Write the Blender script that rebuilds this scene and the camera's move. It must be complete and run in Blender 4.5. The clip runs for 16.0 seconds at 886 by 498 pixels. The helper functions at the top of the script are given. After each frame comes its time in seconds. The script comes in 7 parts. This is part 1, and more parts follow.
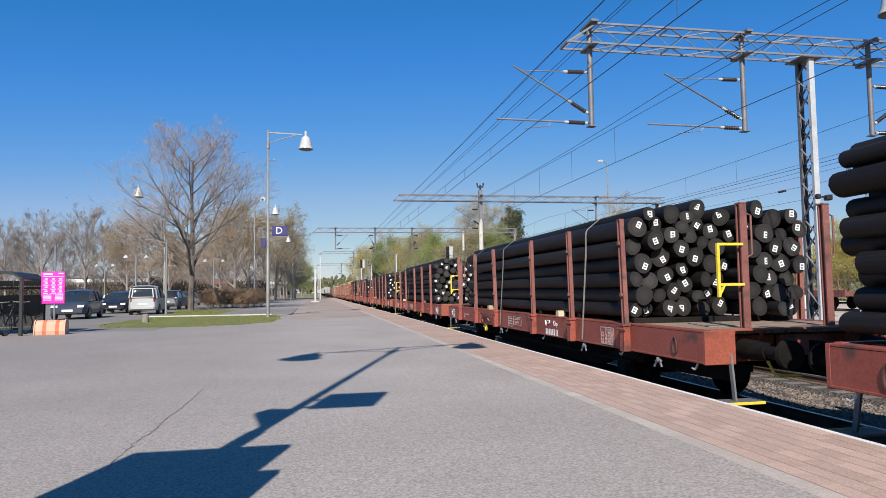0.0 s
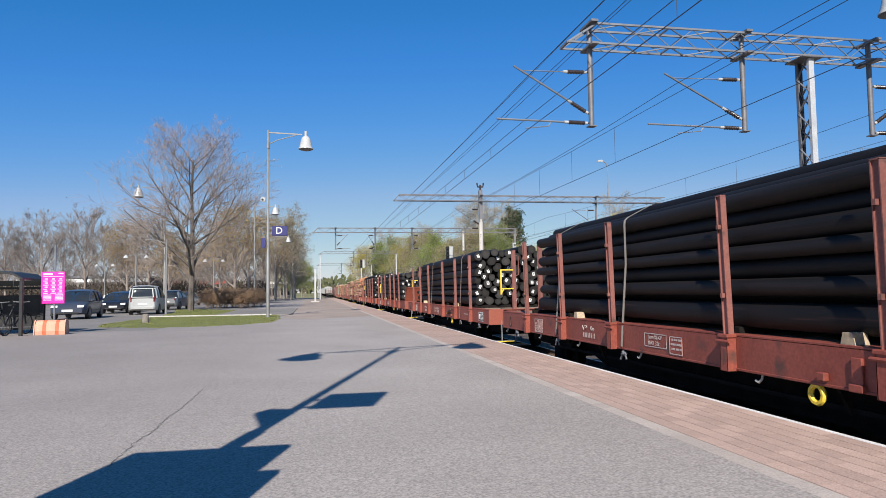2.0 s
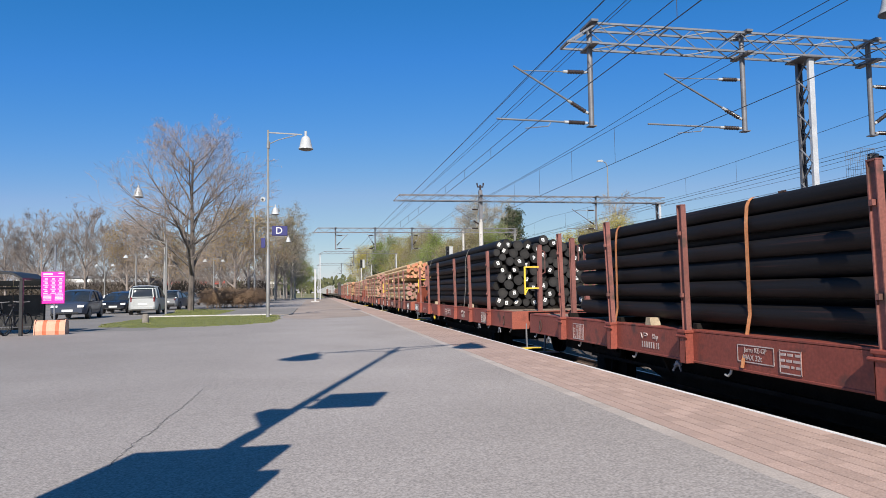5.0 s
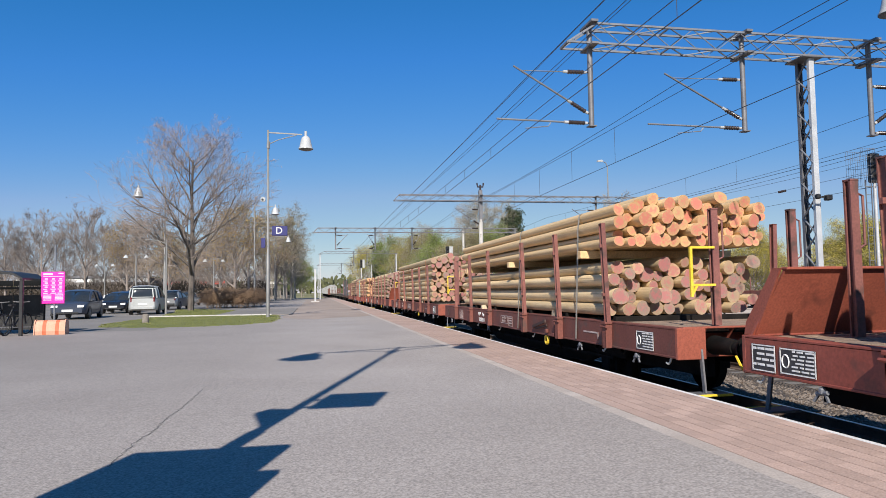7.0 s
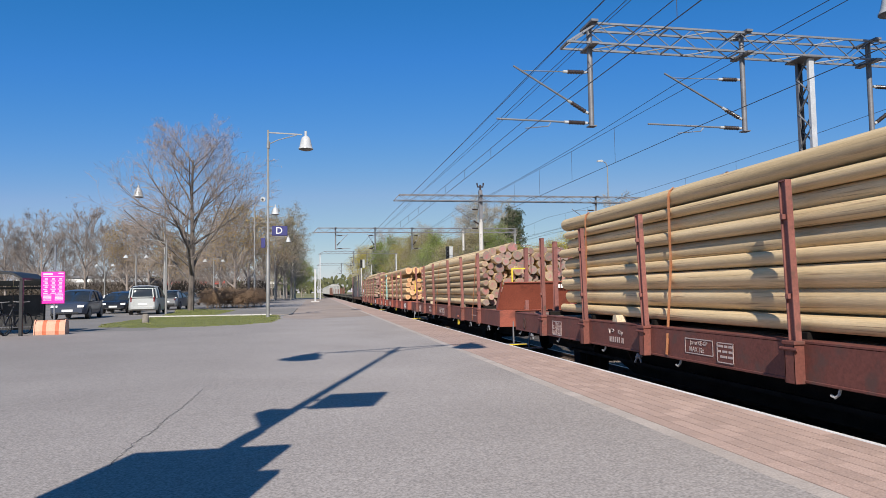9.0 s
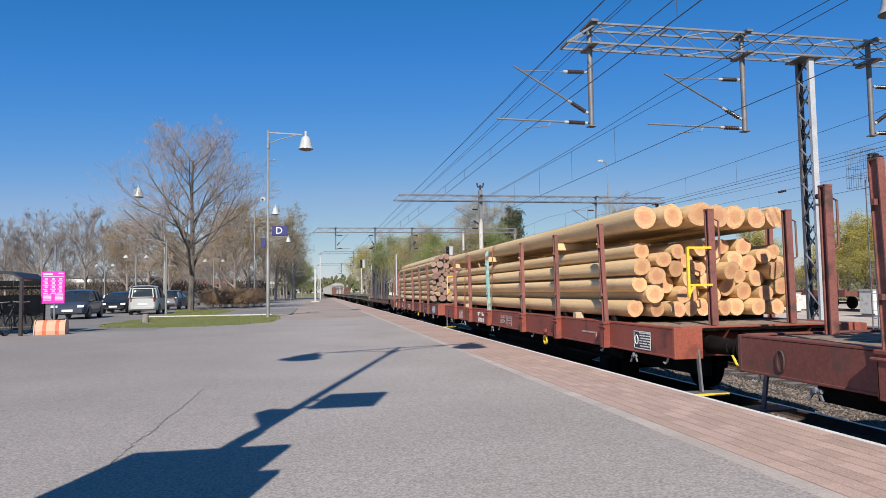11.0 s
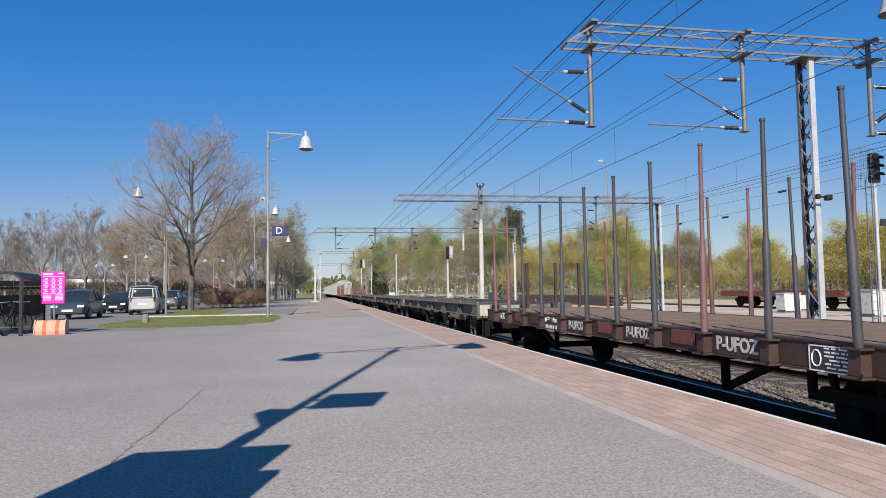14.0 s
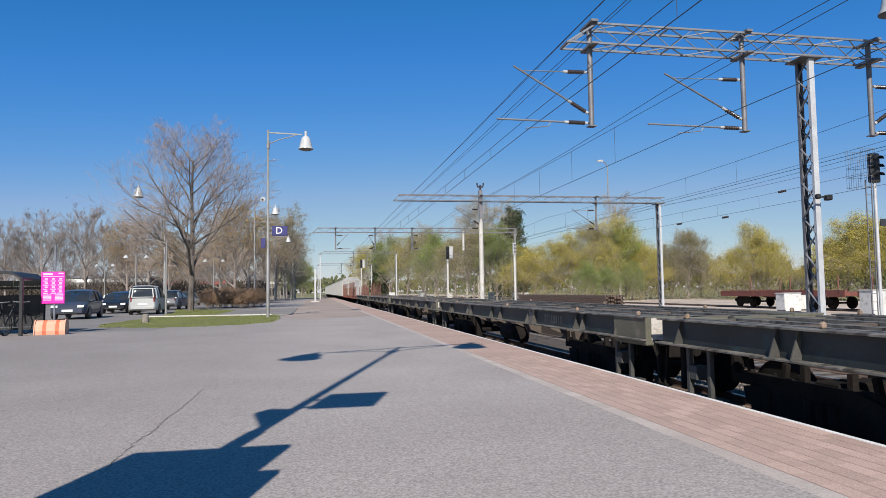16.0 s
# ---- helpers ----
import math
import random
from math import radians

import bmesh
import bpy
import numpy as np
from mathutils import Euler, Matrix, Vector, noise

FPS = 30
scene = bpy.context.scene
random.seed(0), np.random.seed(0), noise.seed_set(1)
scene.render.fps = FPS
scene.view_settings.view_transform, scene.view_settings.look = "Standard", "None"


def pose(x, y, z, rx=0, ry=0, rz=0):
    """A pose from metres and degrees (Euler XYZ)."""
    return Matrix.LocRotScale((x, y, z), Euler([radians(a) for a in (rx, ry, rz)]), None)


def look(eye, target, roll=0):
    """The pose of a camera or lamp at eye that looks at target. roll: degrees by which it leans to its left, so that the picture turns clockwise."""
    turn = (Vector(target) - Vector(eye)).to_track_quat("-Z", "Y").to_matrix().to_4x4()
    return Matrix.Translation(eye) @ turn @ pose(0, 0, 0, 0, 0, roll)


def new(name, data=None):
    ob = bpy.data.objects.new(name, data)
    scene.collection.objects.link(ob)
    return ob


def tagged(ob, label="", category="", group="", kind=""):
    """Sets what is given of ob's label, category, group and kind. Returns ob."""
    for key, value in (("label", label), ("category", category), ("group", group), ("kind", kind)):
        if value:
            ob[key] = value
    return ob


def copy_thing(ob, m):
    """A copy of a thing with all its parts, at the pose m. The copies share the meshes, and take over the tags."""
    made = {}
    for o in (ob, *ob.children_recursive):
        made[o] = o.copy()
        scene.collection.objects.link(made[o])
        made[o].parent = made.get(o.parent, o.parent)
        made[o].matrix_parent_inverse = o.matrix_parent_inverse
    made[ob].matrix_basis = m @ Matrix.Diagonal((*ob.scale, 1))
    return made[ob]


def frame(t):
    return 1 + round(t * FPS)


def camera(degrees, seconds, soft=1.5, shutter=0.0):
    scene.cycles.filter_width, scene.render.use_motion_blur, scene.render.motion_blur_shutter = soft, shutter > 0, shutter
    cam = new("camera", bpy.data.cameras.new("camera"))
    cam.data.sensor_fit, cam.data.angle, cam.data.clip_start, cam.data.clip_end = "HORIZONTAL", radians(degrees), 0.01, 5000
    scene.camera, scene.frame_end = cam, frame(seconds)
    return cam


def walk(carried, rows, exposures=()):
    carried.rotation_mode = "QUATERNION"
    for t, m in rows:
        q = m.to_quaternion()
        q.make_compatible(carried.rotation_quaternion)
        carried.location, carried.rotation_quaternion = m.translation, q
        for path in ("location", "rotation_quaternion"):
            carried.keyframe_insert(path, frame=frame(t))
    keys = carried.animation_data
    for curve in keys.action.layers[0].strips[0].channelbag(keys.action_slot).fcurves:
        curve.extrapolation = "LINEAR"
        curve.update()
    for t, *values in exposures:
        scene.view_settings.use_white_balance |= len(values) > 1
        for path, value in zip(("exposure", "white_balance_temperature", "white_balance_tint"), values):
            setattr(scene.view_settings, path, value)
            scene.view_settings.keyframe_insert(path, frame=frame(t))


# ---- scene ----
cam = camera(66.8, 16.0, 0.6)
EYE = (0.0, 0.0, 1.25)
YAW, PITCH, ROLL = radians(10.93), radians(3.517), -0.854
AIM = (math.sin(YAW) * math.cos(PITCH), math.cos(YAW) * math.cos(PITCH), 1.25 + math.sin(PITCH))
walk(cam, [(0.0, look(EYE, AIM, ROLL)), (16.0, look(EYE, AIM, ROLL))], [(0.0, 0.46), (6.5, 0.44), (8.5, 0.36), (16.0, 0.36)])

# ---- light ----
SUN_EL = radians(36.0)
SUN_FROM = Vector((-0.2673, -0.9636, 0.0)) * math.cos(SUN_EL) + Vector((0, 0, math.sin(SUN_EL)))
world = bpy.data.worlds.new("world")
scene.world = world
world.use_nodes = True
wn = world.node_tree.nodes
sky = wn.new("ShaderNodeTexSky")
sky.sky_type, sky.sun_disc = "NISHITA", False
sky.sun_elevation = SUN_EL
sky.sun_rotation = math.atan2(-0.2673, -0.9636)
sky.altitude, sky.air_density, sky.dust_density, sky.ozone_density = 50, 1.0, 0.12, 3.0
tint = wn.new("ShaderNodeMix")
tint.data_type, tint.blend_type = "RGBA", "MULTIPLY"
tint.inputs[0].default_value, tint.inputs[7].default_value = 1.0, (0.56, 0.96, 1.42, 1.0)
world.node_tree.links.new(sky.outputs[0], tint.inputs[6])
# clear spring air: deep blue overhead, a pale haze towards the horizon
split, join = wn.new("ShaderNodeSeparateColor"), wn.new("ShaderNodeCombineColor")
world.node_tree.links.new(tint.outputs[2], split.inputs[0])


def channel(i, power, gain, most):
    """One colour of the sky, with its own falloff from the horizon up."""
    p, q, r, m, top = [wn.new("ShaderNodeMath") for _ in range(5)]
    p.operation, q.operation, r.operation, m.operation, top.operation = "POWER", "MULTIPLY", "MULTIPLY", "MINIMUM", "MINIMUM"
    top.inputs[1].default_value = 9.0
    p.inputs[1].default_value, q.inputs[1].default_value, r.inputs[1].default_value = power, gain * 0.0783 ** (power - 1), most
    world.node_tree.links.new(split.outputs[i], p.inputs[0])
    world.node_tree.links.new(p.outputs[0], q.inputs[0])
    world.node_tree.links.new(split.outputs[i], r.inputs[0])
    world.node_tree.links.new(q.outputs[0], m.inputs[0])
    world.node_tree.links.new(r.outputs[0], m.inputs[1])
    world.node_tree.links.new(m.outputs[0], top.inputs[0])
    world.node_tree.links.new(top.outputs[0], join.inputs[i])


channel(0, 2.1, 10.4, 1.5)
channel(1, 0.9, 0.88, 1.15)
channel(2, 0.35, 0.78, 1.12)
world.node_tree.links.new(join.outputs[0], wn["Background"].inputs[0])
wn["Background"].inputs[1].default_value = 0.061
sun_data = bpy.data.lights.new("sun", "SUN")
sun_data.energy, sun_data.angle, sun_data.color = 5.0, radians(0.53), (1.0, 0.93, 0.84)
sun = new("sun", sun_data)
sun.matrix_world = look((0, 0, 60), Vector((0, 0, 60)) - SUN_FROM)


# ---- mesh tools ----
class Mesh:
    """Vertices and faces gathered for one mesh."""

    def __init__(self):
        self.v, self.f, self.m = [], [], []

    def face(self, pts, m=0):
        n = len(self.v)
        self.v += [tuple(p) for p in pts]
        self.f.append(tuple(range(n, n + len(pts))))
        self.m.append(m)

    def box(self, x0, x1, y0, y1, z0, z1, m=0, c=0.0):
        """A box, with its edges chamfered by c."""
        if x1 < x0:
            x0, x1 = x1, x0
        if y1 < y0:
            y0, y1 = y1, y0
        if z1 < z0:
            z0, z1 = z1, z0
        n = len(self.v)
        if c <= 0:
            self.v += [(x, y, z) for z in (z0, z1) for y in (y0, y1) for x in (x0, x1)]
            fs = [(0, 2, 3, 1), (4, 5, 7, 6), (0, 1, 5, 4), (2, 6, 7, 3), (0, 4, 6, 2), (1, 3, 7, 5)]
            self.f += [tuple(n + i for i in q) for q in fs]
            self.m += [m] * 6
            return self
        c = min(c, (x1 - x0) * 0.45, (y1 - y0) * 0.45, (z1 - z0) * 0.45)
        cx, cy, cz = (x0 + x1) / 2, (y0 + y1) / 2, (z0 + z1) / 2
        hx, hy, hz = (x1 - x0) / 2, (y1 - y0) / 2, (z1 - z0) / 2
        idx = {}
        for sx in (-1, 1):
            for sy in (-1, 1):
                for sz in (-1, 1):
                    for a in range(3):
                        k = [c, c, c]
                        k[a] = 0
                        idx[sx, sy, sz, a] = len(self.v)
                        self.v.append((cx + sx * (hx - k[0]), cy + sy * (hy - k[1]), cz + sz * (hz - k[2])))
        def add(q, out):
            p = [Vector(self.v[i]) for i in q]
            nrm = (p[1] - p[0]).cross(p[2] - p[0])
            if nrm.dot(Vector(out)) < 0:
                q = q[::-1]
            self.f.append(tuple(q))
            self.m.append(m)
        for a in range(3):
            b, d = [i for i in range(3) if i != a]
            for s in (-1, 1):
                q = []
                for sb, sd in ((-1, -1), (1, -1), (1, 1), (-1, 1)):
                    k = [0, 0, 0]
                    k[a], k[b], k[d] = s, sb, sd
                    q.append(idx[k[0], k[1], k[2], a])
                o = [0, 0, 0]
                o[a] = s
                add(q, o)
        for a in range(3):
            b, d = [i for i in range(3) if i != a]
            for sb in (-1, 1):
                for sd in (-1, 1):
                    k0, k1 = [0, 0, 0], [0, 0, 0]
                    k0[a], k1[a] = -1, 1
                    for k in (k0, k1):
                        k[b], k[d] = sb, sd
                    o = [0, 0, 0]
                    o[b], o[d] = sb, sd
                    add([idx[*k0, b], idx[*k1, b], idx[*k1, d], idx[*k0, d]], o)
        for sx in (-1, 1):
            for sy in (-1, 1):
                for sz in (-1, 1):
                    add([idx[sx, sy, sz, 0], idx[sx, sy, sz, 1], idx[sx, sy, sz, 2]], (sx, sy, sz))
        return self

    def tube(self, pts, radii, seg=8, m=0, cap=True, mcap=None):
        """A round bar along points; radii is one number or one for each point."""
        pts = [Vector(p) for p in pts]
        if not hasattr(radii, "__len__"):
            radii = [radii] * len(pts)
        n0 = len(self.v)
        d = (pts[1] - pts[0]).normalized()
        ref = Vector((0, 0, 1)) if abs(d.z) < 0.9 else Vector((1, 0, 0))
        a = d.cross(ref).normalized()
        for i, p in enumerate(pts):
            if i == 0:
                t = pts[1] - pts[0]
            elif i == len(pts) - 1:
                t = pts[i] - pts[i - 1]
            else:
                t = pts[i + 1] - pts[i - 1]
            t.normalize()
            a = (a - t * a.dot(t)).normalized()
            b = t.cross(a)
            for k in range(seg):
                w = 2 * math.pi * k / seg
                self.v.append(tuple(p + (a * math.cos(w) + b * math.sin(w)) * radii[i]))
        for i in range(len(pts) - 1):
            for k in range(seg):
                k2 = (k + 1) % seg
                self.f.append((n0 + i * seg + k, n0 + i * seg + k2, n0 + (i + 1) * seg + k2, n0 + (i + 1) * seg + k))
                self.m.append(m)
        if cap:
            e = n0 + (len(pts) - 1) * seg
            self.f += [tuple(n0 + k for k in range(seg))[::-1], tuple(e + k for k in range(seg))]
            self.m += [m if mcap is None else mcap] * 2
        return self

    def bar(self, p0, p1, w, h=None, m=0):
        """A square bar from p0 to p1."""
        h = h or w
        p0, p1 = Vector(p0), Vector(p1)
        t = (p1 - p0).normalized()
        ref = Vector((0, 0, 1)) if abs(t.z) < 0.9 else Vector((1, 0, 0))
        a = t.cross(ref).normalized()
        b = a.cross(t)
        n = len(self.v)
        for p in (p0, p1):
            for s, q in ((-1, -1), (1, -1), (1, 1), (-1, 1)):
                self.v.append(tuple(p + a * (s * w / 2) + b * (q * h / 2)))
        self.f += [(n, n + 1, n + 2, n + 3), (n + 7, n + 6, n + 5, n + 4)]
        self.f += [(n + k, n + 4 + k, n + 4 + (k + 1) % 4, n + (k + 1) % 4) for k in range(4)]
        self.m += [m] * 6
        return self

    def prism(self, outline, y0, y1, m=0):
        """An outline of (x, z) drawn out along y."""
        n, k = len(self.v), len(outline)
        self.v += [(x, y0, z) for x, z in outline] + [(x, y1, z) for x, z in outline]
        self.f += [tuple(range(n, n + k)), tuple(range(n + k, n + 2 * k))[::-1]]
        self.f += [(n + (i + 1) % k, n + i, n + k + i, n + k + (i + 1) % k) for i in range(k)]
        self.m += [m] * (k + 2)
        return self

    def prism_x(self, outline, x0, x1, m=0):
        """An outline of (y, z) drawn out along x."""
        n, k = len(self.v), len(outline)
        self.v += [(x0, y, z) for y, z in outline] + [(x1, y, z) for y, z in outline]
        self.f += [tuple(range(n, n + k)), tuple(range(n + k, n + 2 * k))[::-1]]
        self.f += [(n + (i + 1) % k, n + i, n + k + i, n + k + (i + 1) % k) for i in range(k)]
        self.m += [m] * (k + 2)
        return self

    def lathe(self, profile, centre, seg=16, m=0):
        """A profile of (radius, height) turned round the upright through centre."""
        n, k = len(self.v), len(profile)
        cx, cy, cz = centre
        for i in range(seg):
            w = 2 * math.pi * i / seg
            self.v += [(cx + r * math.cos(w), cy + r * math.sin(w), cz + z) for r, z in profile]
        for i in range(seg):
            j = (i + 1) % seg
            self.f += [(n + i * k + a, n + j * k + a, n + j * k + a + 1, n + i * k + a + 1) for a in range(k - 1)]
            self.m += [m] * (k - 1)
        return self

    def data(self, name, mats, smooth=False, fix=True):
        me = bpy.data.meshes.new(name)
        me.from_pydata(self.v, [], self.f)
        for q in (mats if isinstance(mats, (list, tuple)) else [mats]):
            me.materials.append(q)
        if any(self.m):
            me.polygons.foreach_set("material_index", self.m)
        if fix:
            bm = bmesh.new()
            bm.from_mesh(me)
            bmesh.ops.recalc_face_normals(bm, faces=bm.faces)
            bm.to_mesh(me)
            bm.free()
        if smooth:
            me.shade_smooth()
            me.set_sharp_from_angle(angle=radians(40))
        me.update()
        return me


def thing(name, m, label, category, group="", kind=""):
    """An Empty at the base of a thing, which carries its parts."""
    ob = new(name)
    ob.empty_display_size = 0.2
    ob.matrix_basis = m
    return tagged(ob, label, category, group, kind)


def part(name, mesh, material, parent, label="", smooth=False, m=None):
    """One mesh object under a thing or a part."""
    me = mesh if isinstance(mesh, bpy.types.Mesh) else mesh.data(name, material, smooth)
    ob = new(name, me)
    ob.parent = parent
    if m is not None:
        ob.matrix_basis = m
    return tagged(ob, label)


def solid(name, mesh, material, label="", category="", group="", kind="", smooth=False, m=None):
    """A thing, or a piece of the setting, that is one mesh."""
    me = mesh if isinstance(mesh, bpy.types.Mesh) else mesh.data(name, material, smooth)
    ob = new(name, me)
    if m is not None:
        ob.matrix_basis = m
    return tagged(ob, label, category, group, kind)


def letters(text, size, material, thick=0.002, bold=0.0):
    """A mesh of a line of writing, in the xy plane."""
    cu = bpy.data.curves.new("writing", "FONT")
    cu.body, cu.size, cu.extrude, cu.offset = text, size, thick, bold
    cu.align_x, cu.align_y, cu.resolution_u = "CENTER", "CENTER", 3
    ob = bpy.data.objects.new("writing", cu)
    scene.collection.objects.link(ob)
    me = bpy.data.meshes.new_from_object(ob.evaluated_get(bpy.context.evaluated_depsgraph_get()))
    bpy.data.objects.remove(ob)
    me.materials.clear()
    me.materials.append(material)
    return me


# ---- materials ----
def surf(name, a, b, scale=3.0, rough=0.8, metal=0.0, bump=0.15, fine=40.0, spread=0.0, spec=0.5, stretch=(1, 1, 1), grain=0.2, dirt=None, dirt_at=0.62, cells=0.0, bump_at=0.01):
    """A surface whose colour wanders between a and b at one scale, with grain at a finer one, dirt in patches, and a change from thing to thing."""
    mat = bpy.data.materials.new(name)
    mat.use_nodes = True
    nt = mat.node_tree
    N, L = nt.nodes, nt.links
    bs = N["Principled BSDF"]
    tc, mp = N.new("ShaderNodeTexCoord"), N.new("ShaderNodeMapping")
    mp.inputs["Scale"].default_value = stretch
    L.new(tc.outputs["Object"], mp.inputs[0])
    info = N.new("ShaderNodeObjectInfo")
    shift = N.new("ShaderNodeVectorMath")
    shift.operation = "MULTIPLY_ADD"
    comb = N.new("ShaderNodeCombineXYZ")
    for i in range(3):
        L.new(info.outputs["Random"], comb.inputs[i])
    L.new(comb.outputs[0], shift.inputs[0])
    shift.inputs[1].default_value = (37, 53, 71)
    L.new(mp.outputs[0], shift.inputs[2])
    big, small = N.new("ShaderNodeTexNoise"), N.new("ShaderNodeTexNoise")
    big.inputs["Scale"].default_value, big.inputs["Detail"].default_value = scale, 5
    small.inputs["Scale"].default_value, small.inputs["Detail"].default_value = fine, 3
    for q in (big, small):
        L.new(shift.outputs[0], q.inputs["Vector"])
    ramp = N.new("ShaderNodeMapRange")
    ramp.inputs[1].default_value, ramp.inputs[2].default_value = 0.3, 0.7
    L.new(big.outputs["Fac"], ramp.inputs[0])
    mix = N.new("ShaderNodeMix")
    mix.data_type = "RGBA"
    mix.inputs[6].default_value, mix.inputs[7].default_value = (*a, 1), (*b, 1)
    L.new(ramp.outputs[0], mix.inputs[0])
    out = mix.outputs[2]
    speck = N.new("ShaderNodeMapRange")
    speck.inputs[1].default_value, speck.inputs[2].default_value = 0.28, 0.72
    speck.inputs[3].default_value, speck.inputs[4].default_value = 1 - grain, 1 + grain
    L.new(small.outputs["Fac"], speck.inputs[0])
    hsv = N.new("ShaderNodeHueSaturation")
    L.new(out, hsv.inputs["Color"])
    if spread:
        vary = N.new("ShaderNodeMapRange")
        vary.inputs[3].default_value, vary.inputs[4].default_value = 1 - spread, 1 + spread
        L.new(info.outputs["Random"], vary.inputs[0])
        mul = N.new("ShaderNodeMath")
        mul.operation = "MULTIPLY"
        L.new(vary.outputs[0], mul.inputs[0])
        L.new(speck.outputs[0], mul.inputs[1])
        L.new(mul.outputs[0], hsv.inputs["Value"])
    else:
        L.new(speck.outputs[0], hsv.inputs["Value"])
    out = hsv.outputs[0]
    if dirt:
        spot = N.new("ShaderNodeTexNoise")
        spot.inputs["Scale"].default_value, spot.inputs["Detail"].default_value = scale * 2.3, 8
        L.new(shift.outputs[0], spot.inputs["Vector"])
        edge = N.new("ShaderNodeMapRange")
        edge.inputs[1].default_value, edge.inputs[2].default_value = dirt_at - 0.05, dirt_at + 0.08
        L.new(spot.outputs["Fac"], edge.inputs[0])
        m2 = N.new("ShaderNodeMix")
        m2.data_type = "RGBA"
        L.new(edge.outputs[0], m2.inputs[0])
        L.new(out, m2.inputs[6])
        m2.inputs[7].default_value = (*dirt, 1)
        out = m2.outputs[2]
    L.new(out, bs.inputs["Base Color"])
    bs.inputs["Roughness"].default_value, bs.inputs["Metallic"].default_value = rough, metal
    bs.inputs["Specular IOR Level"].default_value = spec
    if bump:
        bp = N.new("ShaderNodeBump")
        bp.inputs["Strength"].default_value, bp.inputs["Distance"].default_value = bump, bump_at
        src = small.outputs["Fac"]
        if cells:
            vo = N.new("ShaderNodeTexVoronoi")
            vo.inputs["Scale"].default_value = cells
            L.new(shift.outputs[0], vo.inputs["Vector"])
            src = vo.outputs["Distance"]
        L.new(src, bp.inputs["Height"])
        L.new(bp.outputs[0], bs.inputs["Normal"])
    return mat


def plain(name, c, rough=0.5, metal=0.0, emit=0.0):
    mat = bpy.data.materials.new(name)
    mat.use_nodes = True
    bs = mat.node_tree.nodes["Principled BSDF"]
    bs.inputs["Base Color"].default_value = (*c, 1)
    bs.inputs["Roughness"].default_value, bs.inputs["Metallic"].default_value = rough, metal
    if emit:
        bs.inputs["Emission Color"].default_value, bs.inputs["Emission Strength"].default_value = (*c, 1), emit
    return mat


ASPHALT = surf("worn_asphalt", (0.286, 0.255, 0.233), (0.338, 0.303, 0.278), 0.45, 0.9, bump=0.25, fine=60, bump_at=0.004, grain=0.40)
# the asphalt gets darker away from the platform's edge, with a noisy boundary
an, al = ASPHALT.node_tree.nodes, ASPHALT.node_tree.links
a_tc, a_xyz, a_noise, a_sum, a_tone, a_mul = an.new("ShaderNodeTexCoord"), an.new("ShaderNodeSeparateXYZ"), an.new("ShaderNodeTexNoise"), an.new("ShaderNodeMath"), an.new("ShaderNodeMapRange"), an.new("ShaderNodeMath")
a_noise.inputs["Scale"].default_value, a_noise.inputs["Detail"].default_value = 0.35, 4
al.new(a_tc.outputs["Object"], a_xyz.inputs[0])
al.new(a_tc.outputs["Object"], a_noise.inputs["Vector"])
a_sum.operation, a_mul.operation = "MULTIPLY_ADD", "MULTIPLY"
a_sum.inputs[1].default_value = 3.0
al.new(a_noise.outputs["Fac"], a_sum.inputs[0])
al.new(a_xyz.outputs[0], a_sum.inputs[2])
a_tone.inputs[1].default_value, a_tone.inputs[2].default_value, a_tone.inputs[3].default_value, a_tone.inputs[4].default_value = -3.5, 2.5, 0.80, 1.02
al.new(a_sum.outputs[0], a_tone.inputs[0])
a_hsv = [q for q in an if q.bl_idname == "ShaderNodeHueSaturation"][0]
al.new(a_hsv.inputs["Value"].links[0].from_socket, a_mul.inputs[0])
al.new(a_tone.outputs[0], a_mul.inputs[1])
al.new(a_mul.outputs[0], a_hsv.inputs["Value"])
FAR_DIRT = surf("brown_gritted_asphalt", (0.27, 0.215, 0.18), (0.345, 0.28, 0.235), 0.6, 0.95, bump=0.2, fine=30)
LOT = surf("lot_asphalt", (0.16, 0.15, 0.14), (0.22, 0.20, 0.18), 0.2, 0.95, bump=0.3, fine=20)
CONCRETE = surf("concrete", (0.42, 0.40, 0.37), (0.55, 0.53, 0.49), 1.5, 0.9, bump=0.3, fine=60, dirt=(0.25, 0.23, 0.2), dirt_at=0.66)
PAVER = surf("red_paver", (0.37, 0.262, 0.214), (0.46, 0.328, 0.272), 0.8, 0.9, bump=0.35, fine=70, spread=0.09)
PAVER_GREY = surf("grey_paver", (0.38, 0.325, 0.285), (0.45, 0.39, 0.345), 0.8, 0.9, bump=0.3, fine=70, spread=0.08)
JOINT = surf("joint_sand", (0.19, 0.13, 0.105), (0.25, 0.175, 0.145), 3, 0.95, fine=80)
WHITE_LINE = surf("white_edge_paint", (0.60, 0.59, 0.57), (0.70, 0.69, 0.67), 4, 0.7, fine=60, dirt=(0.5, 0.46, 0.42), dirt_at=0.68)
BALLAST = surf("ballast", (0.06, 0.047, 0.038), (0.12, 0.095, 0.077), 5.0, 0.95, bump=1.0, fine=22, cells=18, bump_at=0.05)
SAND = surf("yard_gravel", (0.40, 0.32, 0.25), (0.54, 0.45, 0.37), 0.12, 0.95, bump=0.4, fine=6, dirt=(0.22, 0.18, 0.14), dirt_at=0.6)
SOIL = surf("dry_meadow", (0.22, 0.19, 0.09), (0.14, 0.15, 0.05), 0.05, 0.95, bump=0.4, fine=3, dirt=(0.26, 0.21, 0.13))
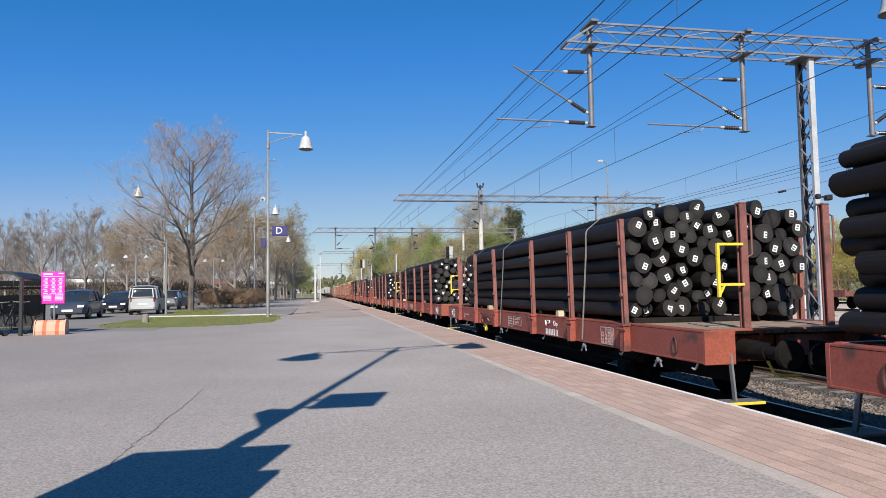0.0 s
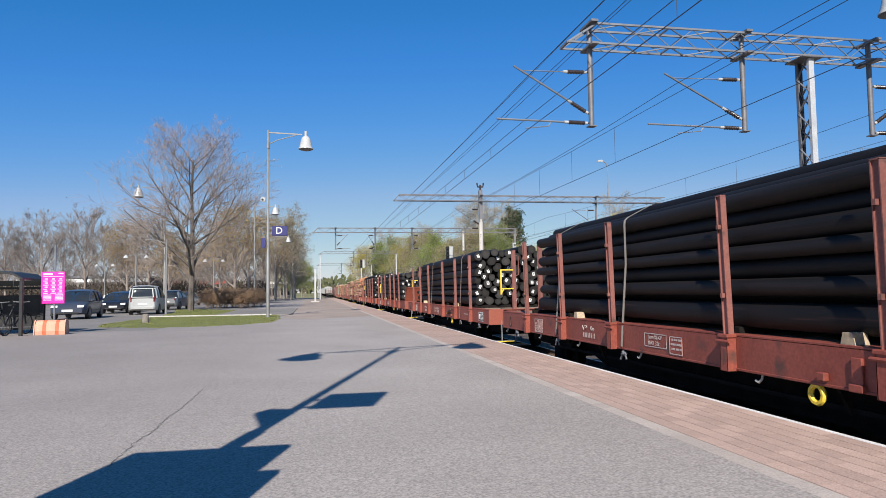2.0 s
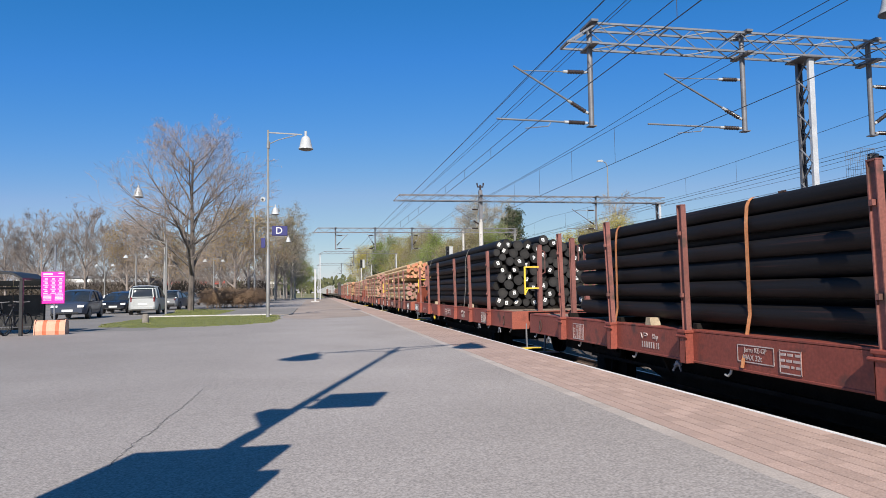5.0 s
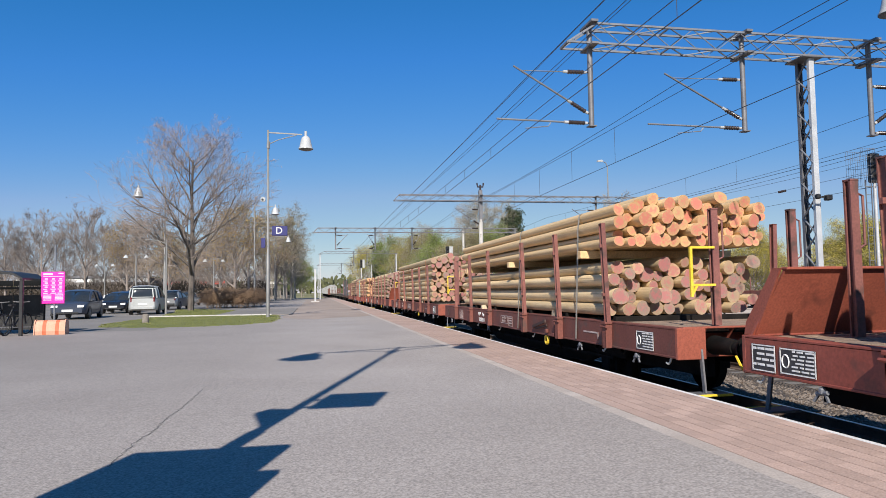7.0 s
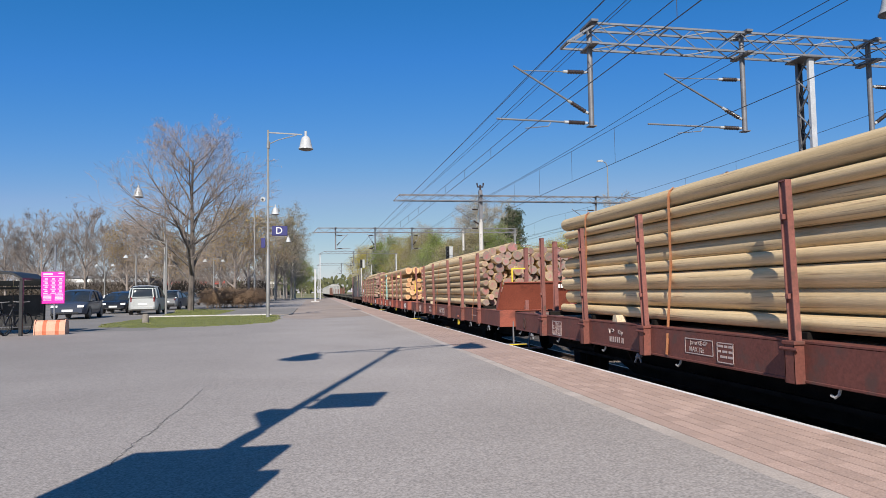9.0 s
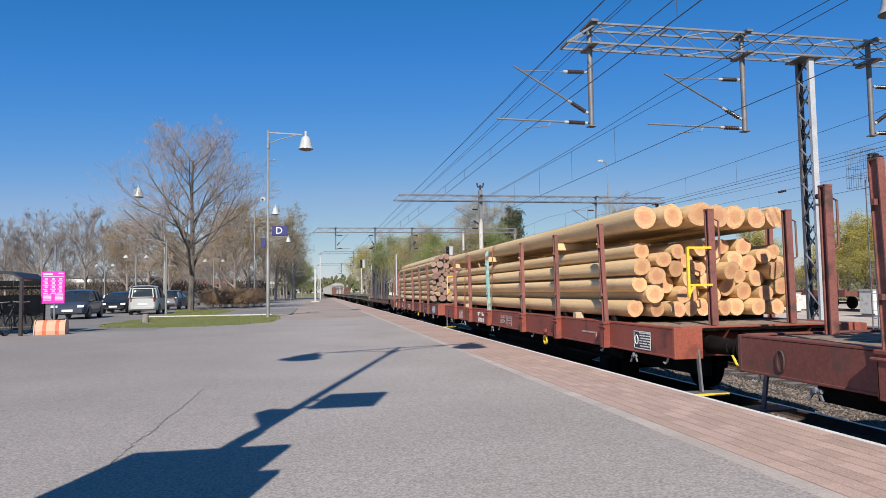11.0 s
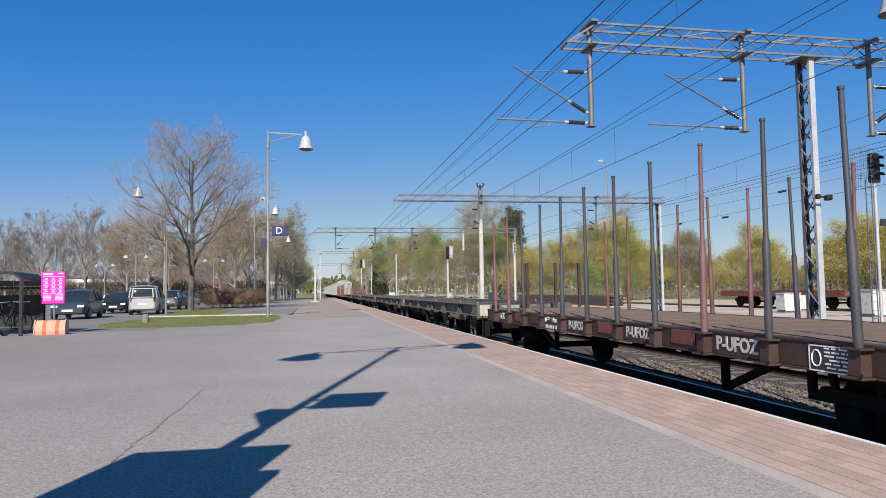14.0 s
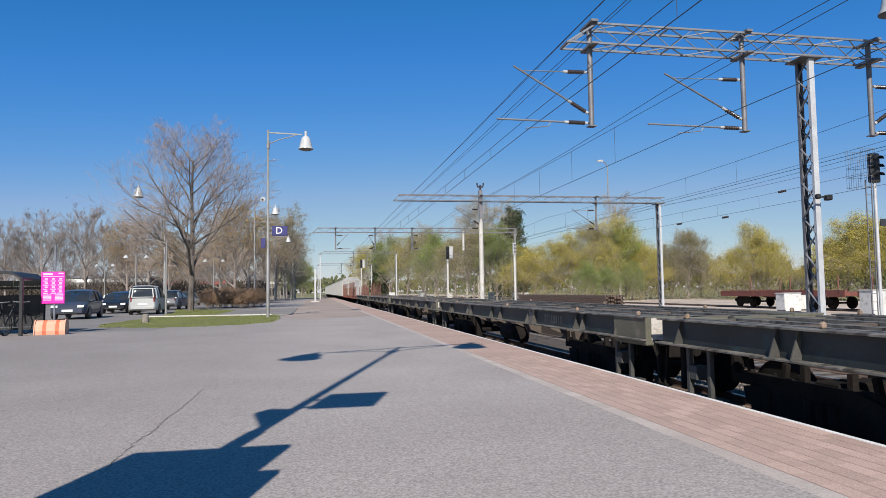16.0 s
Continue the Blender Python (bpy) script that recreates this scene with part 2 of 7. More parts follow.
GRASS = surf("lawn", (0.115, 0.135, 0.034), (0.175, 0.185, 0.055), 0.6, 0.9, bump=0.8, fine=25, bump_at=0.05, dirt=(0.28, 0.22, 0.13), dirt_at=0.66)
BLADE = surf("grass_blade", (0.125, 0.145, 0.032), (0.205, 0.205, 0.06), 2, 0.8, bump=0)
RAIL = surf("rail_steel", (0.40, 0.39, 0.385), (0.52, 0.51, 0.50), 3, 0.42, 1.0, bump=0.05)
RAIL_RUST = surf("rail_rust", (0.08, 0.055, 0.042), (0.14, 0.095, 0.075), 4, 0.9)
SLEEPER = surf("sleeper", (0.13, 0.115, 0.10), (0.20, 0.18, 0.16), 3, 0.9)
RED = surf("oxide_red_paint", (0.21, 0.048, 0.032), (0.265, 0.066, 0.044), 1.3, 0.55, bump=0.12, fine=30, spread=0.1, dirt=(0.085, 0.038, 0.03), dirt_at=0.64)
RED_OLD = surf("old_red_paint", (0.135, 0.042, 0.031), (0.18, 0.058, 0.042), 1.6, 0.65, bump=0.15, fine=30, spread=0.12, dirt=(0.10, 0.05, 0.04), dirt_at=0.6)
STAKE_RED = surf("stake_red_paint", (0.165, 0.06, 0.05), (0.23, 0.09, 0.073), 2.0, 0.6, bump=0.1, spread=0.12, dirt=(0.09, 0.05, 0.04), dirt_at=0.6)
# brighter copy of the red, for end faces that catch the sun
ORANGE = surf("sunlit_red_paint", (0.24, 0.062, 0.038), (0.30, 0.082, 0.05), 1.2, 0.55, bump=0.1, dirt=(0.15, 0.045, 0.03), dirt_at=0.64)
BROWN = surf("brown_steel", (0.038, 0.019, 0.016), (0.066, 0.034, 0.027), 1.6, 0.7, bump=0.2, spread=0.1, dirt=(0.05, 0.035, 0.03), dirt_at=0.58)
BLACK_STEEL = surf("dark_green_steel", (0.009, 0.013, 0.0135), (0.022, 0.031, 0.032), 1.1, 0.6, bump=0.2, dirt=(0.020, 0.046, 0.052), dirt_at=0.62)
GREASE = surf("black_grease", (0.006, 0.0055, 0.005), (0.014, 0.012, 0.011), 4, 0.6, bump=0.1)
UNDER = surf("grimy_underframe", (0.008, 0.007, 0.0065), (0.020, 0.017, 0.015), 3, 0.85, bump=0.2)
PLANK = surf("grey_deck_boards", (0.20, 0.14, 0.10), (0.31, 0.23, 0.17), 2.5, 0.9, bump=0.4, fine=30, stretch=(8, 0.6, 1), dirt=(0.10, 0.07, 0.05), dirt_at=0.6)
PLANK_BROWN = surf("brown_deck_boards", (0.13, 0.085, 0.06), (0.20, 0.14, 0.10), 2.5, 0.9, bump=0.4, fine=30, stretch=(1, 8, 1))
YELLOW = surf("yellow_paint", (0.72, 0.48, 0.03), (0.80, 0.56, 0.06), 3, 0.5, dirt=(0.30, 0.18, 0.05), dirt_at=0.7)
WHITE = surf("white_paint", (0.72, 0.72, 0.70), (0.82, 0.82, 0.80), 4, 0.5)
FADED = surf("faded_lettering", (0.40, 0.31, 0.28), (0.52, 0.43, 0.40), 5, 0.6)
PLATE = surf("black_plate", (0.02, 0.022, 0.025), (0.045, 0.045, 0.05), 4, 0.5)
BLUE_PLATE = surf("blue_plate", (0.03, 0.06, 0.2), (0.05, 0.09, 0.26), 3, 0.4)
TAR = surf("creosoted_pole", (0.0035, 0.0032, 0.0035), (0.0095, 0.0075, 0.0072), 2.2, 0.62, bump=0.35, fine=26, spread=0.35, stretch=(1, 0.12, 1), dirt=(0.032, 0.014, 0.012), dirt_at=0.66)

PINE = surf("peeled_pine", (0.60, 0.40, 0.19), (0.74, 0.53, 0.29), 1.3, 0.6, bump=0.25, fine=30, spread=0.14, stretch=(2, 0.25, 2), dirt=(0.34, 0.20, 0.09), dirt_at=0.7)
PINE_GREY = surf("weathered_pine", (0.53, 0.385, 0.205), (0.67, 0.51, 0.30), 1.3, 0.7, bump=0.25, fine=30, spread=0.18, stretch=(2, 0.25, 2), dirt=(0.22, 0.13, 0.07), dirt_at=0.64)


def sawn(name, heart, sap, paint, paint_at, spread=0.2, rings=8.0):
    """The sawn end of a log: heartwood, sapwood, year rings, and smudges of paint."""
    mat = surf(name, heart, sap, 6, 0.8, bump=0.25, fine=9, spread=spread, dirt=paint, dirt_at=paint_at)
    nt = mat.node_tree
    N, L = nt.nodes, nt.links
    tc, flat, far = N.new("ShaderNodeTexCoord"), N.new("ShaderNodeVectorMath"), N.new("ShaderNodeVectorMath")
    flat.operation, far.operation = "MULTIPLY", "LENGTH"
    flat.inputs[1].default_value = (1, 0, 1)
    L.new(tc.outputs["Object"], flat.inputs[0])
    L.new(flat.outputs[0], far.inputs[0])
    wob, add = N.new("ShaderNodeTexNoise"), N.new("ShaderNodeMath")
    wob.inputs["Scale"].default_value = 2.0
    L.new(flat.outputs[0], wob.inputs["Vector"])
    add.operation = "MULTIPLY_ADD"
    L.new(wob.outputs["Fac"], add.inputs[0])
    add.inputs[1].default_value = 0.25
    L.new(far.outputs["Value"], add.inputs[2])
    wave = N.new("ShaderNodeMath")
    wave.operation = "MULTIPLY"
    L.new(add.outputs[0], wave.inputs[0])
    wave.inputs[1].default_value = rings * 6.28
    sine, ring = N.new("ShaderNodeMath"), N.new("ShaderNodeMapRange")
    sine.operation = "SINE"
    L.new(wave.outputs[0], sine.inputs[0])
    ring.inputs[1].default_value, ring.inputs[2].default_value = -1, 1
    ring.inputs[3].default_value, ring.inputs[4].default_value = 0.82, 1.05
    L.new(sine.outputs[0], ring.inputs[0])
    wood = [n for n in N if n.bl_idname == "ShaderNodeMix"][0]
    core = N.new("ShaderNodeMapRange")
    core.inputs[1].default_value, core.inputs[2].default_value = 0.55, 0.8
    L.new(add.outputs[0], core.inputs[0])
    L.new(core.outputs[0], wood.inputs[0])
    hsv = [n for n in N if n.bl_idname == "ShaderNodeHueSaturation"][0]
    src = hsv.inputs["Value"].links[0].from_socket
    mul = N.new("ShaderNodeMath")
    mul.operation = "MULTIPLY"
    L.new(src, mul.inputs[0])
    L.new(ring.outputs[0], mul.inputs[1])
    L.new(mul.outputs[0], hsv.inputs["Value"])
    return mat


TAR_END = sawn("creosoted_pole_end", (0.022, 0.020, 0.018), (0.010, 0.009, 0.0085), (0.03, 0.026, 0.023), 0.6, 0.35, 4.0)
PINE_END = sawn("sawn_pine_end", (0.50, 0.29, 0.14), (0.60, 0.40, 0.20), (0.60, 0.11, 0.10), 0.58, 0.2)


def smudged(name, tones, paint, cover):
    """Sawn ends that differ from log to log in tone, with chalky paint smudged over some of them."""
    mat = sawn(name, tones[0], tones[1], tones[2], 0.58, 0.35, 5.0)
    nt = mat.node_tree
    N, L = nt.nodes, nt.links
    bs = N["Principled BSDF"]
    info = [q for q in N if q.bl_idname == "ShaderNodeObjectInfo"][0]
    was = bs.inputs["Base Color"].links[0].from_socket
    ramp = N.new("ShaderNodeValToRGB")
    ramp.color_ramp.interpolation = "CONSTANT"
    while len(ramp.color_ramp.elements) < len(tones):
        ramp.color_ramp.elements.new(0.5)
    for i, c in enumerate(tones):
        ramp.color_ramp.elements[i].position = i / len(tones)
        ramp.color_ramp.elements[i].color = (*c, 1)
    L.new(info.outputs["Random"], ramp.inputs[0])
    base = N.new("ShaderNodeMix")
    base.data_type = "RGBA"
    base.inputs[0].default_value = 0.6
    L.new(was, base.inputs[6])
    L.new(ramp.outputs[0], base.inputs[7])
    many, part_of, at = [N.new("ShaderNodeMath") for _ in range(3)]
    many.operation, part_of.operation, at.operation = "MULTIPLY", "FRACT", "MULTIPLY_ADD"
    many.inputs[1].default_value = 17.3
    L.new(info.outputs["Random"], many.inputs[0])
    L.new(many.outputs[0], part_of.inputs[0])
    at.inputs[1].default_value, at.inputs[2].default_value = cover, -cover
    L.new(part_of.outputs[0], at.inputs[0])
    patch = N.new("ShaderNodeTexNoise")
    patch.inputs["Scale"].default_value, patch.inputs["Detail"].default_value = 3.0, 8
    shift = [q for q in N if q.bl_idname == "ShaderNodeVectorMath" and q.operation == "MULTIPLY_ADD"][0]
    L.new(shift.outputs[0], patch.inputs["Vector"])
    total, edge = N.new("ShaderNodeMath"), N.new("ShaderNodeMapRange")
    total.operation = "SUBTRACT"
    far = [q for q in N if q.bl_idname == "ShaderNodeVectorMath" and q.operation == "LENGTH"][0]
    heart = N.new("ShaderNodeMath")
    heart.operation = "MULTIPLY_ADD"
    heart.inputs[1].default_value = -0.22
    L.new(far.outputs["Value"], heart.inputs[0])
    L.new(patch.outputs["Fac"], heart.inputs[2])
    L.new(heart.outputs[0], total.inputs[0])
    L.new(at.outputs[0], total.inputs[1])
    edge.inputs[1].default_value, edge.inputs[2].default_value, edge.inputs[4].default_value = 0.38, 0.62, 0.72
    L.new(total.outputs[0], edge.inputs[0])
    over = N.new("ShaderNodeMix")
    over.data_type = "RGBA"
    L.new(edge.outputs[0], over.inputs[0])
    L.new(base.outputs[2], over.inputs[6])
    over.inputs[7].default_value = (*paint, 1)
    L.new(over.outputs[2], bs.inputs["Base Color"])
    return mat


PINK_END = smudged("rosy_sawn_end", ((0.25, 0.18, 0.145), (0.36, 0.255, 0.155), (0.13, 0.095, 0.08), (0.28, 0.20, 0.16), (0.42, 0.30, 0.17), (0.19, 0.145, 0.125)), (0.40, 0.125, 0.12), 0.24)
DULL_END = smudged("grey_sawn_end", ((0.22, 0.175, 0.15), (0.30, 0.225, 0.155), (0.12, 0.095, 0.083), (0.25, 0.20, 0.17), (0.36, 0.27, 0.16), (0.17, 0.14, 0.125)), (0.38, 0.12, 0.12), 0.13)
PAINTED_END = smudged("pink_painted_end", ((0.46, 0.28, 0.13), (0.55, 0.36, 0.17), (0.38, 0.21, 0.10), (0.50, 0.30, 0.13), (0.30, 0.17, 0.09)), (0.55, 0.14, 0.12), 0.24)
STRAP = surf("grey_strap", (0.30, 0.27, 0.22), (0.42, 0.38, 0.32), 6, 0.8)
STRAP_FADED = surf("faded_salmon_strap", (0.42, 0.29, 0.23), (0.54, 0.40, 0.33), 6, 0.8)
STRAP_ORANGE = surf("orange_strap", (0.60, 0.22, 0.08), (0.70, 0.32, 0.14), 6, 0.8)
GALV = surf("galvanised_steel", (0.17, 0.178, 0.195), (0.24, 0.25, 0.27), 3, 0.5, 0.35, bump=0.08)
GALV_DARK = surf("dark_galvanised_steel", (0.13, 0.13, 0.14), (0.20, 0.20, 0.21), 3, 0.55, 0.3, bump=0.1)
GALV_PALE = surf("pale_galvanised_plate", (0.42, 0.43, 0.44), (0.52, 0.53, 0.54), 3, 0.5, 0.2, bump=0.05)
POLE_GREY = surf("grey_pole_paint", (0.20, 0.20, 0.195), (0.28, 0.275, 0.26), 2, 0.5, 0.2, bump=0.05)
INSUL = surf("brown_insulator", (0.03, 0.022, 0.02), (0.05, 0.035, 0.03), 5, 0.25)
WIRE = surf("contact_wire", (0.05, 0.045, 0.04), (0.08, 0.07, 0.06), 5, 0.5, 0.4, bump=0)
ENAMEL = surf("white_lamp_enamel", (0.38, 0.39, 0.39), (0.47, 0.48, 0.48), 3, 0.25, bump=0)
MAGENTA = surf("magenta_sign", (0.80, 0.02, 0.36), (0.85, 0.03, 0.42), 2, 0.45, bump=0)
INDIGO = surf("indigo_sign", (0.025, 0.025, 0.12), (0.035, 0.035, 0.15), 2, 0.4, bump=0)
BLACK = surf("black_frame", (0.012, 0.012, 0.013), (0.025, 0.025, 0.026), 3, 0.5, bump=0.05)
GLASS_DARK = surf("tinted_glass", (0.02, 0.024, 0.028), (0.03, 0.035, 0.04), 1, 0.06, bump=0)
BARK = surf("grey_bark", (0.085, 0.07, 0.06), (0.17, 0.145, 0.125), 3, 0.95, bump=0.8, fine=14, stretch=(3, 3, 0.5), bump_at=0.03)
BARK_PALE = surf("pale_bark", (0.26, 0.24, 0.20), (0.40, 0.37, 0.32), 3, 0.95, bump=0.4, fine=14, dirt=(0.06, 0.05, 0.04), dirt_at=0.62)
TWIG = surf("bare_twigs", (0.19, 0.16, 0.14), (0.29, 0.245, 0.215), 0.4, 0.95, bump=0)
BUD_PINK = surf("pinkish_buds", (0.34, 0.25, 0.215), (0.44, 0.335, 0.29), 0.3, 0.9, bump=0)
BUD_GOLD = surf("golden_buds", (0.26, 0.175, 0.065), (0.37, 0.26, 0.10), 0.3, 0.9, bump=0)
BUD = surf("spring_buds", (0.20, 0.155, 0.115), (0.30, 0.235, 0.18), 0.3, 0.9, bump=0)
LEAF_YELLOW = surf("yellow_green_leaves", (0.29, 0.25, 0.04), (0.41, 0.345, 0.07), 0.25, 0.8, bump=0, fine=2, spread=0.15)
LEAF_GREEN = surf("young_green_leaves", (0.12, 0.17, 0.03), (0.19, 0.235, 0.05), 0.25, 0.8, bump=0, fine=2, spread=0.15)
LEAF_OLIVE = surf("olive_leaves", (0.19, 0.165, 0.075), (0.27, 0.235, 0.115), 0.25, 0.8, bump=0, fine=2, spread=0.2)
NEEDLE = surf("spruce_needles", (0.02, 0.035, 0.015), (0.04, 0.06, 0.025), 0.4, 0.85, bump=0, fine=2)
for mat, gloss in ((TAR, 0.3), (UNDER, 0.1), (GREASE, 0.1)):
    mat.node_tree.nodes["Principled BSDF"].inputs["Specular IOR Level"].default_value = gloss
THICKET = surf("brown_thicket", (0.035, 0.028, 0.023), (0.085, 0.066, 0.048), 0.5, 0.95, bump=0, fine=3)
HEDGE = surf("rust_brown_shrub", (0.215, 0.14, 0.085), (0.32, 0.215, 0.135), 0.6, 0.9, bump=0, fine=3)

# ---- ground, platform and tracks ----
RAIL_Z = -0.55
TRACK_1, TRACK_2, TRACK_3, TRACK_4 = 6.12, 10.62, 17.4, 21.9
EDGE = 4.35

g = Mesh()
g.face([(-2600, -2600, -0.95), (2600, -2600, -0.95), (2600, 2600, -0.95), (-2600, 2600, -0.95)])
solid("ground", g, SOIL, "dry spring meadow stretching to the horizon", "ground", kind="structure")
g = Mesh()
g.box(24.9, 60, -60, 420, -1.2, -0.66)
solid("ground_yard", g, SAND, "pale sandy gravel of the rail yard", "gravel", kind="structure")
g = Mesh()
g.prism([(EDGE + 0.02, -1.2), (EDGE + 0.02, -0.78), (25.0, -0.78), (25.0, -1.2)], -60, 420)
for c in (TRACK_1, TRACK_2, TRACK_3, TRACK_4):
    g.prism([(c - 1.75, -0.9), (c - 1.3, -0.72), (c + 1.3, -0.72), (c + 1.75, -0.9)], -60, 420)
solid("ballast_bed", g, BALLAST, "brown crushed stone ballast under the tracks", "ballast", kind="structure")

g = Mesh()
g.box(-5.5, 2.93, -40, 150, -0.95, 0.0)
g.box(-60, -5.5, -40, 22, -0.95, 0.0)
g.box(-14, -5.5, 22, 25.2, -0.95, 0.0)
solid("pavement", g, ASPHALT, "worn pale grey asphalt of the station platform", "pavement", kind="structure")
g = Mesh()
edge = [(-1.5, 34.3), (-0.9, 33.2), (-0.3, 32.2), (0.12, 31.6), (0.67, 33.0), (1.5, 33.6), (2.2, 33.8), (2.92, 34.8), (2.92, 150.0), (-1.2, 150.0), (-1.2, 41.0), (-1.6, 38.0)]
g.face([(x, y, 0.004) for x, y in edge])
solid("pavement_far", g.data("pavement_far", FAR_DIRT, fix=False), None, "brown gritted asphalt along the far platform", "pavement", kind="structure")
g = Mesh()
g.box(-90, -5.5, 22, 150, -0.95, -0.006)
solid("road", g, LOT, "grey asphalt of the station car park", "road", kind="structure")
g = Mesh()
g.box(2.93, EDGE - 0.05, -40, 150, -0.95, -0.0032)
solid("platform_bed", g, JOINT, "sand bed under the paving strip", "pavement", kind="structure")
g = Mesh()
g.box(EDGE - 0.05, EDGE, -40, 150, -0.95, 0.004, c=0.008)
platform_edge = solid("platform_edge", g, WHITE_LINE, "white painted concrete edge of the platform", "kerb", kind="structure")


def rail_pair(c, name):
    for s in (-1, 1):
        x = c + s * 0.797
        g = Mesh()
        g.prism([(x - 0.075, RAIL_Z - 0.17), (x - 0.075, RAIL_Z - 0.15), (x - 0.012, RAIL_Z - 0.13), (x - 0.012, RAIL_Z - 0.04), (x - 0.034, RAIL_Z - 0.03), (x - 0.034, RAIL_Z - 0.004), (x + 0.034, RAIL_Z - 0.004), (x + 0.034, RAIL_Z - 0.03), (x + 0.012, RAIL_Z - 0.04), (x + 0.012, RAIL_Z - 0.13), (x + 0.075, RAIL_Z - 0.15), (x + 0.075, RAIL_Z - 0.17)], -60, 420)
        r = solid("rail", g, RAIL_RUST, "rusty steel rail with a polished top", "rail", "running rails", "structure")
        h = Mesh()
        h.box(x - 0.028, x + 0.028, -60, 420, RAIL_Z - 0.006, RAIL_Z)
        part("railhead", h, RAIL, r, "bright polished running surface")


for c in (TRACK_1, TRACK_2, TRACK_3, TRACK_4, 37.9):
    rail_pair(c, "track")
g = Mesh()
for c in (TRACK_1, TRACK_2, TRACK_3, TRACK_4):
    y = -10.0
    while y < 90:
        g.box(c - 1.3, c + 1.3, y, y + 0.25, -0.8, -0.715)
        y += 0.61
solid("sleepers", g, SLEEPER, "grey concrete sleepers set in the ballast", "sleeper", kind="stuff")

STONE = surf("crushed_stone", (0.10, 0.083, 0.07), (0.24, 0.20, 0.17), 6.0, 0.95, bump=0.3, fine=60, dirt=(0.10, 0.07, 0.05), dirt_at=0.55)
rnd = random.Random(61)
g = Mesh()
for _ in range(15000):
    y = 3.0 + 15.0 * rnd.random() ** 1.4
    x = rnd.uniform(4.5, 9.6)
    off = abs(x - TRACK_1)
    z = -0.715 if off < 1.3 else max(-0.78, -0.72 - (off - 1.3) * 0.4)
    r = rnd.uniform(0.02, 0.042)
    a = rnd.uniform(0, 6.283)
    n0 = len(g.v)
    for k in range(4):
        q = r * rnd.uniform(0.7, 1.3)
        g.v.append((x + q * math.cos(a + k * 1.571), y + q * math.sin(a + k * 1.571), z + r * rnd.uniform(-0.1, 0.35)))
    g.v += [(x + r * rnd.uniform(-0.3, 0.3), y + r * rnd.uniform(-0.3, 0.3), z + r * rnd.uniform(0.6, 1.1)), (x, y, z - r)]
    g.f += [(n0 + k, n0 + (k + 1) % 4, n0 + 4) for k in range(4)] + [(n0 + (k + 1) % 4, n0 + k, n0 + 5) for k in range(4)]
    g.m += [0] * 8
solid("ballast_stones", g.data("ballast_stones", STONE, fix=False), None, "loose crushed stones between the tracks", "gravel", kind="stuff")

# ---- the train ----
TRAIN = []          # (thing, place along the train)
WHEELSETS = []


def run(t):
    """How far the train has gone at t seconds."""
    return 11.8 * t + 0.052 * t * t


def aboard(ob, s):
    """Set a thing on track 1, s metres along the train."""
    ob.matrix_basis = pose(TRACK_1, s, RAIL_Z)
    TRAIN.append((ob, s))
    return ob


def wheelset(parent, y, r=0.46):
    """A sprung axle with its two wheels, which turn."""
    g = Mesh()
    box = None
    for s in (-1, 1):
        g = Mesh()
        x = s * 1.03
        g.box(x - 0.13, x + 0.13, -0.16, 0.16, -0.12, 0.17, c=0.02)
        g.box(x - 0.05, x + 0.05, -0.62, 0.62, 0.16, 0.26, c=0.01)
        g.box(x - 0.045, x + 0.045, -0.45, 0.45, 0.25, 0.31, c=0.01)
        for q in (-1, 1):
            g.bar((x, q * 0.60, 0.23), (x, q * 0.60, 0.46), 0.07)
            g.bar((x, q * 0.2, -0.1), (x, q * 0.32, 0.46), 0.06)
        box = part("axle_guard", g, UNDER, parent, "grimy axle box and leaf spring", m=pose(0, y, r))
    w = Mesh()
    w.tube([(-1.05, 0, 0), (1.05, 0, 0)], 0.075, 8)
    for s in (-1, 1):
        a = s * 0.76
        w.tube([(a - s * 0.03, 0, 0), (a - s * 0.005, 0, 0), (a, 0, 0), (a + s * 0.13, 0, 0)], [r + 0.028, r + 0.028, r, r], 24)
        w.tube([(a + s * 0.131, 0, 0), (a + s * 0.15, 0, 0)], [r - 0.08, 0.12], 24)
        for k in range(4):
            w.tube([(a + s * 0.135, 0.27 * math.cos(k * 1.571), 0.27 * math.sin(k * 1.571)), (a + s * 0.16, 0.27 * math.cos(k * 1.571), 0.27 * math.sin(k * 1.571))], 0.05, 8)
    ws = part("wheelset", w, UNDER, box, "", True)
    if parent.name.split(".")[0] != "covered_wagon":
        WHEELSETS.append((ws, r))


def buffers_and_hook(parent, y, d):
    """Buffers and coupling on the end at y; d is the way out."""
    for s in (-1, 1):
        g = Mesh()
        x = s * 0.88
        g.tube([(x, y - d * 0.1, 1.02), (x, y + d * 0.38, 1.02)], [0.13, 0.10], 14)
        g.tube([(x, y + d * 0.38, 1.02), (x, y + d * 0.70, 1.02)], 0.08, 12)
        g.tube([(x, y + d * 0.70, 1.02), (x, y + d * 0.75, 1.02)], [0.18, 0.165], 20)
        part("buffer", g, GREASE, parent, "black greasy sprung buffer", True)
    g = Mesh()
    g.bar((0, y, 1.03), (0, y + d * 0.35, 1.03), 0.09, 0.16)
    g.tube([(0, y + d * 0.3, 1.03), (0, y + d * 0.42, 0.86), (0.0, y + d * 0.62, 0.82), (0, y + d * 0.66, 1.0)], 0.035, 8)
    g.tube([(0.28, y, 0.95), (0.3, y + d * 0.2, 0.62), (0.28, y + d * 0.45, 0.52), (0.24, y + d * 0.65, 0.6)], 0.028, 8)
    part("coupling", g, GREASE, parent, "screw coupling with a brake hose", True)


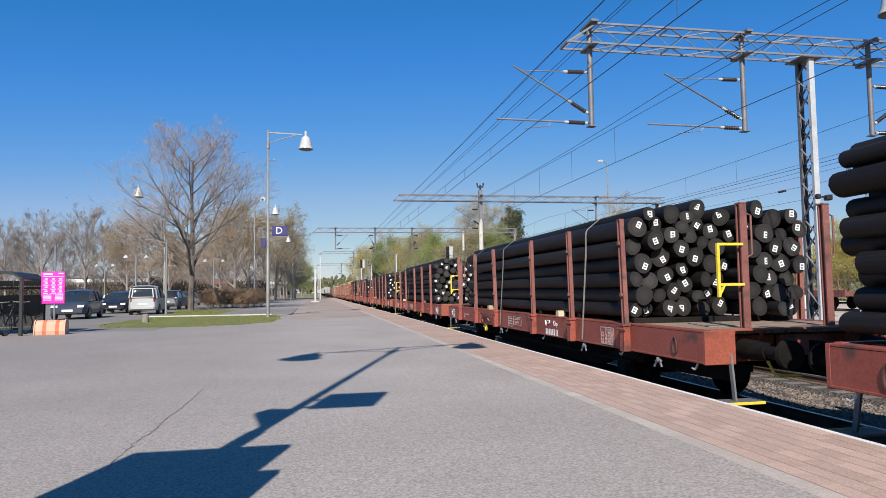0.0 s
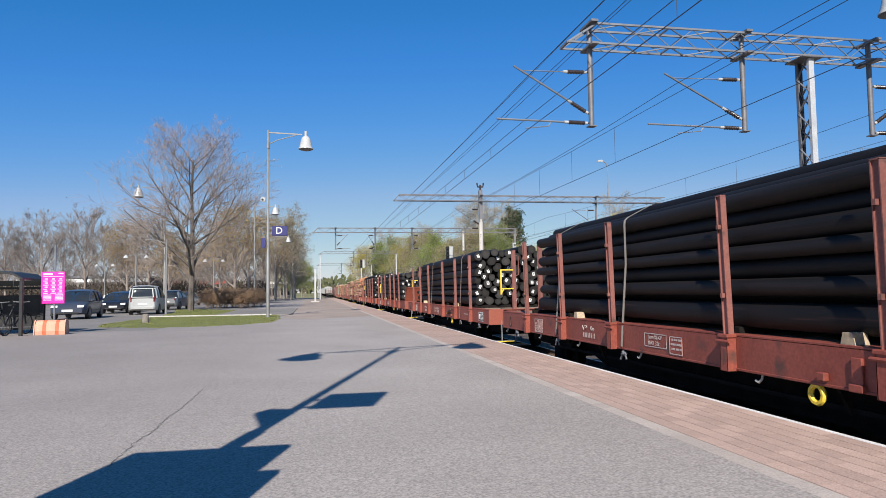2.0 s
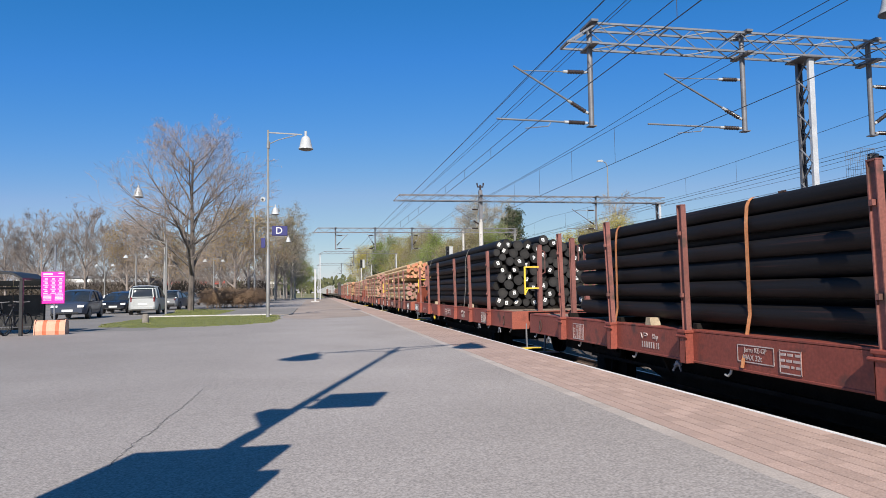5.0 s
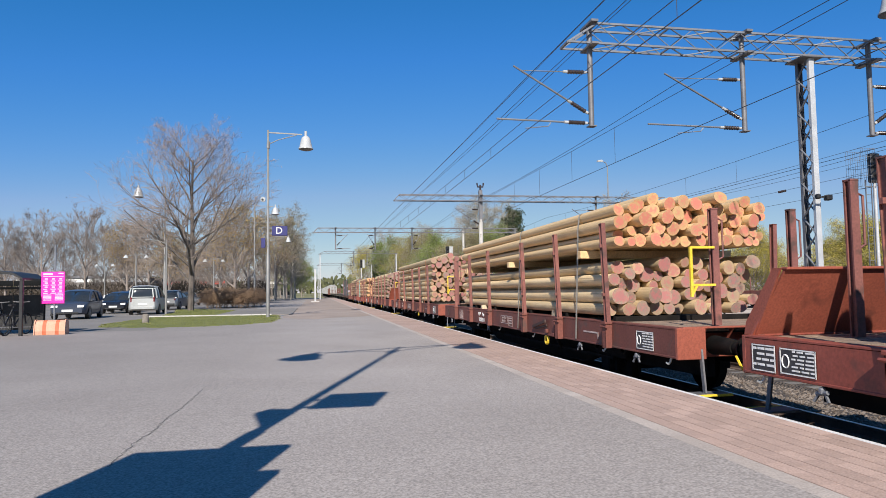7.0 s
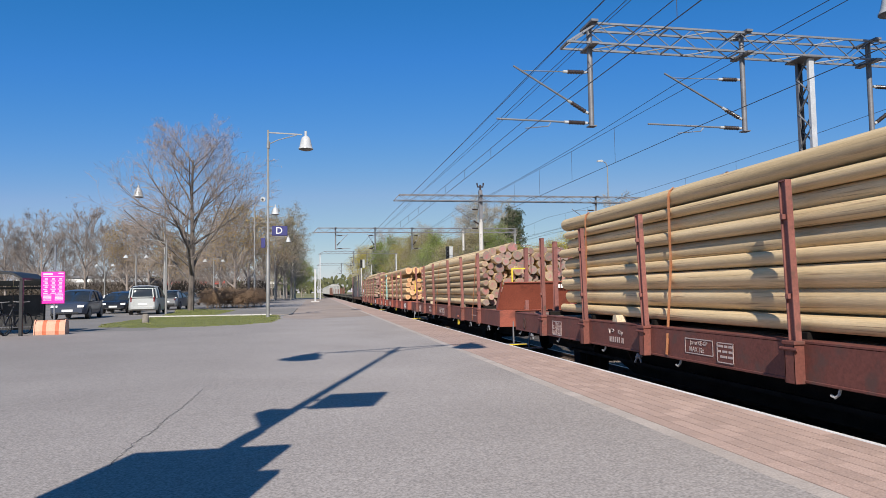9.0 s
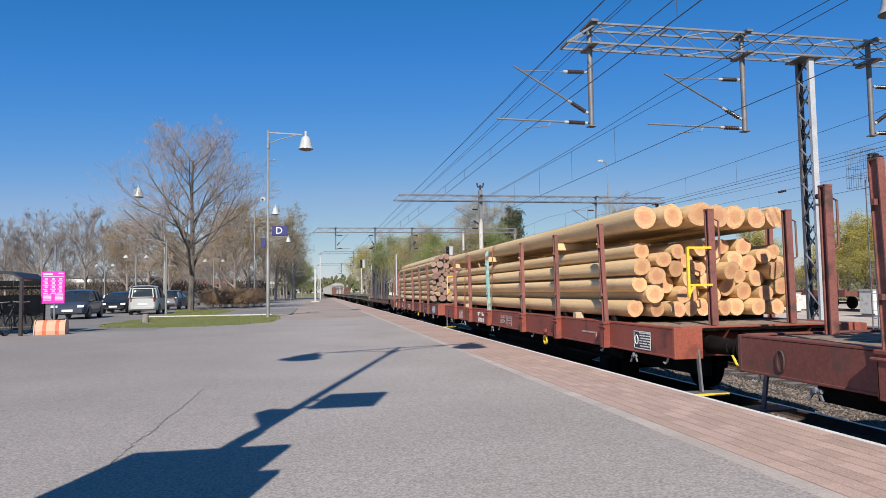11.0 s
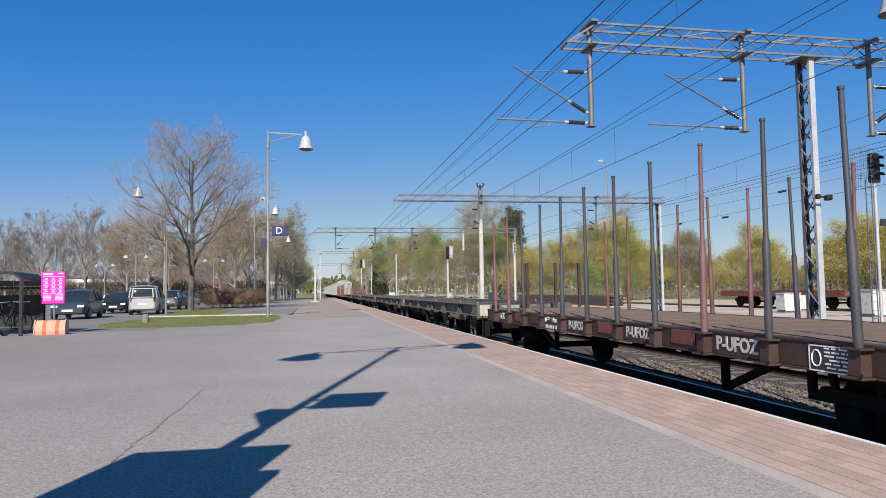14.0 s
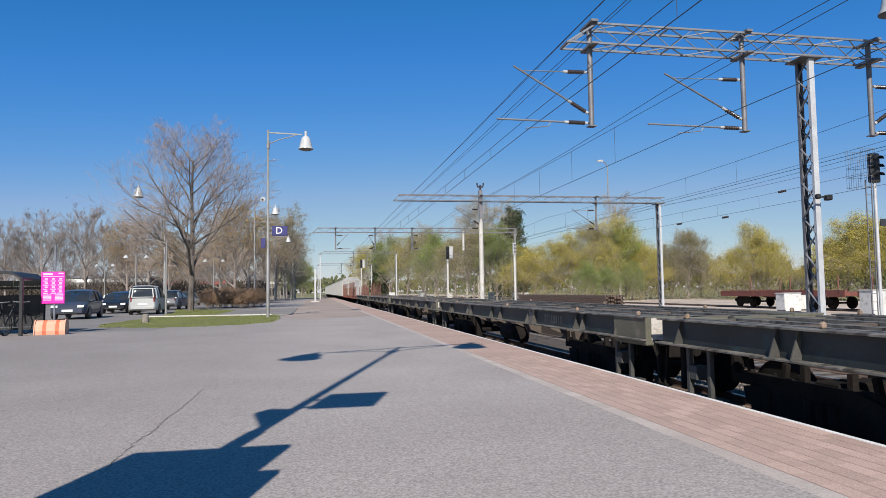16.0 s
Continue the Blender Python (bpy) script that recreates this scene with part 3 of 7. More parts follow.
def bars_plate(parent, x, y0, y1, z0, z1, base, rows, seed, ring=False):
    """A plate on the wagon's side with rows of small writing that cannot be read."""
    rnd = random.Random(seed)
    g = Mesh()
    g.box(x - 0.006, x, y0, y1, z0, z1, c=0.002)
    p = part("plate", g, base, parent, "lettered data plate")
    b = Mesh()
    h = (z1 - z0) / (rows + 1)
    left = y0 + 0.05 * (y1 - y0)
    stop = y1 - (0.34 * (y1 - y0) if ring else 0.02)
    for i in range(rows):
        z = z1 - h * (i + 0.75)
        y = left
        while y < stop - 0.04:
            w = rnd.uniform(0.04, 0.13)
            b.box(x - 0.009, x - 0.006, y, min(y + w, stop), z - h * 0.22, z + h * 0.22)
            y += w + rnd.uniform(0.02, 0.035)
    if ring:
        c = (y1 - 0.17 * (y1 - y0), (z0 + z1) / 2)
        r = 0.1 * (y1 - y0)
        b.tube([(x - 0.008, c[0] + r * math.cos(a * 0.5236), c[1] + 1.3 * r * math.sin(a * 0.5236)) for a in range(13)], 0.008, 4)
    for y in (y0 + 0.008, y1 - 0.008):
        b.box(x - 0.009, x - 0.006, y - 0.006, y + 0.006, z0, z1)
    for z in (z0 + 0.008, z1 - 0.008):
        b.box(x - 0.009, x - 0.006, y0, y1, z - 0.006, z + 0.006)
    part("lettering", b, WHITE if base in (PLATE, BLUE_PLATE) else FADED, p)


WORDS = {}


def word(text, size, mat):
    """A line of writing, made once and shared."""
    if (text, size, mat.name) not in WORDS:
        WORDS[text, size, mat.name] = letters(text, size, mat, 0.001, 0.001)
    return WORDS[text, size, mat.name]


def load_table(parent, x, y0, y1, z0, z1, base, ink):
    """The plate with the load limits between the stakes."""
    g = Mesh()
    g.box(x - 0.005, x, y0, y1, z0, z1, c=0.002)
    p = part("load_table", g, base, parent, "load table with pale lettering")
    b = Mesh()
    for y in (y0 + 0.008, y1 - 0.008):
        b.box(x - 0.008, x - 0.005, y - 0.007, y + 0.007, z0, z1)
    for z in (z0 + 0.008, z1 - 0.008):
        b.box(x - 0.008, x - 0.005, y0, y1, z - 0.007, z + 0.007)
    w = y1 - y0
    for k in (0.27, 0.52):
        b.box(x - 0.008, x - 0.005, y0 + k * w - 0.003, y0 + k * w + 0.003, z0, z1)
    b.box(x - 0.008, x - 0.005, y0 + 0.34 * w, y0 + 0.47 * w, z1 - 0.05, z1 - 0.035)
    part("table_frame", b, ink, p)
    h = (z1 - z0) / 5.3
    rows = (("", "m", "", "t"), ("a-a", "2", "20", "23"), ("b-b", "7.5", "32", "32"), ("c-c", "10", "32", "32"), ("d-d", "13", "32", "25"))
    for i, row in enumerate(rows):
        for text, k in zip(row, (0.86, 0.62, 0.39, 0.15)):
            if text:
                part("lettering", word(text, 0.068, ink), None, p, m=Matrix.Translation((x - 0.006, y0 + k * w, z1 - h * (i + 0.72))) @ SIDE_NEAR)


def brake_panel(parent, x, y, z, ink):
    """The framed brake data on the side beam."""
    b = Mesh()
    for q in (-0.3, 0.3):
        b.box(x - 0.004, x - 0.001, y + q - 0.006, y + q + 0.006, z - 0.09, z + 0.09)
    for q in (-0.09, 0.09):
        b.box(x - 0.004, x - 0.001, y - 0.3, y + 0.3, z + q - 0.006, z + q + 0.006)
    p = part("brake_panel", b, ink, parent, "thin painted frame round brake data")
    part("lettering", word("Jarru KE-GP", 0.075, ink), None, p, m=Matrix.Translation((x - 0.002, y, z + 0.042)) @ SIDE_NEAR)
    part("lettering", word("MAX 32t", 0.085, ink), None, p, m=Matrix.Translation((x - 0.002, y + 0.05, z - 0.042)) @ SIDE_NEAR)


WEDGE = surf("weathered_wedge", (0.34, 0.27, 0.18), (0.48, 0.39, 0.27), 3, 0.85, spread=0.25)
SIDE = pose(0, 0, 0, 90, 0, 0)
SIDE_NEAR = Matrix(((0, 0, -1, 0), (-1, 0, 0, 0), (0, 1, 0, 0), (0, 0, 0, 1)))   # writing that faces the platform


def side_text(parent, text, size, x, y, z, mat=None, bold=0.0):
    return part("lettering", letters(text, size, mat or WHITE, 0.002, bold), None, parent, "white stencilled lettering", m=Matrix.Translation((x, y, z)) @ SIDE_NEAR)


def logo_and_number(parent, x, y, z, word, seed, k=1.0, ink=None):
    """The owner's mark as a plain shape, the class letters, and the number as bars."""
    g = Mesh()
    g.tube([(x, y + 0.42 * k, z + 0.045 + 0.06 * k), (x, y + 0.36 * k, z + 0.045 - 0.06 * k), (x, y + 0.29 * k, z + 0.045 + 0.06 * k), (x, y + 0.13 * k, z + 0.045 + 0.06 * k), (x, y + 0.11 * k, z + 0.045 + 0.02 * k), (x, y + 0.15 * k, z + 0.045), (x, y + 0.24 * k, z + 0.045)], 0.012 * k, 4)
    ink = ink or WHITE
    part("owner_mark", g, ink, parent, "white swooping mark")
    side_text(parent, word, 0.17 * k, x, y - 0.25 * k, z + 0.045, ink)
    rnd = random.Random(seed)
    b = Mesh()
    yy = y + 0.42 * k
    for i in range(8):
        b.box(x - 0.002, x + 0.001, yy - 0.085 * k, yy - (0.02 if i != 6 else 0.05), z + 0.045 - 0.27 * k, z + 0.045 - 0.13 * k)
        yy -= 0.108 * k
    tagged(part("wagon_number", b, ink, parent, "row of white number bars"), kind="stuff")


KBP = 15.75
STAKES = (2.04, 4.19, 6.36, 9.38, 11.53, 13.68)


LOG_KINDS = {}


def stake_wagon(s, seed, paint=None, wall_near=False, wall_far=False, flip=False, teal=None, straps=(3.3, 9.7), wedge=(4.6, 10.4), ink=None, mark=0.6):
    """A two-axle flat wagon with fixed stakes along both sides; its near end is at s."""
    rnd = random.Random(seed)
    paint = paint or RED
    wagon = thing("stake_wagon", pose(0, 0, 0), "oxide-red two-axle flat wagon with steel side stakes", "wagon", "wagons of the freight train")
    for side in (-1, 1):
        g = Mesh()
        o, i = side * 1.47, side * 1.39
        g.box(o, i, 0.03, KBP - 0.03, 0.87, 1.25, c=0.012)
        g.box(o, side * 1.30, 0.01, KBP - 0.01, 1.225, 1.262, c=0.006)
        g.box(o + side * 0.008, side * 1.34, 0.03, KBP - 0.03, 0.855, 0.885, c=0.006)
        for y in np.arange(0.9, KBP, 1.0):
            g.box(i, side * 1.32, y, y + 0.012, 0.88, 1.22)
        part("side_beam", g, paint, wagon, "oxide-red pressed steel side beam")
    for y, d in ((0.0, -1), (KBP, 1)):
        g = Mesh()
        for sgn in (-1, 1):
            g.box(sgn * 1.06, sgn * 1.473, y, y - d * 0.06, 0.845, 1.258, c=0.006)
            g.box(sgn * 0.30, sgn * 1.06, y - d * 0.30, y - d * 0.38, 0.84, 1.25, c=0.012)
            g.prism_x([(y, 1.25), (y - d * 0.3, 1.25), (y - d * 0.3, 0.9)], sgn * 1.04, sgn * 1.06)
            g.prism_x([(y - d * 0.02, 1.25), (y - d * 0.3, 1.25), (y - d * 0.3, 0.95)], sgn * 0.62, sgn * 0.64)
        g.box(-1.38, 1.38, y - d * 0.004, y - d * 0.11, 1.245, 1.270, c=0.006)
        g.box(-0.30, 0.30, y - d * 0.2, y - d * 0.28, 0.90, 1.25, c=0.012)
        # the sun-facing end takes the lit tone, the far end the plain paint
        part("end_beam", g, ORANGE if d < 0 else paint, wagon, "red steel end beam")
        buffers_and_hook(wagon, y, d)
    g = Mesh()
    g.box(-1.385, 1.385, 0.12, KBP - 0.12, 1.18, 1.20)
    deck = part("deck", g, UNDER, wagon, "deck under the boards")
    if "board" not in LOG_KINDS:
        g = Mesh()
        g.box(-1.385, 1.385, 0.004, 0.196, 1.20, 1.252)
        LOG_KINDS["board"] = g.data("plank", PLANK)
    y = 0.12
    while y < KBP - 0.3:
        part("plank", LOG_KINDS["board"], None, deck, m=pose(0, y, rnd.uniform(-0.004, 0.004)))
        y += 0.2
    for x in (-0.75, 0.75):
        u = Mesh()
        u.prism_x([(0.4, 1.19), (KBP - 0.4, 1.19), (KBP - 0.4, 0.56), (KBP - 4.0, 0.52), (KBP - 4.6, 0.36), (4.6, 0.36), (4.0, 0.52), (0.4, 0.56)], x - 0.06, x + 0.06)
        part("sole_bar", u, UNDER, wagon, "grimy bellied sole bar")
    for yy in np.arange(1.4, KBP - 0.5, 2.0):
        u = Mesh()
        u.box(-1.38, 1.38, yy, yy + 0.1, 0.95, 1.19)
        part("cross_bearer", u, UNDER, wagon)
    u = Mesh()
    u.box(-0.5, 0.5, 6.2, 7.6, 0.55, 0.85, c=0.04)
    part("brake_box", u, UNDER, wagon, "grimy brake gear box")
    u = Mesh()
    u.tube([(-0.62, 8.3, 0.68), (-0.62, 9.9, 0.68)], 0.19, 14)
    part("air_reservoir", u, UNDER, wagon, "grimy air reservoir", True)
    u = Mesh()
    u.bar((-1.15, 2.6, 0.62), (-1.15, KBP - 2.6, 0.62), 0.05)
    for yy in (5.0, 10.4):
        u.bar((-1.3, yy, 0.87), (-1.15, yy, 0.58), 0.05)
    part("brake_rod", u, UNDER, wagon, "long brake rod on hangers")
    for yy in (2.95, KBP - 2.95):
        wheelset(wagon, yy)
    bunk = Mesh()
    bunk.box(-1.36, 1.36, 0.0, 0.10, 1.245, 1.335, c=0.008)
    bunk_me = bunk.data("bunk", UNDER)
    post = Mesh()
    post.box(-0.034, 0.034, -0.052, -0.040, 0.0, 1.66)
    post.box(-0.034, 0.034, 0.040, 0.052, 0.0, 1.66)
    post.box(-0.016, 0.016, -0.05, 0.05, 0.0, 1.66)
    post.box(-0.034, 0.034, -0.052, 0.052, 1.655, 1.67)
    for z in (0.5, 1.28):
        post.box(-0.065, 0.0, -0.02, 0.02, z, z + 0.05)
    post_me = post.data("stake", STAKE_RED)
    sock = Mesh()
    for q in (-1, 1):
        sock.box(-0.055, 0.07, q * 0.054, q * 0.078, 0.015, 0.42, c=0.005)
    sock.box(-0.055, -0.042, -0.075, 0.075, 0.015, 0.40, c=0.005)
    sock.box(-0.068, 0.06, -0.095, 0.095, 0.39, 0.43, c=0.008)
    sock.tube([(-0.06, -0.12, 0.35), (-0.06, 0.12, 0.35)], 0.018, 8)
    sock_me = sock.data("socket", paint)
    for yy in STAKES:
        part("bunk", bunk_me, None, wagon, m=pose(0, yy, 0))
        for side in (-1, 1):
            turn = 0 if side < 0 else 180
            lean = rnd.uniform(-0.6, 0.6)
            me = post_me
            if teal is not None and side < 0 and STAKES[teal] == yy:
                me = post.data("stake", surf("teal_peeling_paint", (0.16, 0.34, 0.33), (0.24, 0.42, 0.40), 2, 0.6, dirt=(0.14, 0.07, 0.055), dirt_at=0.55))
            part("stake", me, None, wagon, "red steel stake" if me is post_me else "stake in peeling teal paint", m=pose(side * 1.50, yy, 1.17, lean, rnd.uniform(-2.0, -0.5), turn))
            part("socket", sock_me, None, wagon, "welded stake socket", m=pose(side * 1.52, yy, 0.83, 0, 0, turn))
    es = Mesh()
    es.box(-0.048, 0.048, -0.05, -0.03, 0, 1.62)
    es.box(-0.048, 0.048, 0.03, 0.05, 0, 1.62)
    es.box(-0.015, 0.015, -0.04, 0.04, 0, 1.62)
    es.box(-0.048, 0.048, -0.055, 0.055, 1.61, 1.63)
    es.tube([(0.045, 0, 1.50), (0.14, 0, 1.46), (0.14, 0, 0.95), (0.045, 0, 0.9)], 0.014, 6)
    es_me = es.data("end_stake", STAKE_RED)
    for yy in (0.42, KBP - (0.70 if wall_far else 0.42)):
        for x in (-0.62, 0.62):
            part("end_stake", es_me, None, wagon, "red steel end stake", m=pose(x, yy, 1.26, 0, rnd.uniform(-0.5, 0.5), 0))
    g = Mesh()
    for z in (1.82, 2.34):
        g.bar((-1.02, 0.36, z), (-0.66, 0.36, z), 0.032)
    g.bar((-1.02, 0.36, 1.66), (-1.02, 0.36, 2.35), 0.036)
    g.bar((-1.02, 0.36, 1.68), (-0.94, 0.36, 1.82), 0.03)
    part("grab_rail", g, YELLOW, wagon, "yellow shunter's grab rail")
    for yy, d in ((0.1, -1), (KBP - 0.1, 1)):
        g = Mesh()
        g.bar((-1.12, yy + d * 0.05, 1.1), (-1.14, yy + d * 0.16, 0.42), 0.06, 0.025)
        g.box(-1.42, -0.82, yy + d * 0.02, yy + d * 0.30, 0.395, 0.42, c=0.006)
        st = part("footstep", g, GALV_DARK, wagon, "grey steel shunter's step")
        g = Mesh()
        g.box(-1.40, -0.84, yy + d * 0.30, yy + d * 0.32, 0.392, 0.425, c=0.004)
        part("step_edge", g, YELLOW, st, "yellow painted edge")
        g = Mesh()
        g.tube([(-0.62, yy, 0.98), (-0.62, yy + d * 0.2, 0.72), (-0.60, yy + d * 0.24, 0.70), (-0.28, yy + d * 0.24, 0.70)], 0.018, 6)
        part("uncoupling_handle", g, YELLOW, wagon, "pale yellow bent handle", True)
    g = Mesh()
    def at(y):
        return KBP - y if flip else y
    c = (-1.44, at(5.1), 0.765)
    g.tube([(c[0], c[1] + 0.085 * math.cos(a * 0.5236), c[2] + 0.085 * math.sin(a * 0.5236)) for a in range(13)], 0.028, 6)
    g.box(-1.45, -1.41, c[1] - 0.06, c[1] + 0.06, 0.83, 0.88, c=0.01)
    part("brake_ring", g, YELLOW, wagon, "yellow brake release ring", True)
    if seed in (1, 2, 4, 7):
        g = Mesh()
        g.bar((-1.50, at(5.8), 1.0), (-1.54, at(4.9), 1.15), 0.03, 0.06)
        g.bar((-1.49, at(5.65), 0.97), (-1.49, at(4.95), 1.06), 0.02, 0.04)
        part("brake_lever", g, BROWN, wagon, "brown brake change-over lever")
    if seed in (1, 2, 4):
        g = Mesh()
        g.prism_x([(at(5.75), 0.97), (at(5.6), 0.98), (at(5.48), 1.05), (at(5.6), 1.04)], -1.53, -1.475)
        part("lever_cam", g, surf("rusty_orange_steel", (0.42, 0.19, 0.04), (0.50, 0.24, 0.06), 4, 0.7), wagon, "rusty orange lever cam")
    g = Mesh()
    g.box(-1.50, -1.47, at(4.55) - 0.06, at(4.55) + 0.06, 0.88, 1.16, c=0.006)
    g.box(-1.52, -1.47, at(4.55) - 0.08, at(4.55) + 0.08, 0.86, 0.93, c=0.008)
    part("guide_rail", g, paint, wagon, "welded upright guide on the beam")
    g = Mesh()
    g.box(-1.53, -1.47, at(4.95) - 0.05, at(4.95) + 0.05, 0.91, 0.99, c=0.01)
    part("lever_bracket", g, paint, wagon, "welded bracket")
    for yy in straps + (1.16, KBP - 1.16):
        g = Mesh()
        g.box(-1.49, -1.43, yy - 0.03, yy + 0.03, 0.77, 0.84, c=0.015)
        g.tube([(-1.46, yy - 0.07, 0.80), (-1.46, yy + 0.07, 0.775)], 0.022, 8)
        g.bar((-1.46, yy + 0.04, 0.78), (-1.47, yy + 0.10, 0.70), 0.022)
        g.bar((-1.46, yy - 0.04, 0.78), (-1.46, yy - 0.08, 0.71), 0.02)
        part("strap_winch", g, GALV, wagon, "small galvanised strap winch under the beam")
    for yy in (0.25, 2.3, 5.9, 8.6, 10.9, 13.0, KBP - 0.3):
        g = Mesh()
        g.tube([(-1.42, yy, 0.86), (-1.44, yy, 0.80), (-1.44, yy + 0.05, 0.765), (-1.44, yy + 0.10, 0.78)], 0.014, 6)
        part("lashing_hook", g, CONCRETE, wagon, "small bent lashing hook", True)
    if not wall_near:
        bars_plate(wagon, -1.474, at(0.87) - 0.25, at(0.87) + 0.25, 0.91, 1.17, PLATE if seed != 9 else BLUE_PLATE, 6, seed, True)
    load_table(wagon, -1.474, at(13.0) - 0.25, at(13.0) + 0.25, 0.89, 1.17, paint, FADED if seed != 6 else CONCRETE)
    g = Mesh()
    g.tube([(-1.478, at(15.05) + 0.055 * math.cos(a * 0.5236), 1.03 + 0.11 * math.sin(a * 0.5236)) for a in range(13)], 0.012, 5)
    part("lashing_ring", g, BROWN, wagon, "oval lashing ring on the beam", True)
    logo_and_number(wagon, -1.476, at(10.4), 1.065, "Kbp", seed, mark, ink or FADED)
    if wall_far:
        bars_plate(wagon, -1.474, KBP - 0.55, KBP - 0.18, 0.90, 1.18, PLATE, 4, seed + 9)
    brake_panel(wagon, -1.473, at(8.1), 1.06, FADED)
    bars_plate(wagon, -1.474, at(7.55) - 0.16, at(7.55) + 0.16, 0.91, 1.15, paint, 3, seed + 91)
    g = Mesh()
    lo, hi = sorted((at(2.5), at(3.1)))
    g.box(-1.476, -1.47, lo, hi, 1.04, 1.065)
    g.box(-1.476, -1.47, at(2.5) - 0.012, at(2.5) + 0.012, 0.95, 1.065)
    part("white_mark", g, FADED, wagon, "white bent stripe")
    for yy in wedge:
        g = Mesh()
        g.prism_x([(yy, 1.262), (yy + 0.17, 1.262), (yy + 0.14, 1.37), (yy + 0.03, 1.37)], -1.45, -1.30)
        part("wooden_wedge", g, WEDGE, wagon, "pale wooden wedge on the side beam")
    for want, yb, yt in ((wall_near, 0.52, 0.10), (wall_far, KBP - 0.10, KBP - 0.54)):
        if want:
            g = Mesh()
            n0 = len(g.v)
            for v, za in ((yb, 1.262), (yb + 0.04, 1.262), (yt + 0.04, 1.97), (yt, 1.97)):
                w = 1.41 if za < 1.5 else 1.30
                g.v += [(-w, v, za), (w, v, za)]
            g.f += [tuple(n0 + q for q in f) for f in ((0, 2, 4, 6), (1, 7, 5, 3), (0, 1, 3, 2), (2, 3, 5, 4), (4, 5, 7, 6), (6, 7, 1, 0))]
            g.m += [0] * 6
            for x in (-1.37, 1.37):
                g.prism_x([(yb - 0.02, 1.262), (yb + 0.18, 1.262), (yb + 0.14, 1.40), (yt + 0.10, 1.98), (yt - 0.02, 1.98)], x - 0.012, x + 0.012)
            for x in (-0.45, 0.45):
                g.bar((x, yb + 0.06, 1.27), (x, yt + 0.06, 1.95), 0.06)
            g.box(-1.31, 1.31, yt - 0.03, yt + 0.07, 1.96, 1.99, c=0.006)
            ew = part("end_wall", g, ORANGE, wagon, "leaning orange-red steel end wall")
            b = Mesh()
            for i in range(7):
                b.box(0.05 + i * 0.09, 0.115 + i * 0.09, yt + 0.03, yt + 0.06, 1.82, 1.92)
            if wall_near and yb < 1:
                tagged(part("wagon_number", b, WHITE, ew, "row of white number bars"), kind="stuff")
    return aboard(wagon, s)


def pile(rnd, width, r_lo, r_hi, side_top, crown, base=1.34):
    """Logs heaped between the stakes: the middle and radius of each in the cross-section."""
    logs = []
    half = width / 2
    for _ in range(260):
        r = rnd.uniform(r_lo, r_hi)
        best = None
        for i in range(64):
            x = -half + r + (width - 2 * r) * (i + rnd.random() * 0.6) / 64
            x = min(x, half - r)
            z = base + r
            for (a, b, q) in logs:
                d = abs(a - x)
                if d < q + r:
                    z = max(z, b + math.sqrt((q + r) ** 2 - d * d))
            if best is None or z < best[1]:
                best = (x, z)
        top = side_top + crown * max(0.0, 1 - (best[0] / half) ** 2)
        if best[1] + r > top:
            if best[1] + r_lo > side_top + crown * 0.8:
                break
            continue
        logs.append((best[0], best[1], r))
    return logs


def log_mesh(rnd, mats, length, seg=14):
    """A peeled log of radius 1, along y from 0, slightly tapered and bowed."""
    g = Mesh()
    a, b = rnd.uniform(-0.12, 0.12), rnd.uniform(-0.1, 0.1)
    p1, p2 = rnd.uniform(0, 6.28), rnd.uniform(0, 6.28)
    lumps = [1 + 0.05 * math.sin(4 * math.pi * k / seg + p1) + 0.03 * math.sin(6 * math.pi * k / seg + p2) for k in range(seg)]
    n = 7
    pts = [(a * math.sin(math.pi * i / (n - 1)), length * i / (n - 1), b * math.sin(math.pi * i / (n - 1))) for i in range(n)]
    rad = [(1.0 - 0.10 * i / (n - 1)) * rnd.uniform(0.985, 1.015) for i in range(n)]
    pts = [(0, 0, 0)] + pts[1:-1] + [(0, length, 0)]
    for i, (p, q) in enumerate(zip(pts, rad)):
        g.v += [(p[0] + q * lumps[k] * math.cos(2 * math.pi * k / seg), p[1], p[2] + q * lumps[k] * math.sin(2 * math.pi * k / seg)) for k in range(seg)]
        if i:
            g.f += [((i - 1) * seg + k, (i - 1) * seg + (k + 1) % seg, i * seg + (k + 1) % seg, i * seg + k) for k in range(seg)]
            g.m += [0] * seg
    e = (len(pts) - 1) * seg
    g.f += [tuple(range(seg)), tuple(e + k for k in range(seg))]
    g.m += [1, 1]
    tx, tz = rnd.uniform(-0.03, 0.03), rnd.uniform(-0.03, 0.03)
    for k in range(seg):
        x, y, z = g.v[k]
        g.v[k] = (x, y + tx * x + tz * z, z)
    return g.data("log", mats, True)


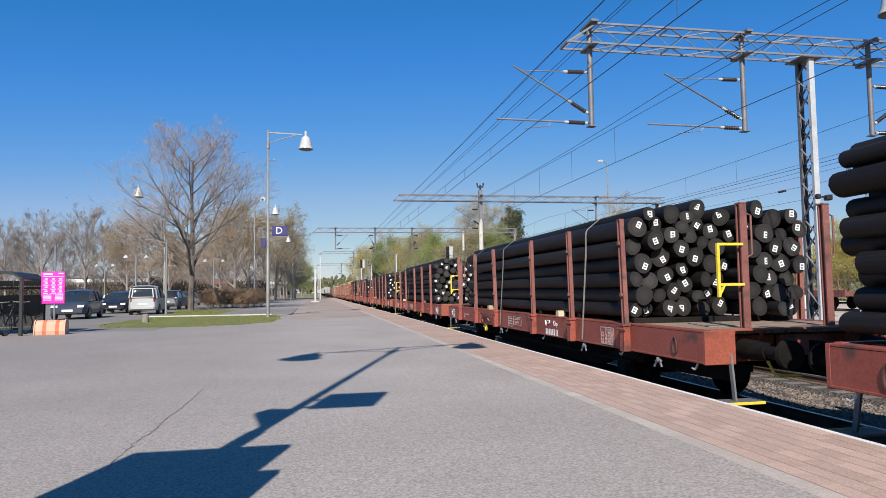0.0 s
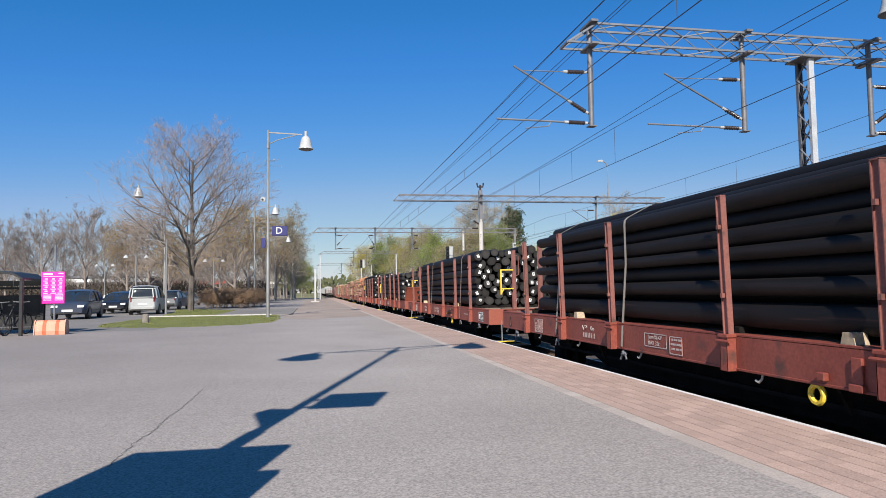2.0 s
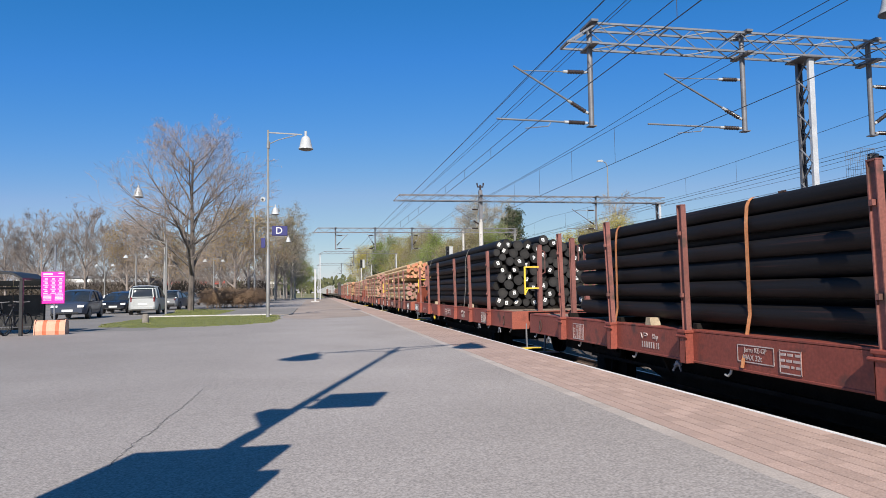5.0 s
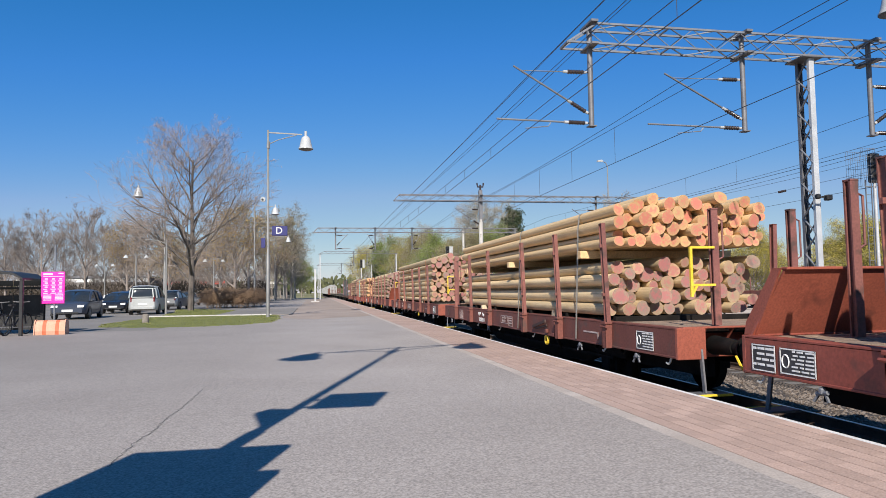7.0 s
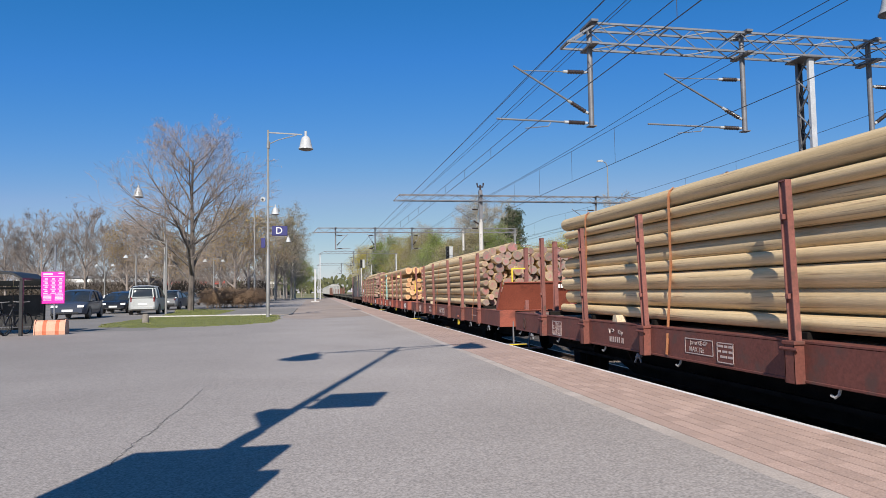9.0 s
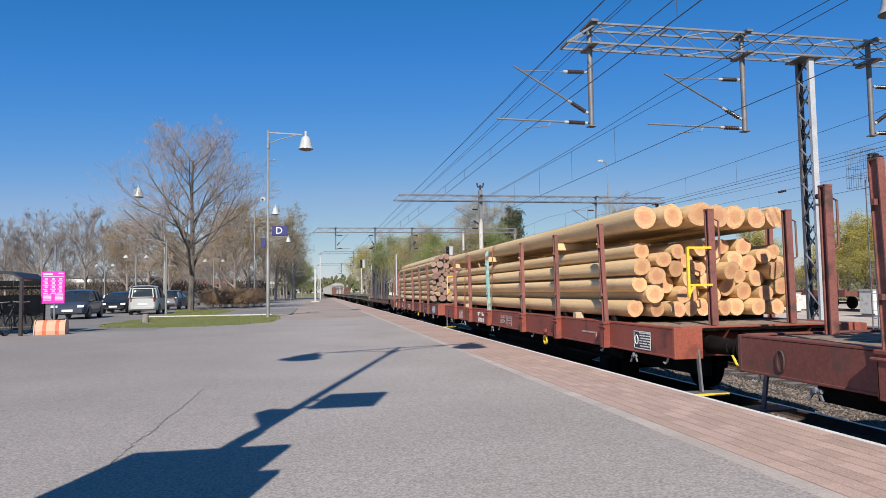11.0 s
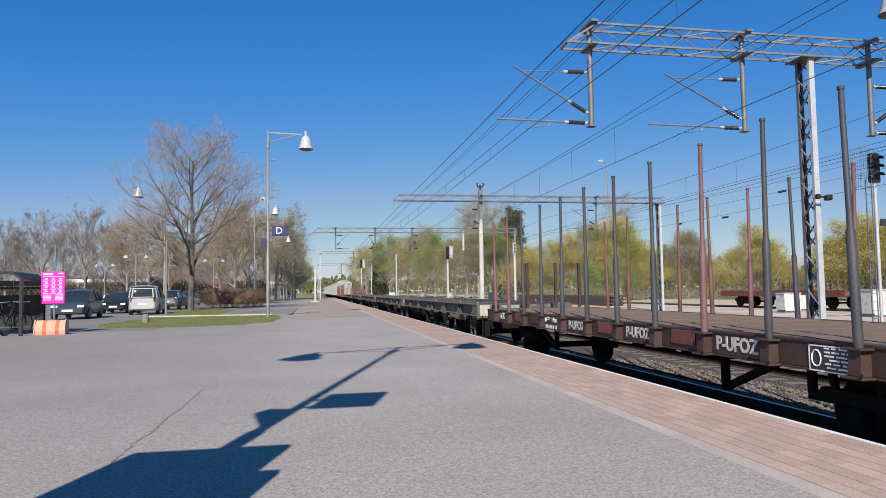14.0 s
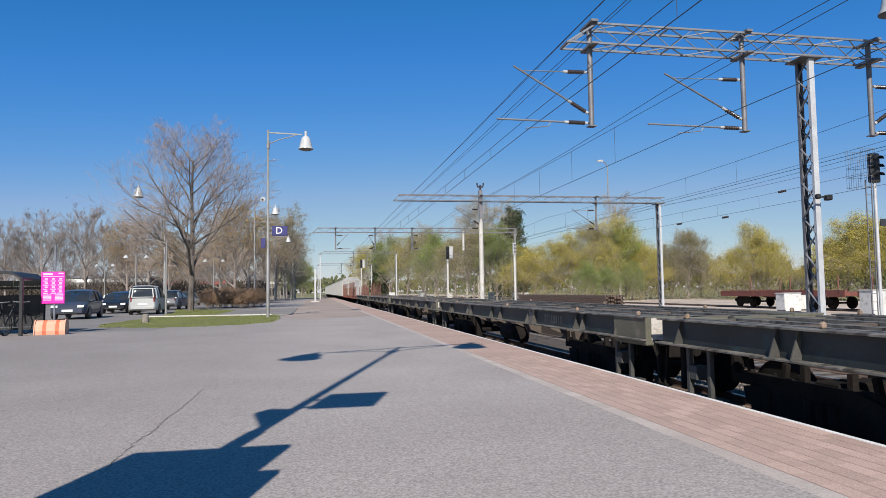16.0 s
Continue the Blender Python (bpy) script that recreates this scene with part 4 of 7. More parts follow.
def log_load(s, seed, kind, y0=2.0, y1=14.6, side_top=2.72, crown=0.55, straps=(3.4, 11.3), strap_mat=None, r=(0.095, 0.15), split=None, lower=False, top_r=None, spacers=None, jut=0.0):
    """The logs of one wagon, and the straps round them."""
    rnd = random.Random(seed)
    label = {"dark": "stack of black creosoted poles with white end tags", "pine": "stack of yellow peeled pine logs", "pink": "stack of yellow peeled logs with pink ends", "rosy": "stack of peeled logs with rosy sawn ends", "dull": "stack of weathered peeled logs with greyish ends"}[kind]
    load = thing("log_stack", pose(0, 0, 0), label, "logs", "log stacks on the wagons")
    for word, pair in (("dark", [TAR, TAR_END]), ("pine", [PINE, PINE_END]), ("rosy", [PINE_GREY, PINK_END]), ("dull", [PINE_GREY, DULL_END]), ("pink", [PINE, PAINTED_END])):
        if word not in LOG_KINDS:
            LOG_KINDS[word] = [log_mesh(rnd, pair, 12.6) for _ in range(5)]
    tag_me = LOG_KINDS.get("tag")
    if tag_me is None:
        g = Mesh()
        g.box(-0.038, 0.038, -0.006, 0.0, -0.05, 0.05)
        g.box(-0.022, 0.022, -0.0075, -0.006, 0.008, 0.032, 1)
        g.box(-0.026, 0.018, -0.0075, -0.006, -0.032, -0.010, 1)
        tag_me = LOG_KINDS["tag"] = (g.data("end_tag", [WHITE, GALV_DARK]), None)
    layers = [pile(rnd, 2.76, r[0], r[1], side_top, crown)] if split is None else [pile(rnd, 2.76, r[0], r[1], split, 0.0), pile(rnd, 2.84, *(top_r or (r[0] * 0.9, r[1] * 0.95)), side_top, crown, split + 0.12)]
    allogs = []
    for n, logs in enumerate(layers):
        for (x, z, q) in logs:
            a = y0 + rnd.gauss(0, 0.075 if kind == "dark" else 0.10) + (0.35 if n == 0 and split else 0.0) - (jut if x > 0.35 else 0.0)
            b = y1 + rnd.gauss(0, 0.1)
            me = rnd.choice(LOG_KINDS["rosy" if split and n == 0 and lower else kind])
            lg = part("log", me, None, load)
            lg.matrix_basis = pose(x, a, z, 0, rnd.uniform(0, 360), 0) @ Matrix.Diagonal((q, (b - a) / 12.6, q, 1))
            allogs.append((x, z, q))
            if kind == "dark" and s > -5 and rnd.random() < 0.55:
                w = rnd.uniform(-0.35, 0.35) * q
                tg = part("end_tag", tag_me[0], None, lg, "white plastic end tag")
                inv = lg.matrix_basis.inverted()
                tg.matrix_basis = inv @ pose(x + w, a - 0.003, z + rnd.uniform(-0.3, 0.3) * q, 0, rnd.uniform(-35, 35), 0)
    if split:
        for yy in spacers or (y0 + 1.2, y1 - 1.2, (y0 + y1) / 2):
            g = Mesh()
            g.box(-1.50, 1.45, yy - 0.07, yy + 0.07, split - 0.02, split + 0.115, c=0.008)
            part("spacer_timber", g, PINE, load, "squared spacer timber")
    pts = []
    for (x, z, q) in allogs:
        pts += [(x + (q + 0.008) * math.cos(k * 0.5236), z + (q + 0.008) * math.sin(k * 0.5236)) for k in range(12)]
    pts = sorted(set(pts))
    hull = []
    for p in pts[::-1]:
        while len(hull) >= 2 and (hull[-1][0] - hull[-2][0]) * (p[1] - hull[-2][1]) - (hull[-1][1] - hull[-2][1]) * (p[0] - hull[-2][0]) <= 0:
            hull.pop()
        hull.append(p)
    for yy in straps:
        path = [(1.49, 0.9)] + hull + [(-1.49, 0.9)]
        g = Mesh()
        for i in range(len(path) - 1):
            (xa, za), (xb, zb) = path[i], path[i + 1]
            k0, k1 = yy + 0.012 * math.sin(i * 1.7), yy + 0.012 * math.sin((i + 1) * 1.7)
            o = Vector((za - zb, 0, xb - xa)).normalized() * -0.006
            for q in (0, 1):
                g.face([(xa + o.x * q, k0 - 0.028, za + o.z * q), (xb + o.x * q, k1 - 0.028, zb + o.z * q), (xb + o.x * q, k1 + 0.028, zb + o.z * q), (xa + o.x * q, k0 + 0.028, za + o.z * q)])
        part("strap", g.data("strap", strap_mat or STRAP, fix=False), None, load, "woven lashing strap pulled over the stack")
    return aboard(load, s)


HK = 14.7


def open_stake_wagon(s, seed, steel=None, tall=3.55, far_gap=(), words=True):
    """An empty two-axle flat wagon with tall thin stakes in sockets."""
    rnd = random.Random(seed)
    steel = steel or BROWN
    wagon = thing("empty_stake_wagon", pose(0, 0, 0), "empty dark brown flat wagon with tall thin stakes", "wagon", "wagons of the freight train")
    for side in (-1, 1):
        g = Mesh()
        o = side * 1.44
        g.box(o, side * 1.36, 0, HK, 1.0, 1.265, c=0.01)
        part("side_beam", g, steel, wagon, "dark brown steel side beam")
        for a, b in ((1.25, 1.28), (0.98, 1.002)):
            g = Mesh()
            g.box(o + side * 0.012, side * 1.32, 0, HK, a, b, c=0.005)
            part("beam_flange", g, steel, wagon)
        pts = [(3.3, 1.0), (HK - 3.3, 1.0), (HK - 4.4, 0.55), (4.4, 0.55)]
        g = Mesh()
        for a, b, w in ((0, 3, 0.08), (3, 2, 0.025), (2, 1, 0.08)):
            g.bar((side * 1.1, *pts[a]), (side * 1.1, *pts[b]), w)
        for yy in (4.4, HK - 4.4):
            g.bar((side * 1.1, yy, 0.52), (side * 1.1, yy, 1.0), 0.08)
        part("truss_rod", g, UNDER, wagon)
    g = Mesh()
    g.box(-1.35, 1.35, 0.05, HK - 0.05, 1.20, 1.22)
    deck = part("deck", g, UNDER, wagon, "deck under the boards")
    if "plank" not in LOG_KINDS:
        g = Mesh()
        g.box(-1.35, 1.35, 0.004, 0.176, 1.22, 1.275)
        LOG_KINDS["plank"] = g.data("plank", PLANK_BROWN)
    y = 0.05
    while y < HK - 0.1:
        part("plank", LOG_KINDS["plank"], None, deck, m=pose(rnd.uniform(-0.004, 0.004), y, rnd.uniform(-0.005, 0.005)))
        y += 0.18
    for yy, d in ((0, -1), (HK, 1)):
        g = Mesh()
        g.box(-1.44, 1.44, yy, yy - d * 0.08, 0.95, 1.28, c=0.012)
        part("end_beam", g, steel, wagon)
        buffers_and_hook(wagon, yy, d)
    u = Mesh()
    for x in (-0.7, 0.7):
        u.box(x - 0.05, x + 0.05, 0.2, HK - 0.2, 0.86, 1.20)
    u.box(0.15, 0.75, 6.6, 7.6, 0.62, 0.95, c=0.03)
    u.tube([(0.2, 8.0, 0.78), (0.2, 9.2, 0.78)], 0.17, 12)
    u.bar((-0.35, 3.0, 0.74), (-0.35, HK - 3.0, 0.74), 0.035)
    part("underframe", u, UNDER, wagon, "grimy underframe with brake gear")
    for yy in (2.4, HK - 2.4):
        wheelset(wagon, yy)
    sock = Mesh()
    sock.prism([(-0.085, 0.02), (-0.07, 0.20), (0.05, 0.20), (0.05, -0.02), (-0.085, -0.02)], -0.07, 0.07)
    sock.box(-0.11, 0.05, -0.12, 0.12, 0.20, 0.222, c=0.005)
    sock.box(-0.12, 0.02, -0.13, 0.13, -0.05, -0.025, c=0.008)
    sock.tube([(-0.10, -0.10, -0.03), (-0.13, -0.12, 0.0), (-0.13, -0.15, 0.02)], 0.012, 6)
    sock_me = sock.data("socket", steel)
    for m in range(11):
        if m in (0, 3, 5, 8, 9):
            g = Mesh()
            g.box(-1.456, -1.44, 0.95 + 1.178 * m, 1.52 + 1.178 * m, 1.06, 1.245, c=0.006)
            part("beam_panel", g, RED_OLD if m % 2 else steel, wagon, "riveted rust-red beam panel")
    kinds = []
    for col in (surf("blue_grey_stake", (0.034, 0.033, 0.040), (0.06, 0.058, 0.066), 2, 0.6, bump=0.1), surf("purple_red_stake", (0.12, 0.055, 0.058), (0.17, 0.08, 0.083), 2, 0.6, bump=0.1), surf("rust_stake", (0.11, 0.05, 0.035), (0.16, 0.075, 0.05), 2, 0.7, bump=0.15)):
        g = Mesh()
        g.tube([(0, 0, 0), (0, 0, 1.28), (0, 0, 1.32), (0, 0, tall - 1.0)], [0.043, 0.041, 0.028, 0.025], 10)
        g.tube([(0, 0, tall - 1.01), (0, 0, tall - 0.98)], 0.032, 10)
        kinds.append(g.data("stake", col, True))
    g = Mesh()
    g.box(-0.035, 0.035, -0.045, 0.045, 0, 1.22, c=0.01)
    g.box(-0.05, 0.05, -0.055, 0.055, 1.21, 1.235, c=0.005)
    short_me = g.data("short_stake", steel)
    for n in range(12):
        for side in (-1, 1):
            yy = 0.68 + 1.178 * n - (0.25 if side > 0 and n else 0.0)
            turn = 0 if side < 0 else 180
            part("socket", sock_me, None, wagon, m=pose(side * 1.47, yy, 1.03, 0, 0, turn))
            if side > 0 and n in far_gap:
                part("stake", short_me, None, wagon, "short boxy red stake", m=pose(side * 1.42, yy, 1.20))
                continue
            part("stake", kinds[(0, 0, 0, 1, 0, 0, 0, 0, 0, 0, 1, 1)[n] if words and side < 0 else rnd.choice((0, 0, 1, 2)) if words else 2], None, wagon, "thin round steel stake", m=pose(side * 1.49, yy, 0.98, rnd.uniform(-1.3, 1.3), -side * rnd.uniform(-1.2, 0.6), 0))
    for yy in (0.2, HK - 0.2):
        for x in (-0.36, 0.46, 1.15):
            part("end_stake", short_me, None, wagon, "short boxy end stake", m=pose(x, yy, 1.27))
    if words:
        logo_and_number(wagon, -1.444, 9.7, 1.13, "Hkba", seed, 0.78)
        chalk = surf("chalky_spray_paint", (0.42, 0.41, 0.40), (0.62, 0.61, 0.60), 9, 0.8)
        for yy, z, size in ((3.66, 1.13, 0.22), (6.02, 1.13, 0.21), (8.37, 1.12, 0.21)):
            side_text(wagon, "P-UFOZ", size, -1.445, yy, z, chalk, 0.007)
        side_text(wagon, "LiGK", 0.22, -1.445, 13.25, 1.13)
        bars_plate(wagon, -1.444, 1.93, 2.52, 0.985, 1.235, PLATE, 6, seed, True)
    return aboard(wagon, s)


CF = 16.45


# patchy wear, and a paler tone that puts sunlit flanges into the colour
FLANGE = surf("sunlit_scuffed_flange", (0.085, 0.08, 0.07), (0.19, 0.175, 0.15), 3, 0.7, dirt=(0.04, 0.034, 0.028), dirt_at=0.55)
# ribs lighter than the sill: sun on their faces is in the colour
RIB = surf("dull_rib_steel", (0.032, 0.033, 0.03), (0.065, 0.064, 0.058), 2, 0.7, dirt=(0.06, 0.05, 0.04), dirt_at=0.6)
BELLY = surf("brown_belly_plate", (0.055, 0.042, 0.035), (0.095, 0.074, 0.060), 1.5, 0.8)


PATCH = surf("scuffed_pale_paint", (0.34, 0.31, 0.27), (0.50, 0.47, 0.42), 5, 0.7, dirt=(0.24, 0.21, 0.17), dirt_at=0.64)


TEAL = surf("faded_teal_paint", (0.16, 0.25, 0.22), (0.24, 0.33, 0.29), 4, 0.7, dirt=(0.09, 0.10, 0.08), dirt_at=0.58)


def container_flat(s, seed):
    """A low open container flat with deep ribbed sills on two bogies."""
    rnd = random.Random(seed)
    wagon = thing("container_flat_wagon", pose(0, 0, 0), "empty dark green container flat wagon with ribbed sills", "wagon", "wagons of the freight train")
    for side in (-1, 1):
        g = Mesh()
        x0 = side * 1.38
        g.prism_x([(0, 1.355), (CF, 1.355), (CF, 1.05), (0, 1.05)], x0 - 0.012, x0 + 0.012)
        part("side_sill", g, BLACK_STEEL, wagon, "dark green steel side sill")
        for a, b in ((1.352, 1.377), (1.032, 1.056)):
            g = Mesh()
            g.box(x0 - 0.10 - (0.04 if a < 1.1 and side < 0 else 0), x0 + 0.09 + (0.04 if a < 1.1 and side > 0 else 0), 0, CF, a, b, c=0.004)
            part("sill_flange", g, FLANGE, wagon, "scuffed sill flange in a sunlit pale tone")
        for n, yy in enumerate((0.95 if seed != 30 else 0.55, 2.35, 2.65, 5.02, 5.46, 7.72, 8.6, 10.98, 11.42, 13.76, 14.08, 15.94)):
            g = Mesh()
            n0 = [(x0 + side * 0.012, yy, 1.35), (x0 + side * 0.03, yy, 1.35), (x0 + side * 0.135, yy, 1.057), (x0 + side * 0.012, yy, 1.057)]
            n1 = [(a, b + 0.018, c) for a, b, c in n0]
            g.face(n0)
            g.face(n1)
            for k in range(4):
                g.face([n0[k], n0[(k + 1) % 4], n1[(k + 1) % 4], n1[k]])
            part("rib", g, RIB, wagon, "scuffed triangular stiffening rib, lightened as if sunlit")
        for yy in (5.04, 11.0):
            g = Mesh()
            g.box(x0 + side * 0.012, x0 + side * 0.045, yy, yy + 0.42, 1.057, 1.35, c=0.004)
            part("sill_joint", g, FLANGE, wagon, "scuffed cover plate over a sill joint")
    g = Mesh()
    for x in (-0.42, 0.42):
        g.prism_x([(0.2, 1.30), (CF - 0.2, 1.30), (CF - 0.2, 0.95), (CF - 3.7, 0.95), (CF - 4.6, 0.68), (4.6, 0.68), (3.7, 0.95), (0.2, 0.95)], x - 0.02, x + 0.02)
        g.box(x - 0.10, x + 0.10, 4.6, CF - 4.6, 0.66, 0.682)
    part("centre_sill", g, BELLY, wagon, "deep fish-bellied centre sill")
    for yy in (4.85, 7.45, 9.0, 11.2):
        g = Mesh()
        for sgn in (-1, 1):
            n0 = [(sgn * 0.44, yy, 1.02), (sgn * 1.34, yy, 1.02), (sgn * 1.2, yy, 0.97), (sgn * 0.44, yy, 0.66)]
            n1 = [(a, b + 0.016, c) for a, b, c in n0]
            g.face(n0)
            g.face(n1)
            for k in range(4):
                g.face([n0[k], n0[(k + 1) % 4], n1[(k + 1) % 4], n1[k]])
        part("cross_bearer", g, BELLY, wagon, "brown tapered cross bearer")
    g = Mesh()
    g.tube([(-1.0, 7.5, 0.70), (-1.0, 7.55, 0.70), (-1.0, 8.62, 0.70), (-1.0, 8.67, 0.70)], [0.17, 0.21, 0.21, 0.17], 16)
    g.bar((-1.0, 7.75, 0.8), (-1.0, 7.75, 1.15), 0.06)
    g.bar((-1.0, 8.4, 0.8), (-1.0, 8.4, 1.15), 0.06)
    part("brake_cylinder", g, UNDER, wagon, "black brake cylinder under the sill", True)
    for yy in (0.62, CF - 1.12):
        g = Mesh()
        g.box(-1.40, -1.34, yy, yy + 0.07, 0.42, 1.035, c=0.006)
        g.box(-1.40, -1.34, yy + 0.46, yy + 0.53, 0.42, 1.035, c=0.006)
        g.box(-1.44, -1.18, yy - 0.05, yy + 0.58, 0.38, 0.42, c=0.006)
        g.box(-1.40, -1.24, yy + 0.30, yy + 0.46, 0.62, 0.80, c=0.01)
        part("side_step", g, RIB, wagon, "grey boxed side step")
    for yy in (0.6, 2.4, 4.6, 5.0, 7.3, 7.7, 10.0, 10.4, 12.6, 14.6, CF - 0.3):
        g = Mesh()
        g.box(-1.36, 1.36, yy, yy + 0.12, 1.14, 1.345, c=0.01)
        part("cross_member", g, BELLY, wagon, "grimy brown deck cross member")
    for a, b, z in ((-1.06, -0.94, 1.362), (0.94, 1.06, 1.362), (-0.46, -0.30, 1.355), (0.30, 0.46, 1.355)):
        g = Mesh()
        g.box(a, b, 0.1, CF - 0.1, 1.29, z)
        part("deck_strip", g, FLANGE, wagon, "scuffed longitudinal deck strip")
    for yy in (0.0, CF):
        d = -1 if yy == 0 else 1
        g = Mesh()
        for sgn in (-1, 1) if d < 0 else ():
            g.box(sgn * 0.95, sgn * 1.46, yy + d * 0.012, yy - d * (0.62 if seed == 30 else 1.05), 0.96, 1.375, c=0.02)
        g.box(-0.95, 0.95, yy, yy - d * 0.10, 0.96, 1.355, c=0.015)
        part("end_beam", g, surf("olive_steel", (0.075, 0.075, 0.052), (0.11, 0.105, 0.076), 1.4, 0.7, dirt=(0.18, 0.15, 0.11)), wagon, "olive boxed end beam")
        if d < 0:
            g = Mesh()
            g.box(-1.38, -1.08, yy + d * 0.012, yy + d * 0.022, 1.04, 1.355, c=0.003)
            part("pale_patch", g, PATCH, wagon, "pale scuffed repainted patch")
            g = Mesh()
            g.box(-0.72, -0.18, yy + d * 0.001, yy + d * 0.008, 1.10, 1.335, c=0.003)
            part("teal_patch", g, TEAL, wagon, "faded teal repainted patch")
            # black bars stand for stake shadows falling across the end face
            for x in (-0.98, -0.84, -0.12):
                g = Mesh()
                g.box(x - 0.03, x + 0.03, yy + d * 0.002, yy + d * 0.07, 0.98, 1.355, c=0.006)
                part("end_rib", g, UNDER, wagon, "black upright bar standing for a stake's shadow on the end")
        g = Mesh()
        g.box(-0.09, 0.09, yy, yy + d * 0.21, 0.9, 1.1, c=0.03)
        g.box(-0.2, 0.2, yy + d * 0.12, yy + d * 0.22, 0.82, 1.16, c=0.03)
        part("coupler", g, UNDER, wagon, "heavy drawbar coupler")
        g = Mesh()
        g.tube([(-1.3, yy + d * 0.02, 1.05), (-1.32, yy + d * 0.10, 0.45), (-1.32, yy + d * 0.3, 0.45)], 0.02, 6)
        g.box(-1.2, -1.05, yy - d * 0.1, yy - d * 0.2, 0.42, 1.02, c=0.01)
        part("footstep", g, UNDER, wagon)
    for yy in (0.5, 2.9, CF - 2.9, CF - 0.5, 7.5):
        for sgn in (-1, 1):
            g = Mesh()
            g.box(sgn * 1.31 - 0.03, sgn * 1.31 + 0.03, yy - 0.035, yy + 0.035, 1.37, 1.445, c=0.02)
            part("container_lock", g, PLANK, wagon, "small white twist lock")
    for yc in (2.6, CF - 2.6):
        g = Mesh()
        for sgn in (-1, 1):
            x = sgn * 1.03
            g.prism_x([(yc - 1.25, 0.62), (yc - 0.95, 0.64), (yc - 0.45, 0.78), (yc + 0.45, 0.78), (yc + 0.95, 0.64), (yc + 1.25, 0.62), (yc + 1.2, 0.42), (yc + 0.8, 0.44), (yc + 0.38, 0.22), (yc - 0.38, 0.22), (yc - 0.8, 0.44), (yc - 1.2, 0.42)], x - 0.09, x + 0.09)
            for k in (-0.17, 0.0, 0.17):
                g.tube([(x + sgn * 0.08, yc + k, 0.28), (x + sgn * 0.08, yc + k, 0.62)], 0.065, 8)
        g.box(-1.05, 1.05, yc - 0.17, yc + 0.17, 0.5, 0.82, c=0.02)
        part("bogie", g, UNDER, wagon, "cast steel bogie frame")
        for k in (-0.92, 0.92):
            wheelset(wagon, yc + k, 0.475)
    g = Mesh()
    g.tube([(0.85, 9.3, 0.74), (0.85, 10.5, 0.74)], 0.18, 14)
    part("air_reservoir", g, UNDER, wagon, "rusty brake reservoir", True)
    b = Mesh()
    for i in range(8):
        b.box(-1.396, -1.391, 4.4 - i * 0.13, 4.48 - i * 0.13, 1.12, 1.27)
    tagged(part("wagon_number", b, FLANGE, wagon, "faded number bars"), kind="stuff")
    return aboard(wagon, s)


def covered_wagon(s, seed):
    """A grey high-sided covered wagon with ribbed walls."""
    wagon = thing("covered_wagon", pose(0, 0, 0), "tall pale grey covered wagon with ribbed sides", "wagon", "wagons of the freight train")
    L = 13.6
    grey = surf("pale_grey_wagon_paint", (0.24, 0.245, 0.245), (0.33, 0.335, 0.33), 0.8, 0.6, dirt=(0.26, 0.24, 0.22), dirt_at=0.6)
    g = Mesh()
    g.prism([(-1.45, 1.15), (-1.45, 3.6), (-1.2, 3.95), (-0.5, 4.2), (0.5, 4.2), (1.2, 3.95), (1.45, 3.6), (1.45, 1.15)], 0, L)
    body = part("body", g, grey, wagon)
    for yy in np.arange(0.0, L + 0.01, 1.7):
        for side in (-1, 1):
            g = Mesh()
            g.box(side * 1.45, side * 1.53, yy - 0.06, yy + 0.06, 1.1, 3.62, c=0.01)
            part("rib", g, grey, wagon)
    g = Mesh()
    for x in (-1.4, -0.5, 0.5, 1.4):
        g.box(x - 0.06, x + 0.06, -0.10, 0.0, 1.1, 3.75, c=0.01)
    g.box(-1.45, 1.45, -0.10, 0.0, 3.62, 3.75, c=0.01)
    part("end_frame", g, CONCRETE, wagon, "pale end frame")
    g = Mesh()
    g.box(-1.45, 1.45, -0.02, L + 0.02, 0.9, 1.149)
    part("underframe", g, UNDER, wagon)
    for yy in (2.5, L - 2.5):
        wheelset(wagon, yy)
    buffers_and_hook(wagon, 0, -1)
    return aboard(wagon, s)


S0, STEP = 7.44, 17.1
DARK = dict(kind="dark", r=(0.095, 0.145))
stake_wagon(S0 - STEP - 0.6, 1)
log_load(S0 - STEP - 0.6, 101, side_top=2.95, y1=15.7, **DARK)
stake_wagon(S0, 2, flip=True, straps=(3.75, 9.05, 11.9), wedge=(5.0, 10.3), ink=WHITE, mark=0.85)
log_load(S0, 102, "dark", y0=2.2, y1=13.25, side_top=2.8, crown=0.62, straps=(3.75, 9.05, 11.9), r=(0.10, 0.16), jut=0.5)
stake_wagon(S0 + STEP, 3, straps=(9.1, 11.95), wedge=(4.6, 10.95))
log_load(S0 + STEP, 103, side_top=2.86, crown=0.6, y1=13.25, straps=(9.1, 11.95), **DARK)
stake_wagon(S0 + 2 * STEP, 4, straps=(3.65, 9.05, 11.9), wedge=(4.6, 11.0))
log_load(S0 + 2 * STEP, 104, side_top=2.86, crown=0.6, y1=13.5, straps=(3.65, 9.05, 11.9), strap_mat=STRAP_FADED, **DARK)
stake_wagon(S0 + 3 * STEP, 5, wall_near=True)
log_load(S0 + 3 * STEP, 105, y1=13.2, straps=(3.4, 8.3, 11.6), strap_mat=STRAP_ORANGE, **DARK)
stake_wagon(S0 + 4 * STEP, 6, wall_far=True, flip=True)
log_load(S0 + 4 * STEP, 106, side_top=2.95, crown=0.62, y1=13.25, straps=(5.3, 12.0), **DARK)
stake_wagon(S0 + 5 * STEP, 7, RED_OLD, ink=WHITE, mark=0.75)
